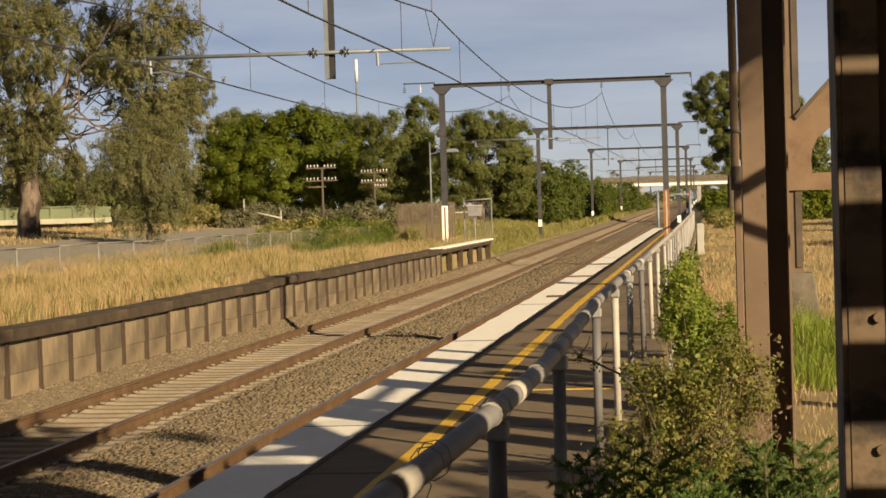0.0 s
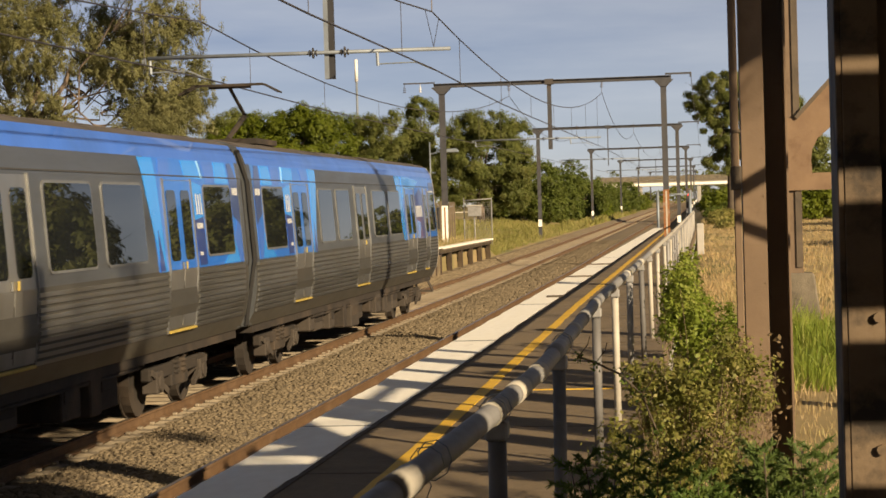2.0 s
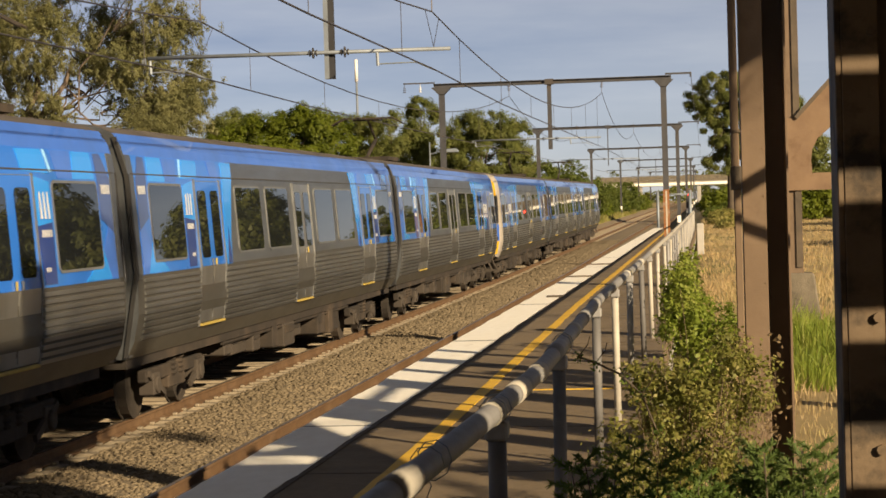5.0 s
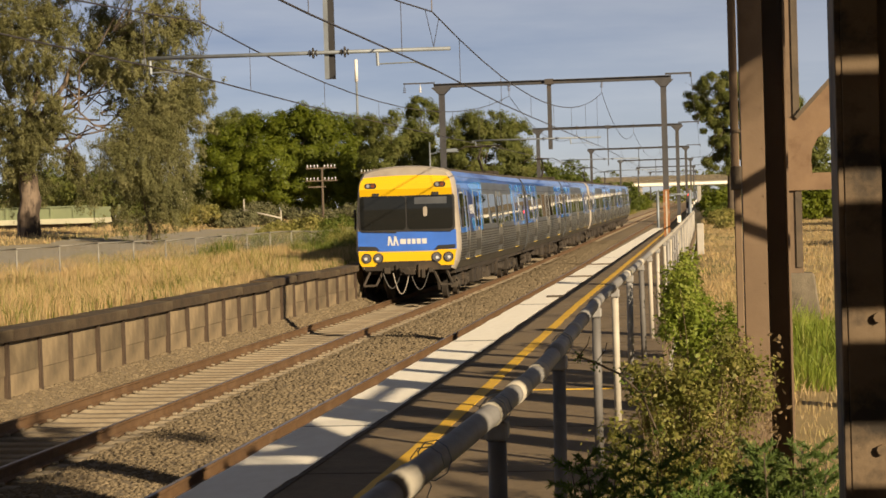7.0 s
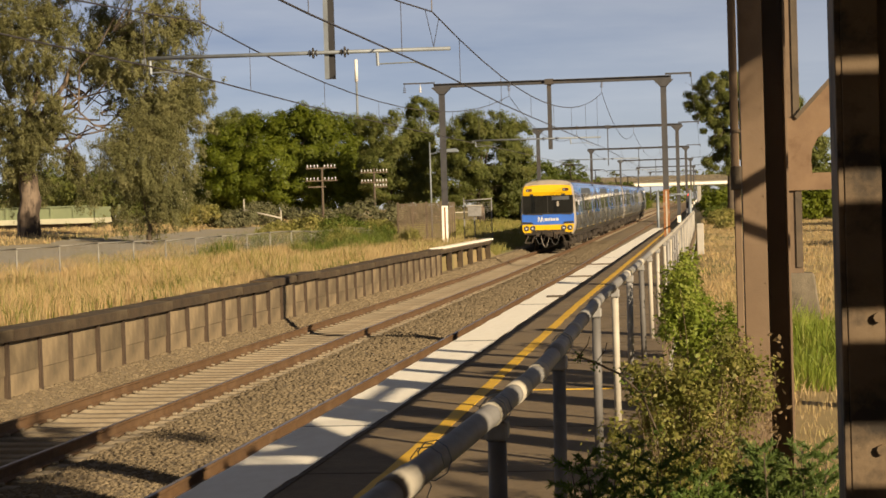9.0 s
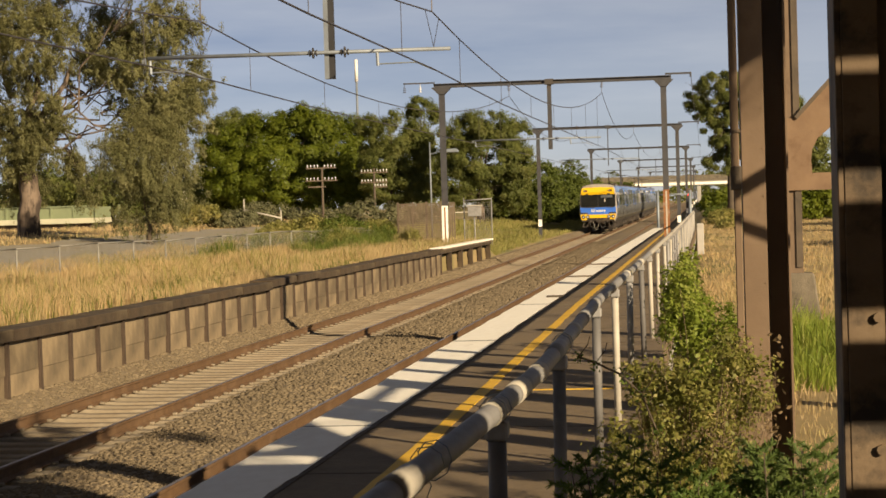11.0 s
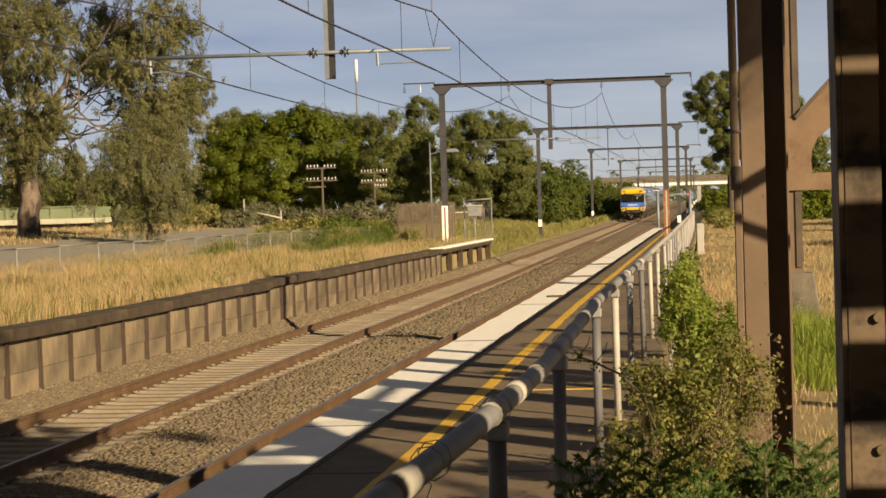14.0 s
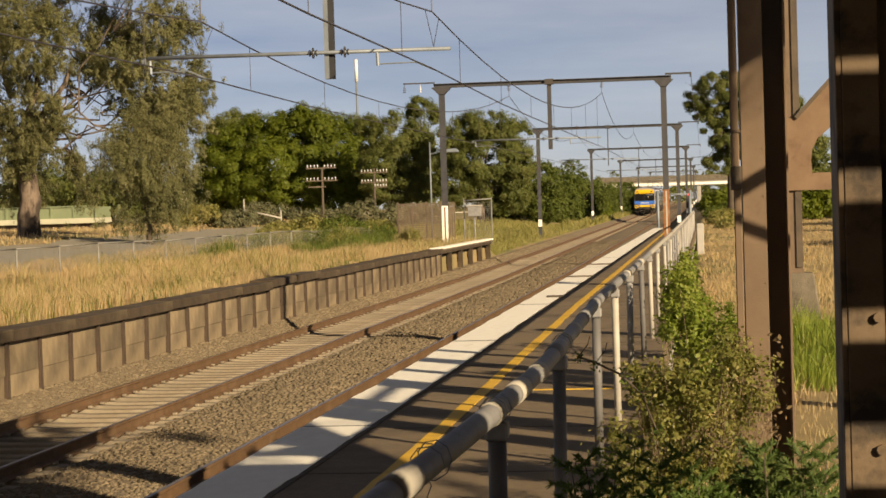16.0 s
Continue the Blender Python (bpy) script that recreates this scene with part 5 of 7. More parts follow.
def make_screen():
    s = thing("slatted_screen", None, None, "weathered brown slatted screen fence beside the platform end", "fence")
    y = 119.0
    z0 = ground_z(-10, y)
    x0, x1 = -13.3, -10.75
    zt = 3.05
    n = 20
    for i in range(n):
        z = 0.75 + (zt - 0.75) * i / n
        g = Geo()
        g.box(x0, x1, y - 0.02, y + 0.02, z, z + 0.075)
        part("slat", g, M_TIMBER, s)
    for x in (x0, -12.4, -11.6, x1):
        g = Geo()
        g.box(x - 0.05, x + 0.05, y + 0.02, y + 0.10, 0.3, zt + 0.05)
        part("post", g, M_TIMBER, s)
    for i in range(6):
        g = Geo()
        x = x1 + 0.1 + i * 0.13
        g.box(x, x + 0.10, y + 0.02, y + 0.05, 0.5, zt - 0.02)
        part("paling", g, M_TIMBER, s)
    f = thing("frame_fence", None, None, "thin pipe frame fence with wire mesh", "fence")
    yy = 121.0
    g = Geo()
    g.tube((-9.6, yy, zt + 0.05), (-7.95, yy, zt + 0.12), 0.035, 8)
    part("top_rail", g, M_GALV, f, smooth=True)
    for x in (-9.6, -7.95):
        g = Geo()
        g.tube((x, yy, 0.2), (x, yy, zt + 0.2), 0.035, 8)
        part("post", g, M_GALV, f, smooth=True)
    m = Geo()
    for i in range(16):
        m.tube((-9.6 + i * 0.11, yy, 0.9), (-9.6 + i * 0.11, yy, zt), 0.006, 3)
    for i in range(18):
        m.tube((-9.6, yy, 0.9 + i * 0.12), (-7.95, yy, 0.9 + i * 0.12), 0.006, 3)
    tagged(part("wire_mesh", m, M_MESHWIRE, f), kind="stuff")
    b = thing("equipment_box", None, None, "pale grey metal box hung on the mesh fence", "box")
    g = Geo()
    g.box(-9.35, -8.55, yy - 0.32, yy - 0.06, 2.15, 2.75)
    part("case", g, M_GALV, b, "", 0.02)
    g = Geo()
    g.box(-9.42, -8.48, yy - 0.36, yy - 0.04, 2.75, 2.83)
    part("lid", g, M_PALEPIPE, b, "", 0.01)
    g = Geo()
    g.tube((-8.95, yy - 0.2, 0.1), (-8.95, yy - 0.2, 2.16), 0.04, 8)
    part("stand", g, M_GALV, b, smooth=True)
    l = thing("street_lamp", None, None, "grey lamp post with one curved arm and flat head", "lamp")
    y = 124.0
    x = -11.95
    g = Geo()
    g.tube((x, y, 0.4), (x, y, 6.75), 0.06, 10, 0.045)
    part("post", g, M_PALE_STEEL, l, smooth=True)
    g = Geo()
    g.path([(x, y, 6.0), (x + 0.5, y, 6.15), (x + 0.9, y, 6.2)], 0.03, 8)
    part("arm", g, M_PALE_STEEL, l, smooth=True)
    g = Geo()
    g.prism([(x + 0.75, 6.1), (x + 1.75, 6.08), (x + 1.8, 6.18), (x + 1.6, 6.33), (x + 0.85, 6.28)], "y", y - 0.16, y + 0.16)
    part("head", g, M_PALE_STEEL, l, "pale flat lamp head", 0.03)


make_screen()


def make_far_things():
    # bridge over the line
    b = thing("road_bridge", None, None, "pale concrete road bridge with fenced parapet over the line", "bridge")
    y = 430.0
    g = Geo()
    g.box(-17.2, 60, y, y + 10, 5.9, 6.45)
    part("deck_edge", g, M_WHITE, b, "white painted edge beam", 0.05)
    g = Geo()
    g.box(-17.2, 60, y + 0.3, y + 9.7, 6.4, 6.8)
    part("deck", g, M_CONCRETE, b)
    g = Geo()
    g.box(-17.3, 60, y + 0.1, y + 0.25, 6.75, 7.95)
    part("parapet", g, M_FOOTING, b, "weathered grey-brown parapet")
    for x in (-8.6, 3.6, 14, 24):
        g = Geo()
        g.box(x - 0.4, x + 0.4, y + 0.6, y + 2, 0, 5.9)
        part("pier", g, M_CONCRETE, b, "", 0.05)
    g = Geo()
    g.box(-17, -13.5, y + 0.4, y + 9.6, 0, 5.9)
    part("abutment", g, M_CONCRETE, b)
    # low pale green building behind the big tree
    s = thing("low_building", None, None, "pale green panelled wall above a cream base edge", "building")
    y = 150.0
    z = ground_z(-42, y) - 0.32
    x0, x1 = -50.0, -41.3
    g = Geo()
    g.box(x0, x1, y, y + 5, z + 0.75, z + 1.15)
    part("base_edge", g, mat("cream_paint", (0.50, 0.48, 0.34), (0.42, 0.4, 0.29), 1), s, "cream painted edge beam", 0.02)
    g = Geo()
    g.box(x0, x1 + 0.0, y + 0.15, y + 4.8, z + 1.15, z + 2.0)
    gp = mat("pale_green_panel", (0.21, 0.24, 0.13), (0.17, 0.20, 0.11), 1)
    part("wall", g, gp, s, "pale green wall")
    for i in range(7):
        g = Geo()
        x = x0 + 0.1 + i * 1.77
        g.box(x - 0.07, x + 0.07, y + 0.05, y + 0.15, z + 1.15, z + 2.1)
        part("post", g, gp, s)
    g = Geo()
    g.box(x0, x1, y + 0.03, y + 0.17, z + 2.0, z + 2.1)
    part("top_rail", g, gp, s)
    g = Geo()
    g.box(x0 + 0.3, x1 - 0.3, y + 0.5, y + 4.5, z - 0.3, z + 0.75)
    part("footing", g, M_BARK_DARK, s)
    m = thing("marker_post", None, None, "white marker post beside a white panel", "post")
    x, y = -35.4, 155.0
    z = ground_z(x, y)
    g = Geo()
    g.box(x - 0.11, x + 0.11, y - 0.1, y + 0.1, z - 0.2, z + 2.75)
    part("post", g, M_WHITE, m, "", 0.02)
    g = Geo()
    g.box(x - 1.3, x - 0.11, y - 0.05, y + 0.05, z + 1.5, z + 2.2)
    part("panel", g, M_WHITE, m, "", 0.02)
    t = thing("radio_mast", None, None, "thin grey mast with a white antenna top", "mast")
    x, y = -36.0, 240.0
    g = Geo()
    g.tube((x, y, 0), (x, y, 18.0), 0.16, 8, 0.13)
    part("mast", g, M_PALE_STEEL, t, smooth=True)
    g = Geo()
    g.tube((x, y, 18.0), (x, y, 20.6), 0.2, 8)
    part("antenna", g, M_INSUL, t, "white antenna", smooth=True)
    # frame and signal past the platform end
    f = thing("signal_frame", None, None, "thin grey frame across the near track end", "frame")
    y = 128.0
    for x in (1.75, 3.75):
        g = Geo()
        g.tube((x, y, rise(y) - 0.3), (x, y, 3.35), 0.09 if x < 2 else 0.1, 8)
        part("post", g, M_PALE_STEEL, f, smooth=True)
    g = Geo()
    g.tube((1.75, y, 3.12), (3.75, y, 3.12), 0.05, 8)
    part("cross_rail", g, M_PALE_STEEL, f, smooth=True)
    s = thing("railway_signal", None, None, "dark signal post with a lit red lamp", "signal")
    x, y = 3.55, 150.0
    g = Geo()
    g.tube((x, y, 0), (x, y, 3.6), 0.08, 8)
    part("post", g, M_GANTRY, s, smooth=True)
    g = Geo()
    g.box(x - 0.2, x + 0.2, y - 0.1, y + 0.15, 2.85, 3.6)
    part("head", g, M_BARK_DARK, s, "", 0.02)
    g = Geo()
    g.tube((x, y - 0.16, 3.1), (x, y - 0.1, 3.1), 0.11, 12)
    part("red_lamp", g, glow("red_signal_lamp", (1.0, 0.06, 0.03), 3.0), s, "lit red signal lamp")
    c = thing("concrete_post", None, None, "short white concrete post in dry grass", "post", "white posts")
    g = Geo()
    g.box(-0.15, 0.15, -0.15, 0.15, -0.3, 1.3)
    part("body", g, M_CONCRETE, c, "", 0.03)
    c.matrix_world = Matrix.Translation((4.42, 86, 0.45))


make_far_things()

# ---- the train ----
T_STEEL = mat("ribbed_stainless", (0.43, 0.425, 0.40), (0.32, 0.315, 0.29), 1.2, 0.36, 0.92, dirt=(0.18, 0.165, 0.135), dirt_scale=0.5, dirt_at=(0.5, 0.85), stretch=(1, 0.3, 1.6))
T_BAND = mat("grey_window_band", (0.205, 0.215, 0.22), (0.165, 0.172, 0.175), 1.0, 0.40, 0.75, dirt=(0.12, 0.12, 0.115), dirt_scale=0.6, stretch=(1, 0.3, 2))
T_BLUE = mat("blue_livery", (0.050, 0.165, 0.62), (0.042, 0.142, 0.55), 0.8, 0.35, 0.0, dirt=(0.042, 0.12, 0.40), dirt_scale=0.4, coat=0.8)
T_LIGHT = mat("light_blue_livery", (0.02, 0.30, 0.90), (0.018, 0.27, 0.84), 0.9, 0.22, coat=0.8)
T_MID = mat("mid_blue_livery", (0.016, 0.165, 0.66), (0.014, 0.145, 0.60), 0.9, 0.32, dirt=(0.02, 0.15, 0.45), dirt_scale=0.5, coat=0.8)
T_PALE = mat("pale_blue_livery", (0.32, 0.62, 0.92), (0.28, 0.56, 0.86), 0.9, 0.32)
T_NAVY = mat("navy_livery", (0.022, 0.05, 0.24), (0.018, 0.042, 0.2), 0.9, 0.35, coat=0.8)
T_DARK = mat("slate_blue_livery", (0.045, 0.075, 0.22), (0.038, 0.062, 0.18), 0.9, 0.35, coat=0.8)
T_YELLOW = mat("yellow_cab_paint", (0.731, 0.442, 0.0068), (0.68, 0.3995, 0.0068), 1.0, 0.4, dirt=(0.4675, 0.2805, 0.0255), dirt_scale=0.7, dirt_at=(0.62, 0.85), coat=0.2)
T_SILL = mat("dark_lower_body", (0.105, 0.098, 0.082), (0.075, 0.07, 0.058), 1.4, 0.5, 0.5, dirt=(0.12, 0.10, 0.072), dirt_scale=0.7, stretch=(1, 0.4, 1.5))
T_RIM = mat("off_white_cab_rim", (0.36, 0.32, 0.264), (0.296, 0.256, 0.208), 1.5, 0.5, dirt=(0.24, 0.2, 0.152), dirt_scale=1.2)
T_ROOF = mat("dusty_roof", (0.102, 0.087, 0.072), (0.072, 0.06, 0.051), 1.0, 0.8, dirt=(0.054, 0.045, 0.036), dirt_scale=0.5)
T_GLASS = glass("train_window_glass", (0.014, 0.016, 0.018), 1.95)
T_SCREEN = glass("windscreen_glass", (0.012, 0.013, 0.013), 1.42)
T_DOOR = mat("brushed_door_steel", (0.46, 0.45, 0.42), (0.38, 0.37, 0.34), 1.5, 0.34, 0.85, dirt=(0.26, 0.245, 0.21), dirt_scale=0.8, stretch=(1, 1, 0.4))
T_REFLECT = mat("lamp_reflector", (0.55, 0.52, 0.47), (0.40, 0.38, 0.34), 9, 0.22, 0.9)
T_FRAME = mat("window_frame_metal", (0.29, 0.29, 0.28), (0.22, 0.22, 0.21), 3, 0.38, 0.6)
T_BLACK = mat("black_rubber", (0.02, 0.019, 0.018), (0.03, 0.028, 0.026), 3, 0.7)
T_UNDER = mat("underframe_grime", (0.038, 0.029, 0.021), (0.023, 0.0185, 0.014), 1.6, 0.9, bump=0.3, dirt=(0.091, 0.065, 0.0423), dirt_scale=0.9)
T_BOX = mat("equipment_case", (0.068, 0.054, 0.04), (0.046, 0.036, 0.027), 1.6, 0.85, bump=0.2, dirt=(0.0357, 0.028, 0.0204), dirt_scale=0.9)
T_WHITE = mat("white_lettering", (0.585, 0.585, 0.57), (0.525, 0.525, 0.51), 2, 0.4)
T_STEP = mat("yellow_step_edge", (0.434, 0.315, 0.063), (0.315, 0.231, 0.056), 4, 0.7)
T_LAMP = mat("lamp_lens", (0.62, 0.60, 0.55), (0.45, 0.43, 0.40), 8, 0.15, 0.6)
T_RED = mat("red_marker_lens", (0.20, 0.05, 0.02), (0.13, 0.035, 0.015), 8, 0.2)
T_HOSE = mat("grey_hose", (0.085, 0.08, 0.072), (0.06, 0.056, 0.05), 4, 0.6)

CAR_BACK = [11.36, 34.25, 57.14, 81.26, 104.15, 127.04]  # middle of each car behind the leading end
HALF = 11.36
HALF_T = 10.97  # the trailer is a little shorter
SHELL = [(0.93, 1.36), (1.15, 1.475), (1.5, 1.545), (2.0, 1.545), (3.25, 1.455), (3.45, 1.425), (3.52, 1.41), (3.64, 1.375), (3.80, 1.27), (3.88, 1.08), (3.94, 0.76), (3.98, 0.36), (3.99, 0.0)]


def half_width(z):
    return float(np.interp(z, [p[0] for p in SHELL], [p[1] for p in SHELL]))


def side_panel(g, s, poly, off, thick=0.012):
    """A flat outline (y, z) laid on the car's side s, standing off it."""
    k, n = len(g.v), len(poly)
    for d in (off, off - thick):
        g.v += [(s * (half_width(z) + d), y, z) for y, z in poly]
    g.f.append(tuple(k + i for i in range(n)))
    g.f.append(tuple(k + n + n - 1 - i for i in range(n)))
    for i in range(n):
        j = (i + 1) % n
        g.f.append((k + i, k + n + i, k + n + j, k + j))
    g.m += [g.mi] * (n + 2)
    return g


def rounded(a, b, c, d, r=0.08, n=4):
    """A rectangle y a..b, z c..d with rounded corners."""
    out = []
    for cy, cz, t0 in ((b - r, d - r, 0), (a + r, d - r, 90), (a + r, c + r, 180), (b - r, c + r, 270)):
        for i in range(n + 1):
            t = radians(t0 + 90 * i / n)
            out.append((cy + r * math.cos(t), cz + r * math.sin(t)))
    return out


def car_window(car, s, a, b, tint=""):
    g = side_panel(Geo(), s, rounded(a, b, 2.13, 3.17, 0.09), 0.016, 0.03)
    w = part("window", g, T_FRAME, car)
    g = side_panel(Geo(), s, rounded(a + 0.032, b - 0.032, 2.162, 3.138, 0.075), 0.020, 0.02)
    part("pane", g, T_GLASS, w)


def car_door(car, s, a, b, paint, narrow=False):
    g = side_panel(Geo(), s, [(a, 1.20), (b, 1.20), (b, 2.0), (b, 3.22), (a, 3.22), (a, 2.0)], 0.012, 0.03)
    d = part("door", g, T_DOOR, car)
    if paint != T_BAND:
        up = side_panel(Geo(), s, [(a + 0.01, 2.0), (b - 0.01, 2.0), (b - 0.01, 3.21), (a + 0.01, 3.21)], 0.0155, 0.02)
        part("painted_panel", up, paint, d, "blue painted upper door")
    m = (a + b) / 2
    leaves = [(a, b)] if narrow else [(a, m - 0.01), (m + 0.01, b)]
    for p, q in leaves:
        low = side_panel(Geo(), s, [(p + 0.02, 1.23), (q - 0.02, 1.23), (q - 0.02, 1.98), (p + 0.02, 1.98)], 0.018, 0.02)
        part("kick_panel", low, T_DOOR, d)
        pane = side_panel(Geo(), s, rounded(p + 0.13, q - 0.13, 2.12, 3.08, 0.08), 0.022, 0.02)
        part("door_pane", pane, T_GLASS, d)
        h = Geo()
        e = q - 0.09 if p == a and not narrow else p + 0.09
        x = s * (half_width(2.0) + 0.03)
        h.box(x - 0.012, x + 0.012, e - 0.015, e + 0.015, 2.0, 2.10)
        part("handle", h, T_STEP if p != a else T_FRAME, d, "door handle", 0.004)
    st = Geo()
    x0, x1 = sorted((s * (half_width(1.2) - 0.02), s * (half_width(1.2) + 0.05)))
    st.box(x0, x1, a + 0.05, b - 0.05, 1.15, 1.185)
    part("step_edge", st, T_STEP, d, "worn yellow step edge", 0.006)
    for e in (a, b):
        fr = Geo()
        side_panel(fr, s, [(e - 0.016, 1.15), (e + 0.016, 1.15), (e + 0.016, 2.0), (e + 0.016, 3.24), (e - 0.016, 3.24), (e - 0.016, 2.0)], 0.032, 0.05)
        part("door_frame", fr, T_FRAME, d)


def ribbed(car, s, a, b):
    g = Geo()
    z = 1.16
    while z < 1.95:
        side_panel(g, s, [(a, z), (b, z), (b, z + 0.045), (a, z + 0.045)], 0.022, 0.03)
        z += 0.082
    tagged(part("ribbed_panel", g, T_STEEL, car, fix=True), kind="stuff")


def cut_z(poly, z, keep_above):
    """The part of an outline (y, z) above or below a height."""
    out = []
    for (ya, za), (yb, zb) in zip(poly, poly[1:] + poly[:1]):
        ina, inb = (za >= z) == keep_above, (zb >= z) == keep_above
        if ina:
            out.append((ya, za))
        if ina != inb:
            t = (z - za) / (zb - za)
            out.append((ya + (yb - ya) * t, z))
    return out


def livery(car, s, polys):
    for paint, poly, off in polys:
        g = Geo()
        low = cut_z(poly, 3.25, False)
        high = cut_z(poly, 3.25, True)
        for p in (low, cut_z(high, 3.45, False) if len(high) > 2 else [], cut_z(high, 3.45, True) if len(high) > 2 else []):
            if len(p) > 2:
                side_panel(g, s, p, off, 0.006)
        part("livery_panel", g, paint, car)


def end_livery(car, s, y):
    """Shards of blue round the last window and door; u runs inwards from the car's end."""
    livery(car, s, [
        (T_MID, [(y(0.28), 1.99), (y(5.25), 1.99), (y(5.45), 3.52), (y(0.28), 3.52)], 0.005),
        (T_DARK, [(y(0.30), 2.55), (y(0.78), 2.72), (y(0.82), 3.50), (y(0.55), 3.51), (y(0.30), 3.2)], 0.010),
        (T_BLUE, [(y(0.30), 2.0), (y(0.55), 2.0), (y(0.80), 2.35), (y(0.45), 2.70), (y(0.30), 2.6)], 0.009),
        (T_LIGHT, [(y(0.55), 2.0), (y(1.6), 2.0), (y(1.3), 2.12), (y(0.84), 2.4)], 0.0095),
        (T_LIGHT, [(y(0.9), 3.19), (y(1.75), 3.19), (y(1.65), 3.51), (y(0.95), 3.51)], 0.009),
        (T_BLUE, [(y(1.75), 3.19), (y(2.3), 3.19), (y(2.45), 3.51), (y(1.72), 3.51)], 0.0085),
        (T_LIGHT, [(y(2.6), 3.24), (y(3.5), 3.26), (y(3.6), 3.50), (y(2.75), 3.51)], 0.010),
        (T_PALE, [(y(2.50), 3.26), (y(2.58), 3.26), (y(2.70), 3.51), (y(2.62), 3.51)], 0.012),
        (T_LIGHT, [(y(2.62), 2.70), (y(3.20), 2.60), (y(3.20), 3.22), (y(2.62), 3.15)], 0.009),
        (T_NAVY, [(y(2.64), 2.02), (y(3.05), 2.02), (y(3.16), 2.66), (y(2.64), 2.70)], 0.010),
        (T_LIGHT, [(y(4.85), 1.99), (y(5.12), 1.99), (y(5.75), 3.51), (y(5.05), 3.51)], 0.009),
        (T_NAVY, [(y(4.95), 2.0), (y(5.2), 2.0), (y(5.15), 2.55)], 0.012),
        (T_BLUE, [(y(4.3), 3.26), (y(4.9), 3.26), (y(4.75), 3.51), (y(4.2), 3.51)], 0.010),
    ])
    for k in range(3):
        a = 2.70 + 0.13 * k
        part("name_bar", side_panel(Geo(), s, [(y(a), 2.74), (y(a + 0.06), 2.74), (y(a + 0.07), 3.02), (y(a + 0.03), 3.04)], 0.019, 0.004), T_WHITE, car, "plain white lettering bar" if k == 0 else "")
    white_bars(car, s, *sorted((y(2.70), y(3.06))), 2.54, 2.62, 5)
    white_bars(car, s, *sorted((y(2.85), y(3.02))), 2.16, 2.21, 3)
    white_bars(car, s, *sorted((y(0.36), y(0.72))), 3.02, 3.13, 5)


def white_bars(car, s, y0, y1, z0, z1, n):
    """The operator's name as plain upright bars."""
    w = (y1 - y0) / n
    for i in range(n):
        g = side_panel(Geo(), s, [(y0 + i * w, z0), (y0 + i * w + w * 0.55, z0), (y0 + i * w + w * 0.55, z1), (y0 + i * w, z1)], 0.019, 0.004)
        part("name_bar", g, T_WHITE, car, "plain white lettering bar" if i == 0 else "")


def make_bogie(car, y):
    g = Geo()
    for s in (-1, 1):
        g.box(s * 1.12 - 0.07, s * 1.12 + 0.07, y - 1.55, y + 1.55, 0.50, 0.68)
        g.box(s * 1.12 - 0.08, s * 1.12 + 0.08, y - 0.45, y + 0.45, 0.34, 0.52)
    g.box(-1.1, 1.1, y - 0.25, y + 0.25, 0.45, 0.80)
    b = part("bogie", g, T_UNDER, car, "", 0.02)
    for dy in (-1.2, 1.2):
        for s in (-1, 1):
            w = Geo()
            w.tube((s * 0.79, y + dy, 0.46), (s * 0.92, y + dy, 0.46), 0.455, 20)
            w.tube((s * 0.77, y + dy, 0.46), (s * 0.79, y + dy, 0.46), 0.485, 20)
            part("wheel", w, T_UNDER, b)
            x = Geo()
            x.box(s * 1.12 - 0.10, s * 1.12 + 0.12, y + dy - 0.17, y + dy + 0.17, 0.32, 0.62)
            x.tube((s * 1.10, y + dy, 0.46), (s * 1.27, y + dy, 0.46), 0.12, 10)
            part("axlebox", x, T_BOX, b, "", 0.015)
    for s in (-1, 1):
        for e in (-0.2, 0.2):
            rings = []
            for k in range(11):
                r = 0.11 if k % 2 else 0.08
                rings.append([(s * 1.14 + r * math.cos(c * 0.6283), y + e + r * math.sin(c * 0.6283), 0.50 + 0.034 * k) for c in range(10)])
            part("spring", Geo().loft(rings, True), T_UNDER, b)
        for e in (-1, 1):
            part("brake_rod", Geo().bar((s * 1.20, y + e * 0.7, 0.30), (s * 1.20, y + e * 1.5, 0.62), 0.05, 0.09), T_BOX, b)


def underfloor(car, boxes):
    g = Geo()
    g.box(-1.33, 1.33, -HALF_T + 0.1, HALF_T - 0.1, 0.80, 0.97)
    part("underframe", g, T_UNDER, car)
    rnd = random.Random(8)
    for a, b, z in boxes:
        for s in (-1, 1):
            q = a
            while q < b - 0.25:
                w = min(b - q, rnd.uniform(0.35, 1.1))
                x0, x1 = sorted((s * 0.5, s * rnd.uniform(1.18, 1.34)))
                g = Geo()
                g.box(x0, x1, q + 0.02, q + w - 0.04, z + rnd.uniform(0, 0.16), 0.84)
                bx = part("equipment_box", g, T_BOX if rnd.random() < 0.7 else T_UNDER, car, "", 0.02)
                if w > 0.6:
                    f = Geo()
                    xo = x1 if s > 0 else x0
                    f.box(xo - 0.012, xo + 0.012, q + 0.1, q + w - 0.14, z + 0.26, 0.76)
                    part("cover", f, T_UNDER, bx, "", 0.006)
                q += w + (rnd.uniform(0.1, 0.3) if rnd.random() < 0.35 else 0)
    for s in (-1, 1):
        p = Geo()
        p.tube((s * 1.28, -5.5, 0.76), (s * 1.28, 5.5, 0.76), 0.03, 6)
        part("air_pipe", p, T_UNDER, car)


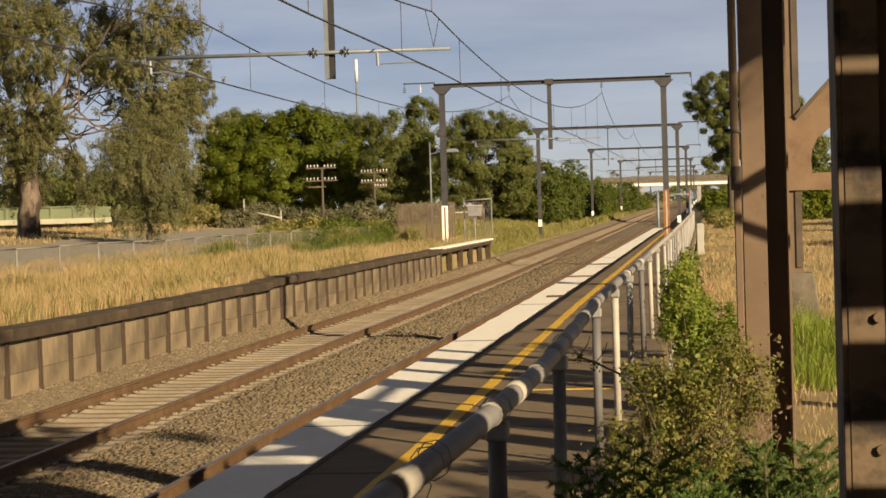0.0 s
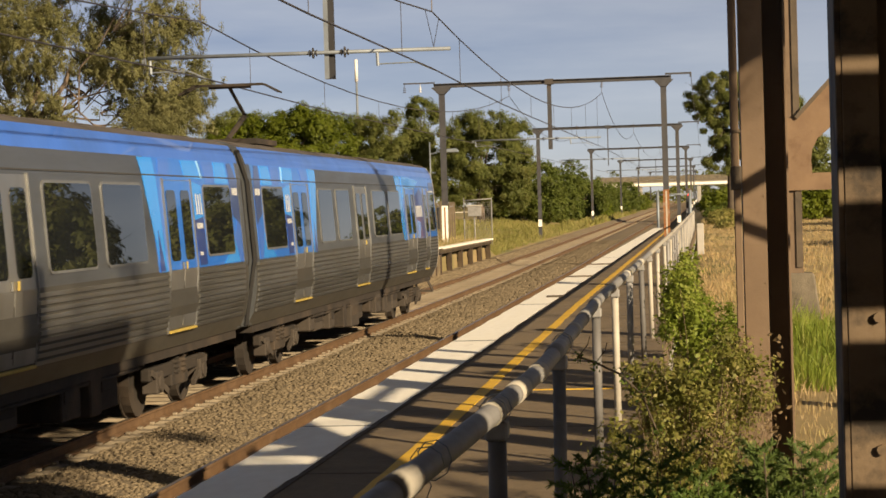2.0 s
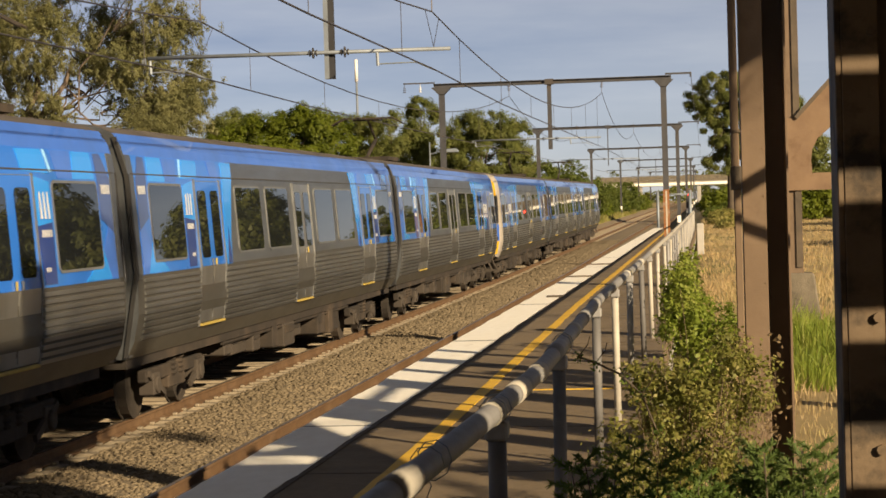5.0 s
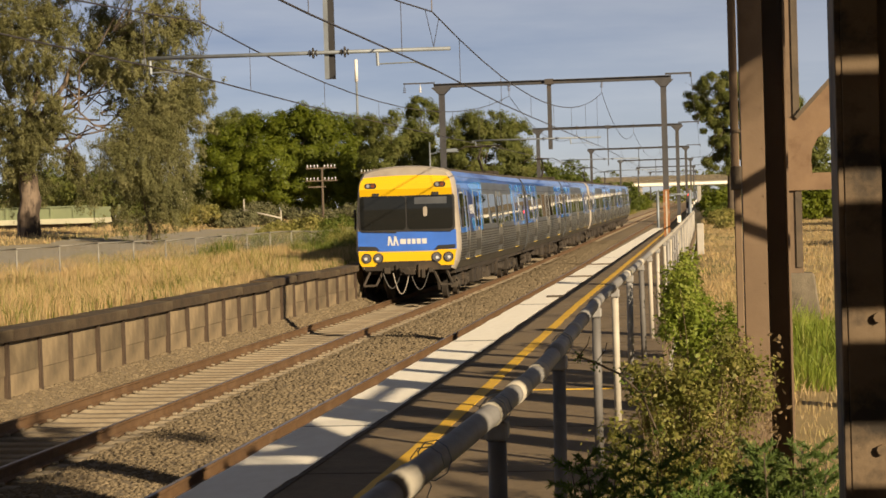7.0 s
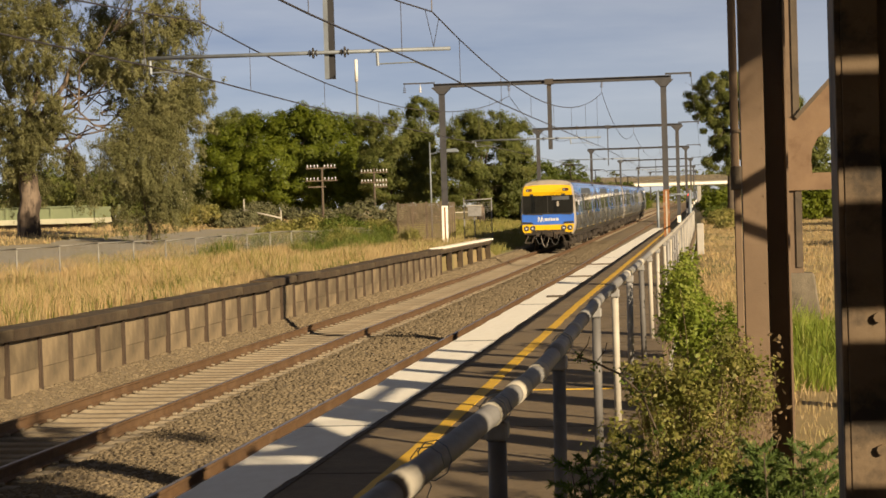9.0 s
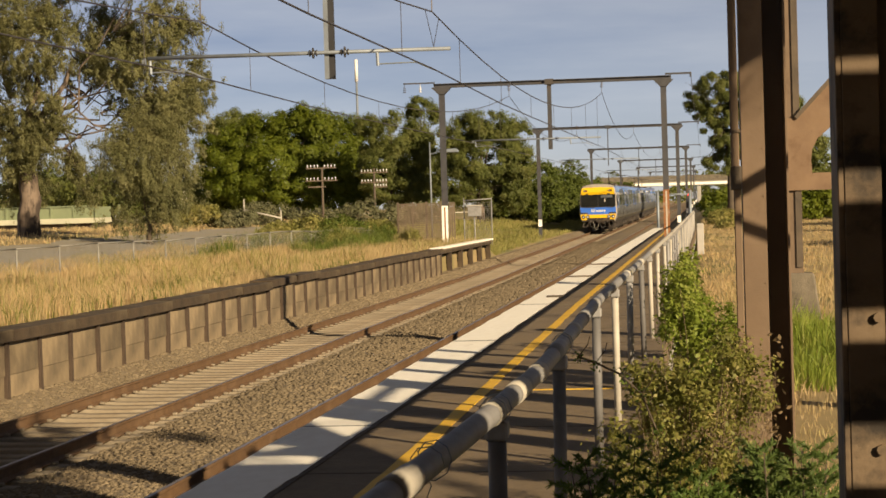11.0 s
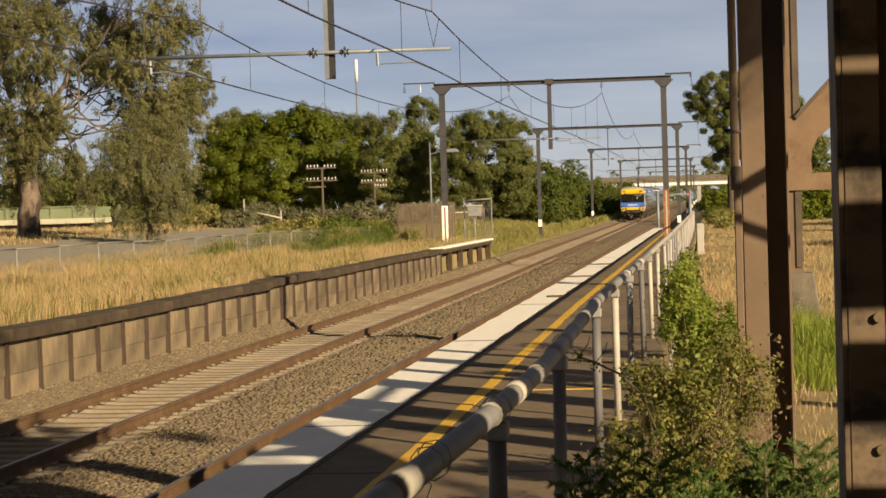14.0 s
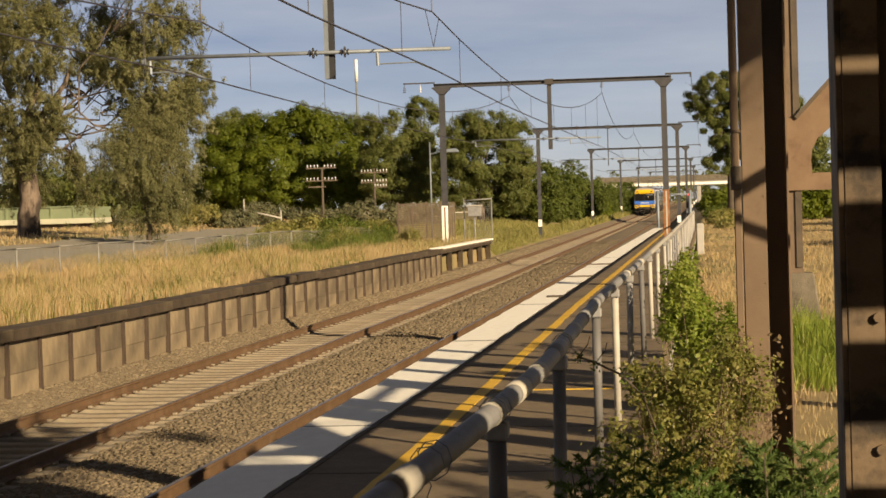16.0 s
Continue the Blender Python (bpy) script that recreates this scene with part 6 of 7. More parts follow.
def shell(car, y0, y1, ends):
    """The body between two ends; material by height."""
    g = Geo()
    full = [(w, z) for z, w in SHELL]
    loop = full + [(-w, z) for w, z in full[-2::-1]]
    n = len(loop)
    zones = []
    for (wa, za), (wb, zb) in zip(loop, loop[1:]):
        zm = (za + zb) / 2
        zones.append(0 if zm < 2.0 else 1 if zm < 3.52 else 2 if zm < 3.80 else 3)
    ys = [y0, y1]
    k = len(g.v)
    for y in ys:
        g.v += [(x, y, z) for x, z in loop]
    for i in range(n - 1):
        g.f.append((k + i, k + i + 1, k + n + i + 1, k + n + i))
        g.m.append(zones[i])
    g.f.append((k, k + n, k + n + n - 1, k + n - 1))
    g.m.append(0)
    for e, q in ((y0, 0), (y1, n)):
        if e in ends:
            g.f.append(tuple(k + q + i for i in range(n)))
            g.m.append(1)
    part("body_shell", g, [T_SILL, T_BAND, T_BLUE, T_ROOF], car)
    r = Geo()
    for i in range(13):
        y = y0 + 0.9 + i * (y1 - y0 - 1.8) / 12
        pts = [(x * 1.001, z + 0.003) for x, z in loop if z > 3.85]
        for (xa, za), (xb, zb) in zip(pts, pts[1:]):
            r.bar((xa, y, za), (xb, y, zb), 0.04, 0.012)
    tagged(part("roof_seams", r, T_ROOF, car), kind="stuff")
    ln = Geo()
    for s in (-1, 1):
        side_panel(ln, s, [(y0 + 0.1, 3.27), (y1 - 0.1, 3.27), (y1 - 0.1, 3.288), (y0 + 0.1, 3.288)], 0.012, 0.03)
    part("gutter_line", ln, T_SILL, car)


def gangway(car, y, d):
    g = Geo()
    g.box(-0.75, 0.75, min(y, y + d * 0.29), max(y, y + d * 0.29), 1.1, 3.4)
    part("gangway_bellows", g, T_BLACK, car)
    for s in (-1, 1):
        g = Geo()
        a, b = sorted((y, y - d * 0.24))
        side_panel(g, s, [(a, 0.95), (b, 0.95), (b, 2.0), (b, 3.25), (b, 3.51), (a, 3.51), (a, 3.25), (a, 2.0)], 0.010, 0.04)
        part("end_pillar", g, T_BAND, car)
        g = Geo()
        a, b = sorted((y + d * 0.03, y - d * 0.04))
        side_panel(g, s, [(a, 0.95), (b, 0.95), (b, 2.0), (b, 3.25), (b, 3.75), (a, 3.75), (a, 3.25), (a, 2.0)], 0.014, 0.05)
        part("end_seal", g, T_BLACK, car, "black rubber edge seal")


def pantograph(car, y):
    g = Geo()
    g.box(-0.6, 0.6, y - 0.9, y + 0.9, 4.0, 4.1)
    for s in (-1, 1):
        for e in (-0.7, 0.7):
            g.tube((s * 0.5, y + e, 3.9), (s * 0.5, y + e, 4.05), 0.08, 8)
    p = part("pantograph", g, T_UNDER, car, "raised roof pantograph")
    a = Geo()
    a.tube((0, y - 0.6, 4.1), (0, y + 0.9, 4.6), 0.05, 8)
    a.tube((0, y + 0.9, 4.6), (0, y - 0.3, 5.06), 0.035, 8)
    part("arm", a, T_UNDER, p)
    h = Geo()
    for e in (-0.42, -0.18):
        h.box(-0.65, 0.65, y + e - 0.02, y + e + 0.02, 5.10, 5.13)
        for s in (-1, 1):
            h.tube((s * 0.65, y + e, 5.11), (s * 0.95, y + e, 4.95), 0.02, 6)
    h.tube((-0.4, y - 0.3, 5.07), (0.4, y - 0.3, 5.07), 0.025, 6)
    part("collector_head", h, T_UNDER, p)


def cab_front(car, y):
    """The rounded cab end at y, facing +y."""
    full = [(w, z) for z, w in SHELL]
    loop = full + [(-w, z) for w, z in full[-2::-1]]

    def ring(sx, dz, yy):
        return [(x * sx, yy, 2.4 + (z - 2.4) * dz) for x, z in loop]

    g = Geo()
    g.loft([ring(1.004, 1.003, y - 0.30), ring(1.004, 1.003, y - 0.17), ring(0.995, 0.995, y - 0.06), ring(0.975, 0.982, y + 0.06), ring(0.945, 0.965, y + 0.13)])
    last = ring(0.945, 0.965, y + 0.13)
    g.face(last)
    rim = part("cab_rim", g, T_RIM, car, "off-white rounded cab surround")
    f = y + 0.13

    def plate(name, poly, t, paint, parent, label=""):
        return part(name, Geo().prism(poly, "y", f - 0.02, f + t), paint, parent, label)

    # the brow overhangs the windscreen: its lower face turns downwards
    rows = []
    for w, z, d, bow in ((1.22, 3.66, 0.004, 0.05), (1.31, 3.57, 0.04, 0.07), (1.345, 3.45, 0.07, 0.03), (1.36, 3.31, 0.085, 0.0), (1.37, 3.11, 0.012, 0.0)):
        rows.append([(w * t, f + d, z + bow * (1 - t * t)) for t in (-1, -0.75, -0.4, 0, 0.4, 0.75, 1)])
    part("yellow_brow", Geo().loft(rows), T_YELLOW, car, "bright yellow upper cab front", smooth=False)
    crown = [(w * 0.943, 2.4 + (z - 2.4) * 0.963) for z, w in SHELL if z >= 3.64]
    plate("roof_end", crown + [(-w, z) for w, z in crown[-2::-1]], 0.003, T_RIM, car, "cream rounded roof end over the cab")
    plate("valance", [(-1.25, 0.93), (1.25, 0.93), (1.36, 1.2), (-1.36, 1.2)], 0.006, T_UNDER, car, "dark grimy valance under the apron")
    plate("blue_panel", [(-1.455, 1.50), (1.455, 1.50), (1.452, 2.1), (-1.452, 2.1)], 0.008, T_BLUE, car, "blue panel under the windscreen")
    plate("yellow_apron", [(-1.36, 1.06), (-0.98, 1.06), (-0.84, 1.20), (0.84, 1.20), (0.98, 1.06), (1.36, 1.06), (1.43, 1.2), (1.45, 1.52), (0.9, 1.52), (0.86, 1.47), (-0.86, 1.47), (-0.9, 1.52), (-1.45, 1.52)], 0.012, T_YELLOW, car, "bright yellow cab apron")
    ws = plate("windscreen_surround", [(x, z) for x, z in rounded(-1.43, 1.43, 2.06, 3.17, 0.14)], 0.014, T_BLACK, car, "black windscreen surround")
    for a, b in ((-1.37, -0.02), (0.02, 1.37)):
        plate("windscreen_pane", rounded(a, b, 2.12, 3.11, 0.11), 0.02, T_SCREEN, ws)
    plate("sun_blind", [(-1.2, 2.86), (-0.25, 2.86), (-0.25, 3.06), (-1.2, 3.06)], 0.0215, T_BAND, ws, "grey blind in the windscreen")
    plate("cab_seat", rounded(-0.62, -0.50, 2.50, 2.78, 0.04), 0.0225, T_RIM, ws)
    dash = Geo()
    for a, b in ((-1.3, -0.25), (0.3, 1.3)):
        dash.bar((a, f + 0.035, 2.05), (b, f + 0.035, 2.09), 0.02, 0.03)
    part("wiper", dash, T_BLACK, ws)
    for s in (-1, 1):
        m = plate("marker_lamp", rounded(s * 1.02 - 0.17, s * 1.02 + 0.17, 3.34, 3.50, 0.075), 0.10, T_BLACK, car, "red tail marker lamp cluster")
        for e, pm in ((-0.07, T_RED), (0.08, T_LAMP)):
            q = Geo().tube((s * 1.02 + e, f + 0.09, 3.42), (s * 1.02 + e, f + 0.107, 3.42), 0.055, 12)
            part("lens", q, pm, m)
        hook = Geo().box(s * 0.88 - 0.09, s * 0.88 + 0.09, f, f + 0.07, 3.11, 3.20)
        part("hook", hook, T_BLACK, car)
        hl = plate("headlamp_hood", [(s * 0.82, 1.53), (s * 1.42, 1.56), (s * 1.42, 1.66), (s * 0.92, 1.64)], 0.05, T_BLACK, car)
        for e in (0.86, 1.21):
            c = Geo().tube((s * e, f, 1.30), (s * e, f + 0.035, 1.30), 0.15, 20)
            lamp = part("headlamp", c, T_BLACK, car, "round headlamp in a dark ring")
            q = Geo().tube((s * e, f + 0.03, 1.30), (s * e, f + 0.045, 1.30), 0.115, 20)
            part("lens", q, T_REFLECT, lamp, "bright round reflector")
            q = Geo().tube((s * (e + 0.02), f + 0.04, 1.29), (s * (e + 0.02), f + 0.052, 1.29), 0.045, 14)
            part("bulb", q, T_WHITE, lamp)
    # the operator's mark as plain white shapes
    mk = Geo()
    for k in range(2):
        x = 0.58 - 0.17 * k
        mk.prism([(x, 1.66), (x - 0.05, 1.66), (x - 0.09, 1.93), (x - 0.03, 1.94)], "y", f, f + 0.013)
        mk.prism([(x - 0.03, 1.94), (x - 0.09, 1.93), (x - 0.17, 1.66), (x - 0.12, 1.66)], "y", f, f + 0.0135)
    part("mark", mk, T_WHITE, car, "plain white operator mark")
    x = 0.20
    for i, w in enumerate((0.17, 0.10, 0.11, 0.12, 0.14)):
        part("name_bar", Geo().box(x - w, x, f, f + 0.013, 1.70, 1.85), T_WHITE, car, "plain white lettering bar" if i == 0 else "")
        x -= w + 0.035
    # coupler, hoses and guard irons
    c = Geo()
    c.box(-0.22, 0.22, f - 0.3, f + 0.26, 0.80, 1.02)
    c.tube((0, f, 0.92), (0, f + 0.34, 0.92), 0.11, 12)
    c.tube((0.13, f + 0.2, 0.92), (0.13, f + 0.36, 0.92), 0.05, 10)
    for q in (-0.36, 0.30):
        c.box(q, q + 0.06, f - 0.05, f + 0.08, 0.72, 1.1)
    part("coupler", c, T_UNDER, car, "dark steel coupler", 0.015)
    g = Geo()
    for q, w, z0, z1 in ((-0.75, 0.14, 0.86, 1.0), (0.52, 0.18, 0.84, 1.02), (-0.5, 0.1, 0.7, 0.95)):
        g.box(q, q + w, f - 0.12, f + 0.06, z0, z1)
    part("valve_box", g, T_BOX, car, "", 0.015)
    for x0, x1, dep in ((-0.62, -0.1, 0.5), (-0.05, 0.42, 0.62), (0.2, 0.72, 0.45)):
        pts = []
        for i in range(9):
            t = i / 8
            pts.append((x0 + (x1 - x0) * t, f + 0.12, 0.86 - dep * 4 * t * (1 - t)))
        part("brake_hose", Geo().path(pts, 0.016, 6), T_HOSE if dep < 0.6 else T_RIM, car, "brake hose", smooth=True)
    for s in (-1, 1):
        q = Geo()
        q.bar((s * 0.72, f - 0.1, 0.98), (s * 0.95, f + 0.02, 0.50), 0.05, 0.06)
        q.bar((s * 0.95, f + 0.02, 0.50), (s * 1.32, f + 0.02, 0.50), 0.05, 0.06)
        q.bar((s * 1.32, f + 0.02, 0.50), (s * 1.10, f - 0.1, 0.98), 0.05, 0.06)
        q.bar((s * 0.8, f - 0.9, 0.32), (s * 0.8, f - 0.4, 0.9), 0.06, 0.08)
        part("guard_iron", q, T_BOX, car)
        mr = Geo().box(s * 1.60 - 0.03, s * 1.60 + 0.03, f - 0.55, f - 0.43, 2.15, 2.75)
        part("mirror", mr, T_BLACK, car, "", 0.02)


def make_motor_car():
    car = thing("train_car", None, None, "blue and ribbed stainless motor carriage with a yellow cab end", "train car", "train carriages")
    shell(car, -HALF, HALF - 0.30, (-HALF,))
    cab_front(car, HALF - 0.13)
    gangway(car, -HALF, -1)
    N = HALF + 0.0

    def y(u):
        return N - u

    doors = [(4.35, 5.85, T_MID), (11.5, 13.0, T_BAND), (18.0, 19.5, T_MID)]
    wins = [(6.75, 8.55), (8.95, 10.75), (13.65, 15.15), (15.55, 17.0), (20.17, 21.87)]
    for s in (-1, 1):
        livery(car, s, [
            (T_MID, [(y(6.2), 1.98), (y(0.45), 1.98), (y(0.45), 3.52), (y(6.6), 3.52)], 0.005),
            (T_NAVY, [(y(4.3), 1.99), (y(2.7), 1.99), (y(2.70), 3.05), (y(3.2), 3.24), (y(4.3), 3.0)], 0.009),
            (T_LIGHT, [(y(6.45), 1.99), (y(6.15), 1.99), (y(6.35), 3.51), (y(7.15), 3.51)], 0.009),
            (T_LIGHT, [(y(6.2), 2.98), (y(4.6), 3.10), (y(3.2), 3.42), (y(5.4), 3.51), (y(6.2), 3.51)], 0.009),
            (T_DARK, [(y(1.5), 2.98), (y(0.48), 2.98), (y(0.48), 3.40), (y(1.35), 3.40)], 0.009),
            (T_LIGHT, [(y(4.32), 2.0), (y(3.75), 2.0), (y(3.45), 2.35), (y(4.0), 2.45), (y(4.32), 2.3)], 0.012),
            (T_LIGHT, [(y(2.55), 2.0), (y(1.8), 2.0), (y(1.75), 2.35), (y(2.55), 2.8)], 0.009),
        ])
        end_livery(car, s, lambda u: u - HALF)
        white_bars(car, s, y(4.12), y(3.0), 2.52, 2.80, 5)
        part("number_bar", side_panel(Geo(), s, [(y(1.55), 3.06), (y(0.75), 3.06), (y(0.75), 3.18), (y(1.55), 3.18)], 0.016, 0.005), T_WHITE, car, "pale number bar")
        for a, b, p in doors:
            car_door(car, s, y(b), y(a), p)
        for a, b in wins:
            car_window(car, s, y(b), y(a))
        car_window(car, s, y(1.75), y(0.65))
        car_door(car, s, y(2.65), y(1.95), T_BLUE, True)
        cuts = [0.5, 1.9, 2.7, 4.3, 5.9, 11.45, 13.05, 17.95, 19.55, 22.6]
        for a, b in zip(cuts[::2], cuts[1::2]):
            ribbed(car, s, y(b), y(a))
    make_bogie(car, 8.1)
    make_bogie(car, -8.1)
    underfloor(car, [(-5.6, -3.0, 0.34), (-2.4, 0.6, 0.28), (1.2, 2.6, 0.42), (3.2, 5.8, 0.30)])
    pantograph(car, -5.9)
    for q in (-2.5, 2.0, 6.0):
        v = Geo().box(-0.45, 0.45, q - 0.6, q + 0.6, 3.93, 4.005)
        part("roof_vent", v, T_ROOF, car, "", 0.04)
    return car


def make_trailer_car():
    car = thing("train_car", None, None, "blue and ribbed stainless trailer carriage between motor carriages", "train car", "train carriages")
    shell(car, -HALF_T, HALF_T, (-HALF_T, HALF_T))
    gangway(car, -HALF_T, -1)
    gangway(car, HALF_T, 1)
    for s in (-1, 1):
        for e in (-1, 1):
            def y(u):
                return e * (HALF_T - u)

            end_livery(car, s, y)
            car_window(car, s, *sorted((y(0.85), y(2.55))))
            car_door(car, s, *sorted((y(3.25), y(4.75))), T_MID)
            for a, b in ((5.75, 7.55), (7.95, 9.75)):
                car_window(car, s, *sorted((y(a), y(b))))
            ribbed(car, s, *sorted((y(0.3), y(3.2))))
            ribbed(car, s, *sorted((y(4.8), y(HALF_T - 0.8))))
        car_door(car, s, -0.75, 0.75, T_BAND)
    make_bogie(car, 7.9)
    make_bogie(car, -7.9)
    underfloor(car, [(-5.2, -2.8, 0.4), (-2.0, 1.0, 0.36), (2.2, 4.6, 0.34)])
    for q in (-6, 0, 6.0):
        v = Geo().box(-0.45, 0.45, q - 0.6, q + 0.6, 3.93, 4.005)
        part("roof_vent", v, T_ROOF, car, "", 0.04)
    return car


# place of the leading end along the line, by time
TRAIN_KEYS = [(0.0, -2.9), (1.0, 26.1), (2.0, 54.6), (3.0, 83.1), (4.0, 111.6), (6.3, 177.2), (7.0, 197.5), (8.0, 225.3), (9.2, 257.3), (11.3, 314.4), (12.5, 347.2), (14.0, 387.9), (16.0, 438.3)]
TRAIN_TIMES = [0, 1, 2, 3, 4, 5.2, 6.3, 7, 8, 9.2, 10.2, 11.3, 12.5, 14, 16.0]


def train_at(t):
    return float(np.interp(t, [k[0] for k in TRAIN_KEYS], [k[1] for k in TRAIN_KEYS]))


def car_pose(yc):
    a, b = rise(yc - 8.1), rise(yc + 8.1)
    return Matrix.Translation((FAR, yc, (a + b) / 2)) @ Matrix.Rotation(math.atan2(b - a, 16.2), 4, "X")


MOTOR, TRAILER = make_motor_car(), make_trailer_car()
FLIP = Matrix.Rotation(math.pi, 4, "Z")
CARS = [MOTOR, TRAILER] + [copy_thing(o, Matrix.Identity(4)) for o in (MOTOR, MOTOR, TRAILER, MOTOR)]
for rear in (CARS[2], CARS[5]):
    for o in rear.children:
        if o.name.startswith("pantograph"):
            o.location.y = -3.4

# ---- steelwork beside the railing ----
def make_steelwork():
    c = thing("steel_column", None, None, "brown painted steel column with a cable duct, half in shade", "column")
    y = 13.0
    g = Geo()
    g.box(4.865, 5.012, y, y + 0.02, 0.3, 6.4)
    g.box(4.865, 4.885, y + 0.02, y + 0.32, 0.3, 6.4)
    g.box(4.992, 5.012, y + 0.02, y + 0.32, 0.3, 6.4)
    part("main_channel", g, M_BROWN, c, "", 0.003)
    g = Geo()
    g.box(5.012, 5.14, y + 0.31, y + 0.33, 0.3, 6.4)
    part("web", g, M_BROWN, c)
    g = Geo()
    g.box(5.14, 5.155, y - 0.01, y + 0.34, 0.3, 6.4)
    part("rear_flange", g, M_BROWN, c, "", 0.002)
    g = Geo()
    g.box(4.799, 4.851, y - 0.06, y, 2.93, 6.4)
    part("cable_duct", g, M_BROWN, c, "narrow brown cable duct", 0.006)
    g = Geo()
    g.box(4.811, 4.857, y - 0.05, y, 0.3, 2.80)
    part("cable_duct", g, M_BROWN, c, "", 0.006)
    g = Geo()
    g.box(4.794, 4.862, y - 0.07, y, 2.79, 2.94)
    part("duct_joint", g, M_BARK_DARK, c, "dark joint sleeve", 0.006)
    g = Geo()
    g.box(4.796, 4.862, y - 0.068, y, 3.15, 3.165)
    part("duct_clip", g, M_BARK_DARK, c)
    for z in (2.55, 2.75, 3.05, 3.3, 2.2):
        b = Geo().tube((4.998, y - 0.006, z), (4.998, y, z), 0.005, 6)
        part("bolt", b, M_BROWN, c)
    # footing and plate on the gantry's outer post
    f = thing("concrete_footing", None, None, "weathered concrete footing under the gantry post", "footing")
    g = Geo()
    g.prism([(5.9, 0.2), (6.66, 0.2), (6.5, 1.4), (6.02, 1.4)], "y", 36.2, 36.85)
    part("block", g, M_FOOTING, f, "", 0.03)
    p = thing("bracket_plate", None, None, "rusty brown gusset plate with a diagonal brace", "bracket")
    yy = 36.3
    g = Geo()
    g.prism([(6.06, 2.85), (6.52, 2.85), (6.52, 3.1), (6.50, 3.35), (6.52, 3.55), (6.62, 3.75), (6.86, 3.95), (6.86, 4.72), (6.28, 4.12), (6.06, 4.12)], "y", yy, yy + 0.03)
    part("gusset", g, M_RUSTY, p)
    g = Geo()
    g.box(6.52, 7.4, yy, yy + 0.05, 2.85, 3.15)
    part("lower_arm", g, M_RUSTY, p)
    g = Geo()
    g.bar((6.25, yy - 0.03, 4.12), (7.6, yy - 0.03, 5.55), 0.06, 0.07)
    part("brace_flange", g, M_BARK_DARK, p)
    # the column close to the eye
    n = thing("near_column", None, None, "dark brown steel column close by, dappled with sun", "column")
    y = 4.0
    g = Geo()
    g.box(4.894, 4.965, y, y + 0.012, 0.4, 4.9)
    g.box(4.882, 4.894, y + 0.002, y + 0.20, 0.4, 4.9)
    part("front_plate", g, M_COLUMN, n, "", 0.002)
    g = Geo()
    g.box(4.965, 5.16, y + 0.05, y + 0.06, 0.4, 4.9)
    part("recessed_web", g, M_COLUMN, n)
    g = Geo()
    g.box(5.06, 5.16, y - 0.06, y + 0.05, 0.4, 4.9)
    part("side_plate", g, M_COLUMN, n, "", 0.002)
    for z in (2.1, 2.245, 2.5, 3.05):
        part("bolt", Geo().tube((4.952, y - 0.012, z), (4.952, y + 0.0, z), 0.010, 8), M_COLUMN, n)


make_steelwork()


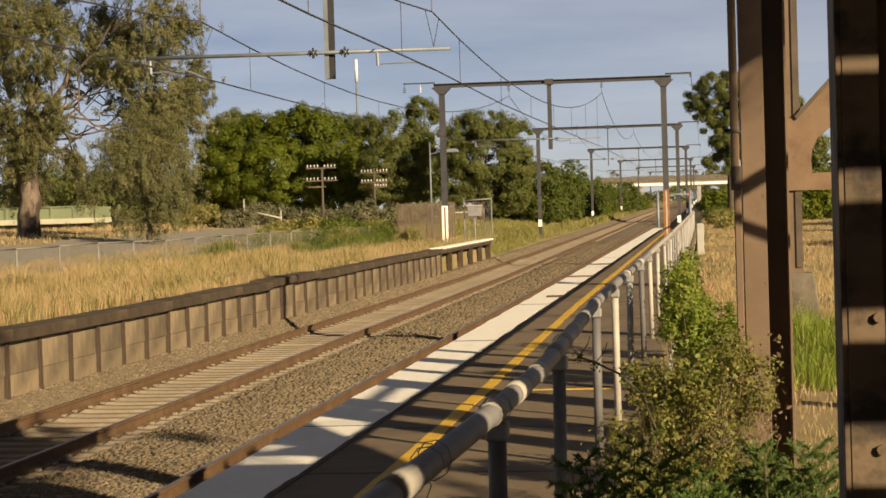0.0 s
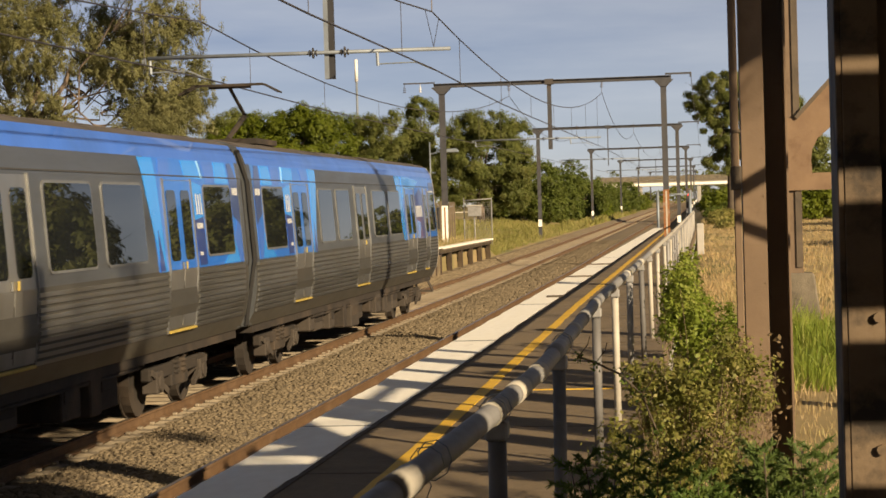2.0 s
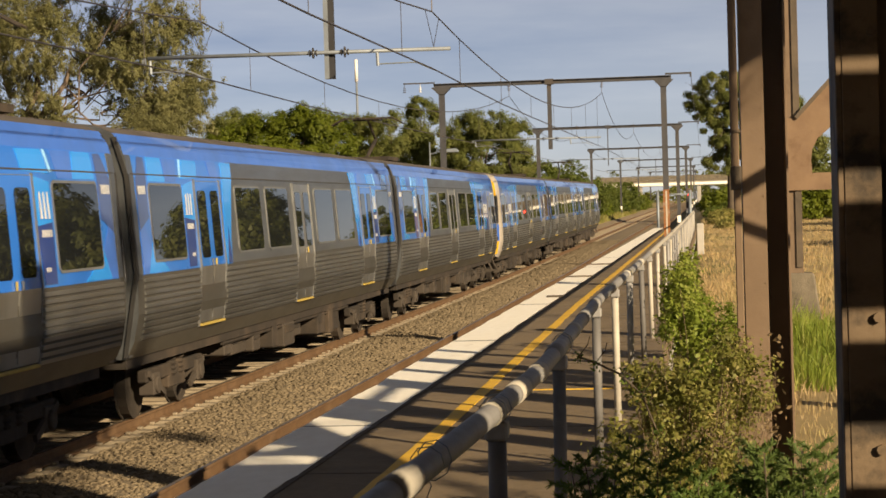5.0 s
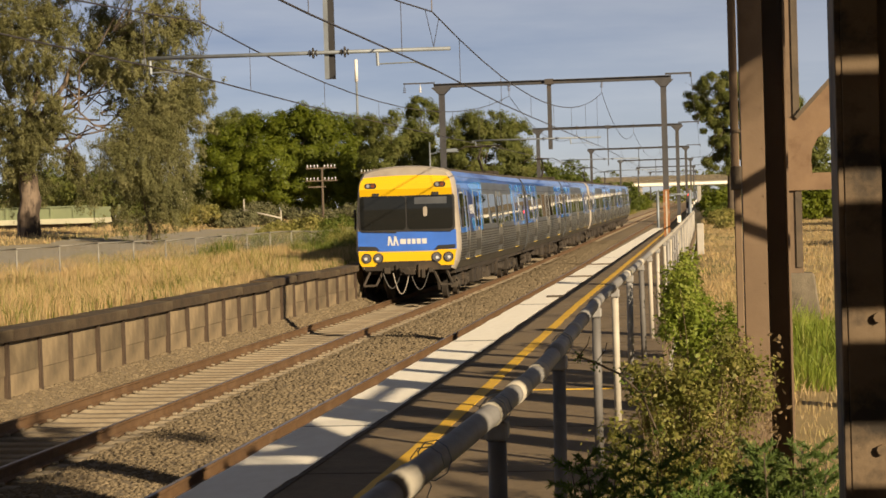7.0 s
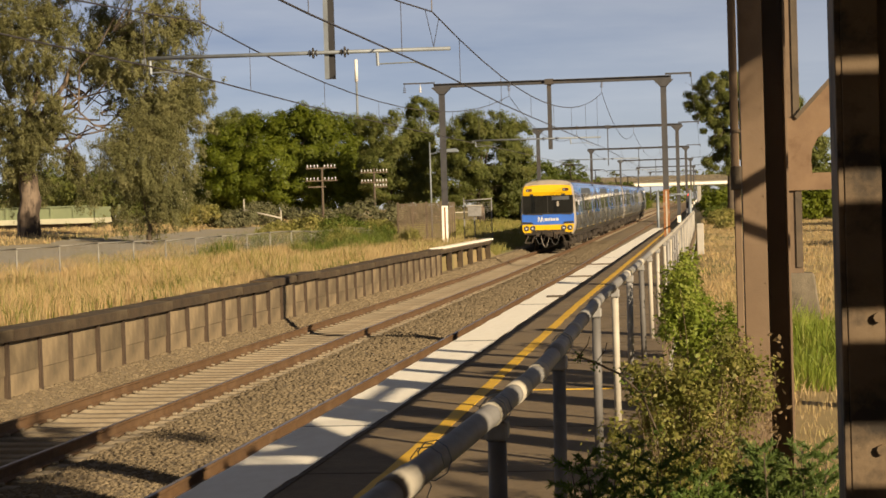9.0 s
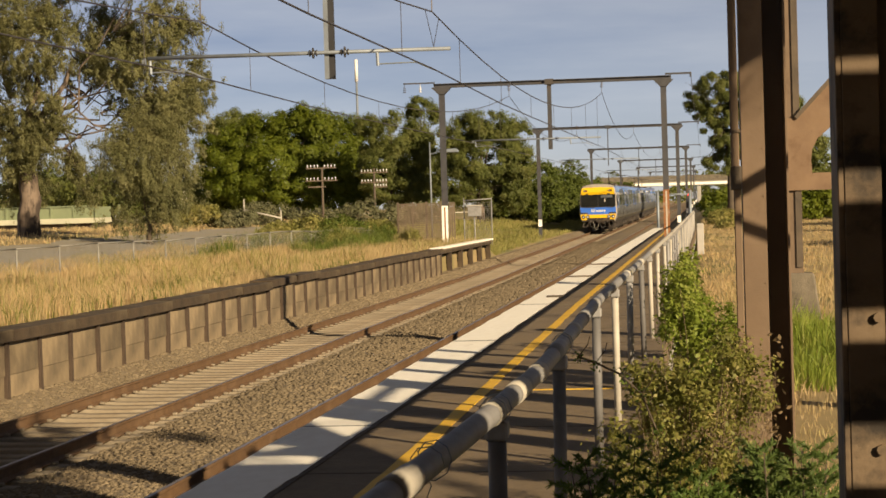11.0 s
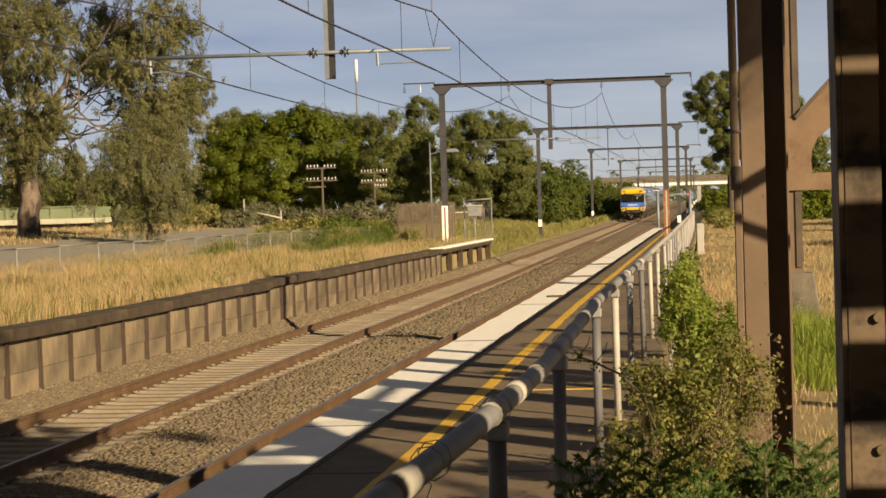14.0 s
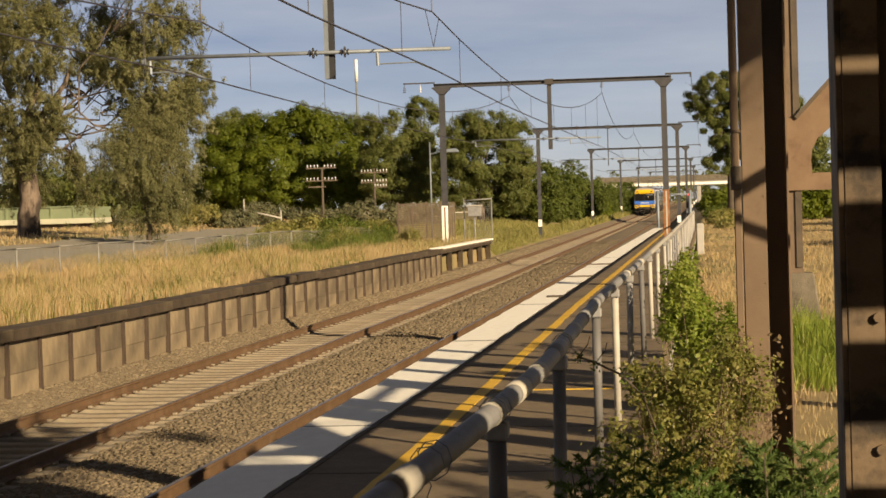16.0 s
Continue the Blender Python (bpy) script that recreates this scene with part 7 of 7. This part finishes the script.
# ---- unseen boards, roof and posts added on the sunny side to cast shade ----
def make_shade_casters():
    # out-of-view wall; its gaps let sun onto the railing and near column
    w = thing("shelter_wall", None, None, "unseen brown boarded wall with gaps, added to shade the platform", "wall", "", "structure")
    x = 7.0
    edges = [5.42, 5.0, 4.58, 4.10, 3.93, 3.68, 3.44, 3.16, 2.93, 2.70, 2.53, 2.3] + [1.88 - 0.42 * i for i in range(11)]
    for y, yn in zip(edges, edges[1:]):
        gaps = []
        if 1.2 < y < 2.6:
            gaps = [(3.208, 5.21)]
        if 3.0 < y < 5.2:
            gaps = [(2.839, 3.261)]
        if y in (4.10, 3.44, 2.70):
            gaps = gaps[:1] + [(3.683, 4.105)] if y > 3 else [(3.683, 5.21)]
        z = 0.3
        for a, b in gaps + [(5.21, 5.21)]:
            if a > z:
                g = Geo()
                g.box(x - 0.03, x + 0.03, yn, y, z, a)
                part("board", g, M_BROWN, w)
            z = b
    # added panel, outlined backwards from the shadow edges on the platform
    aw = thing("awning_panel", None, None, "unseen brown panel with a slot, cut to shape platform shadows", "awning", "", "structure")
    for poly in ([(5.0, 3.419), (8.05, 3.419), (8.55, 3.651), (7.72, 3.757), (7.62, 3.778), (6.98, 4.126), (5.0, 4.126)], [(8.55, 3.651), (9.12, 3.936), (8.2, 4.01), (7.50, 4.126), (7.40, 4.126), (7.86, 3.862), (7.72, 3.757)],
                 [(9.12, 3.936), (9.52, 4.126), (8.02, 4.126), (8.2, 4.01)], [(5.0, 4.126), (9.52, 4.126), (9.6, 4.168), (9.6, 4.369), (5.0, 4.369)]):
        part("panel", Geo().prism(poly, "x", x - 0.02, x + 0.02), M_BROWN, aw)
    # added boards that shade the near left of the tracks
    fa = thing("canopy_fascia", None, None, "unseen brown boards on the sunny side, added to shade the tracks", "canopy", "", "structure")
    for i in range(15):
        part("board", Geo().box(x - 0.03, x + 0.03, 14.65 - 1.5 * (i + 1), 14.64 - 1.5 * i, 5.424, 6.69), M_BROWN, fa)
    # added roof and back wall, only there to darken the ambient light
    rf = thing("shelter_roof", None, None, "unseen brown boarded roof added to cut sky light on the platform", "roof", "", "structure")
    for i in range(10):
        g = Geo()
        g.box(2.0 + 0.49 * i, 2.485 + 0.49 * i, -8, 5.4, 4.30, 4.36)
        part("board", g, M_BROWN, rf)
    bk = thing("wall_behind", None, None, "unseen plain brown wall added behind the camera", "wall", "", "structure")
    g = Geo()
    g.box(2.0, 6.9, -8.1, -8.0, 0.3, 4.3)
    part("panel", g, M_BROWN, bk)
    # added slats whose slots throw sun patches on the near column
    lv = thing("louvre_screen", None, None, "unseen brown slats added to dapple the near column with sun", "screen", "", "structure")
    z = 2.2
    for a, b in ((2.74, 2.88), (3.02, 3.10), (3.29, 3.37), (3.54, 3.585), (4.4, 4.4)):
        g = Geo()
        g.box(5.45, 6.45, 2.88, 2.92, z, a)
        part("slat", g, M_BROWN, lv)
        z = b
    for xa, xb in ((5.45, 5.86), (5.985, 6.45)):
        g = Geo()
        g.box(xa, xb, 2.93, 2.96, 2.2, 4.4)
        part("stile", g, M_BROWN, lv)
    # added posts and rails, set where the platform's shadow bars need them
    s = thing("stair_frame", None, None, "unseen brown posts and rails placed to cast shadow bars on the platform", "stair")
    x = 7.0
    for ya, yb, top in ((9.85, 10.27, 3.82), (12.66, 13.25, 5.413), (14.25, 14.42, 4.21), (15.42, 15.85, 4.21), (16.9, 17.05, 4.158), (21.2, 21.6, 3.63)):
        g = Geo()
        g.box(x - 0.05, x + 0.05, ya, yb, 0.3, top)
        part("post", g, M_BROWN, s)
    part("head_plate", Geo().box(x - 0.05, x + 0.05, 9.97, 10.60, 3.82, 5.413), M_BROWN, s)
    for (ya, za), (yb, zb), h in (((10.66, 3.82), (11.47, 3.09), 0.05), ((10.60, 3.975), (12.66, 4.005), 0.07), ((10.19, 3.313), (10.36, 2.786), 0.06)):
        part("rail", Geo().bar((x, ya, za), (x, yb, zb), 0.06, h), M_BROWN, s)
    # added panel with its bracket, shading the top of the steel column
    g = Geo()
    g.prism([(8.62, 5.614), (9.02, 5.825), (9.02, 6.532), (8.62, 6.532)], "y", 8.95, 9.05)
    part("landing_panel", g, M_BROWN, s)
    g = Geo()
    g.box(7.05, 9.0, 8.96, 9.04, 6.532, 6.616)
    part("bracket", g, M_BROWN, s)


make_shade_casters()


# ---- plants beside the railing ----
def feather(rng, root, tip, reach, needles):
    """One feathery frond: side twigs along an axis, set with fine needles. Returns leaf corners."""
    root, tip = np.array(root, float), np.array(tip, float)
    ax = tip - root
    out = []
    for i in range(9):
        k = 0.35 + 0.65 * i / 8
        for s in (-1, 1):
            side = np.array((s * 0.8, rng.normal(0, 0.6), 0.25 + rng.normal(0, 0.2)))
            d = side / np.linalg.norm(side) + 0.5 * ax / np.linalg.norm(ax)
            ln = reach * (1.25 - 0.85 * k) * rng.uniform(0.7, 1.2)
            q = root + ax * k
            m = needles
            f = rng.random(m)[:, None]
            p = q + d * ln * f + np.array((0, 0, -0.18 * ln)) * f * f
            u = d * 0.7 + rng.normal(0, 0.55, (m, 3))
            u /= np.linalg.norm(u, axis=1)[:, None]
            w = np.cross(u, np.array((0.5, -0.6, 0.6)) + rng.normal(0, 0.3, (m, 3)))
            w /= np.linalg.norm(w, axis=1)[:, None]
            z = rng.uniform(0.014, 0.03, (m, 1))
            out.append(np.stack([p, p + u * z * 0.5 - w * 0.0028, p + u * z, p + u * z * 0.5 + w * 0.0028], 1).reshape(-1, 3))
    return np.concatenate(out)


def plant_foreground():
    shrub((4.52, 11.2, 0.42), [(-0.06, 0, 1.31, 0.26, 0.34, 0.17), (0.2, 0, 1.43, 0.17, 0.22, 0.17), (-0.13, 0, 1.1, 0.22, 0.28, 0.19), (0.15, 0, 1.13, 0.25, 0.32, 0.2), (0.35, 0, 1.24, 0.11, 0.24, 0.19), (-0.08, 0, 0.85, 0.28, 0.36, 0.14), (0.23, 0, 0.85, 0.25, 0.32, 0.14), (-0.26, 0, 1.29, 0.08, 0.2, 0.15), (0.1, 0, 0.5, 0.4, 0.4, 0.3)],
          330, 52, (0.048, 0.048, 0.048), 0.027, L_BUSH, "straggly bush with small yellow-green leaves behind the railing", 71, 110, "bush", "bush", 0.005, 0.2, 0.6)
    shrub((4.62, 11.6, 0.42), [(0.20, 0, 1.1, 0.12, 0.3, 0.36), (0.33, 0, 1.0, 0.1, 0.3, 0.4), (0.36, -0.2, 1.36, 0.04, 0.2, 0.2)], 26, 12, (0.05, 0.05, 0.06), 0.034, L_DEAD, "dry brown twiggy weed before the column", 77, 22, "weed", "bush", 0.004, 0.2)
    shrub((4.52, 17.6, 0.4), [(-0.09, 0, 1.34, 0.19, 0.35, 0.27), (0.09, 0, 1.14, 0.24, 0.32, 0.19), (-0.14, 0, 1.63, 0.11, 0.24, 0.19), (0.24, 0, 1.26, 0.12, 0.28, 0.22), (-0.24, 0, 1.35, 0.05, 0.28, 0.22), (0, 0, 0.8, 0.25, 0.4, 0.4)],
          250, 40, (0.058, 0.058, 0.06), 0.042, L_LIME, "bright green weedy bush beside the railing", 73, 26, "bush", "bush", 0.006, 0.3, 0.5)
    shrub((4.42, 21.0, 0.4), [(0, 0, 1.2, 0.14, 0.5, 0.5), (0.05, 0, 0.5, 0.2, 0.5, 0.4), (-0.02, 0.4, 1.62, 0.09, 0.4, 0.28), (0.16, 0, 1.0, 0.14, 0.5, 0.4)], 110, 44, (0.07, 0.07, 0.08), 0.05, L_LIME, "upright bright green bush against the railing", 72, 14, "bush", "bush", 0.008)
    shrub((4.26, 10.0, 0.5), [(0, 0, 0.75, 0.12, 0.9, 0.42), (0.1, 0.5, 0.4, 0.16, 1.2, 0.4), (-0.1, 0.2, 0.95, 0.1, 0.4, 0.25)], 70, 36, (0.05, 0.05, 0.055), 0.03, L_BUSH, "straggly weeds growing against the railing posts", 75, 18, "bush", "bush", 0.005)
    shrub((4.27, 14.5, 0.5), [(0, 0, 0.55, 0.12, 1.6, 0.36), (0.1, 0.5, 0.3, 0.16, 1.6, 0.35)], 90, 46, (0.05, 0.05, 0.055), 0.032, L_BUSH, "straggly weeds along the platform edge", 76, 18, "bush", "bush", 0.005)
    # feathery dark fronds close by
    rng = np.random.default_rng(74)
    for (bx, by, bz), half, tall, count, leaf, lab in (((4.40, 6.3, 0.55), 0.25, (1.16, 1.46), 22, L_FROND, "dark green feathery shrub in shade by the railing"),
                                                       ((4.88, 6.4, 0.55), 0.15, (1.10, 1.48), 28, L_FERN, "mid green feathery shrub beside the column")):
        t = thing("feathery_shrub", None, None, lab, "shrub", at=Matrix.Translation((bx, by, bz)))
        g = Geo()
        cs = []
        for i in range(count):
            side = rng.uniform(-1, 1)
            e = np.array((half * side, rng.normal(0, 0.16), rng.uniform(*tall) - 0.10 * abs(side)))
            root = np.array((0.45 * e[0], 0.5 * e[1], 0.55 * e[2]))
            limb(g, (0.2 * e[0], 0, -0.1), root, 0.008, 0.005, 0.01, rng, 3)
            limb(g, root, e, 0.005, 0.0015, 0.012, rng, 4)
            cs.append(feather(rng, root, e, 0.15, 62))
        part("stem", g, M_BARK_DARK, t)
        v = np.concatenate(cs)
        part("foliage", fast_mesh("foliage", v, np.arange(len(v)).reshape(-1, 4), leaf), None, t)
    # twig reaching past the posts
    t = thing("bare_branch", None, None, "thin dark leafy branch reaching over the railing", "branch")
    g = Geo()
    pts = [(4.35, 10.6, 1.55), (4.28, 10.5, 1.75), (4.18, 10.4, 1.86), (4.06, 10.3, 1.93), (3.98, 10.2, 1.97)]
    g.path(pts, 0.006, 5)
    for i, p in enumerate(pts[1:]):
        g.path([p, (p[0] + 0.05, p[1], p[2] + 0.06), (p[0] + 0.06, p[1], p[2] + 0.10)], 0.003, 4)
    part("twig", g, M_BARK_DARK, t)
    v, f = leaf_cloud(np.random.default_rng(5), np.array(pts), 30, (0.035, 0.035, 0.035), 0.022)
    part("foliage", fast_mesh("foliage", v, f, L_FROND), None, t)


plant_foreground()


def motions():
    for i, car in enumerate(CARS):
        turn = FLIP if i in (2, 5) else Matrix.Identity(4)
        walk(car, [(t, car_pose(train_at(t) - CAR_BACK[i]) @ turn) for t in TRAIN_TIMES])


motions()
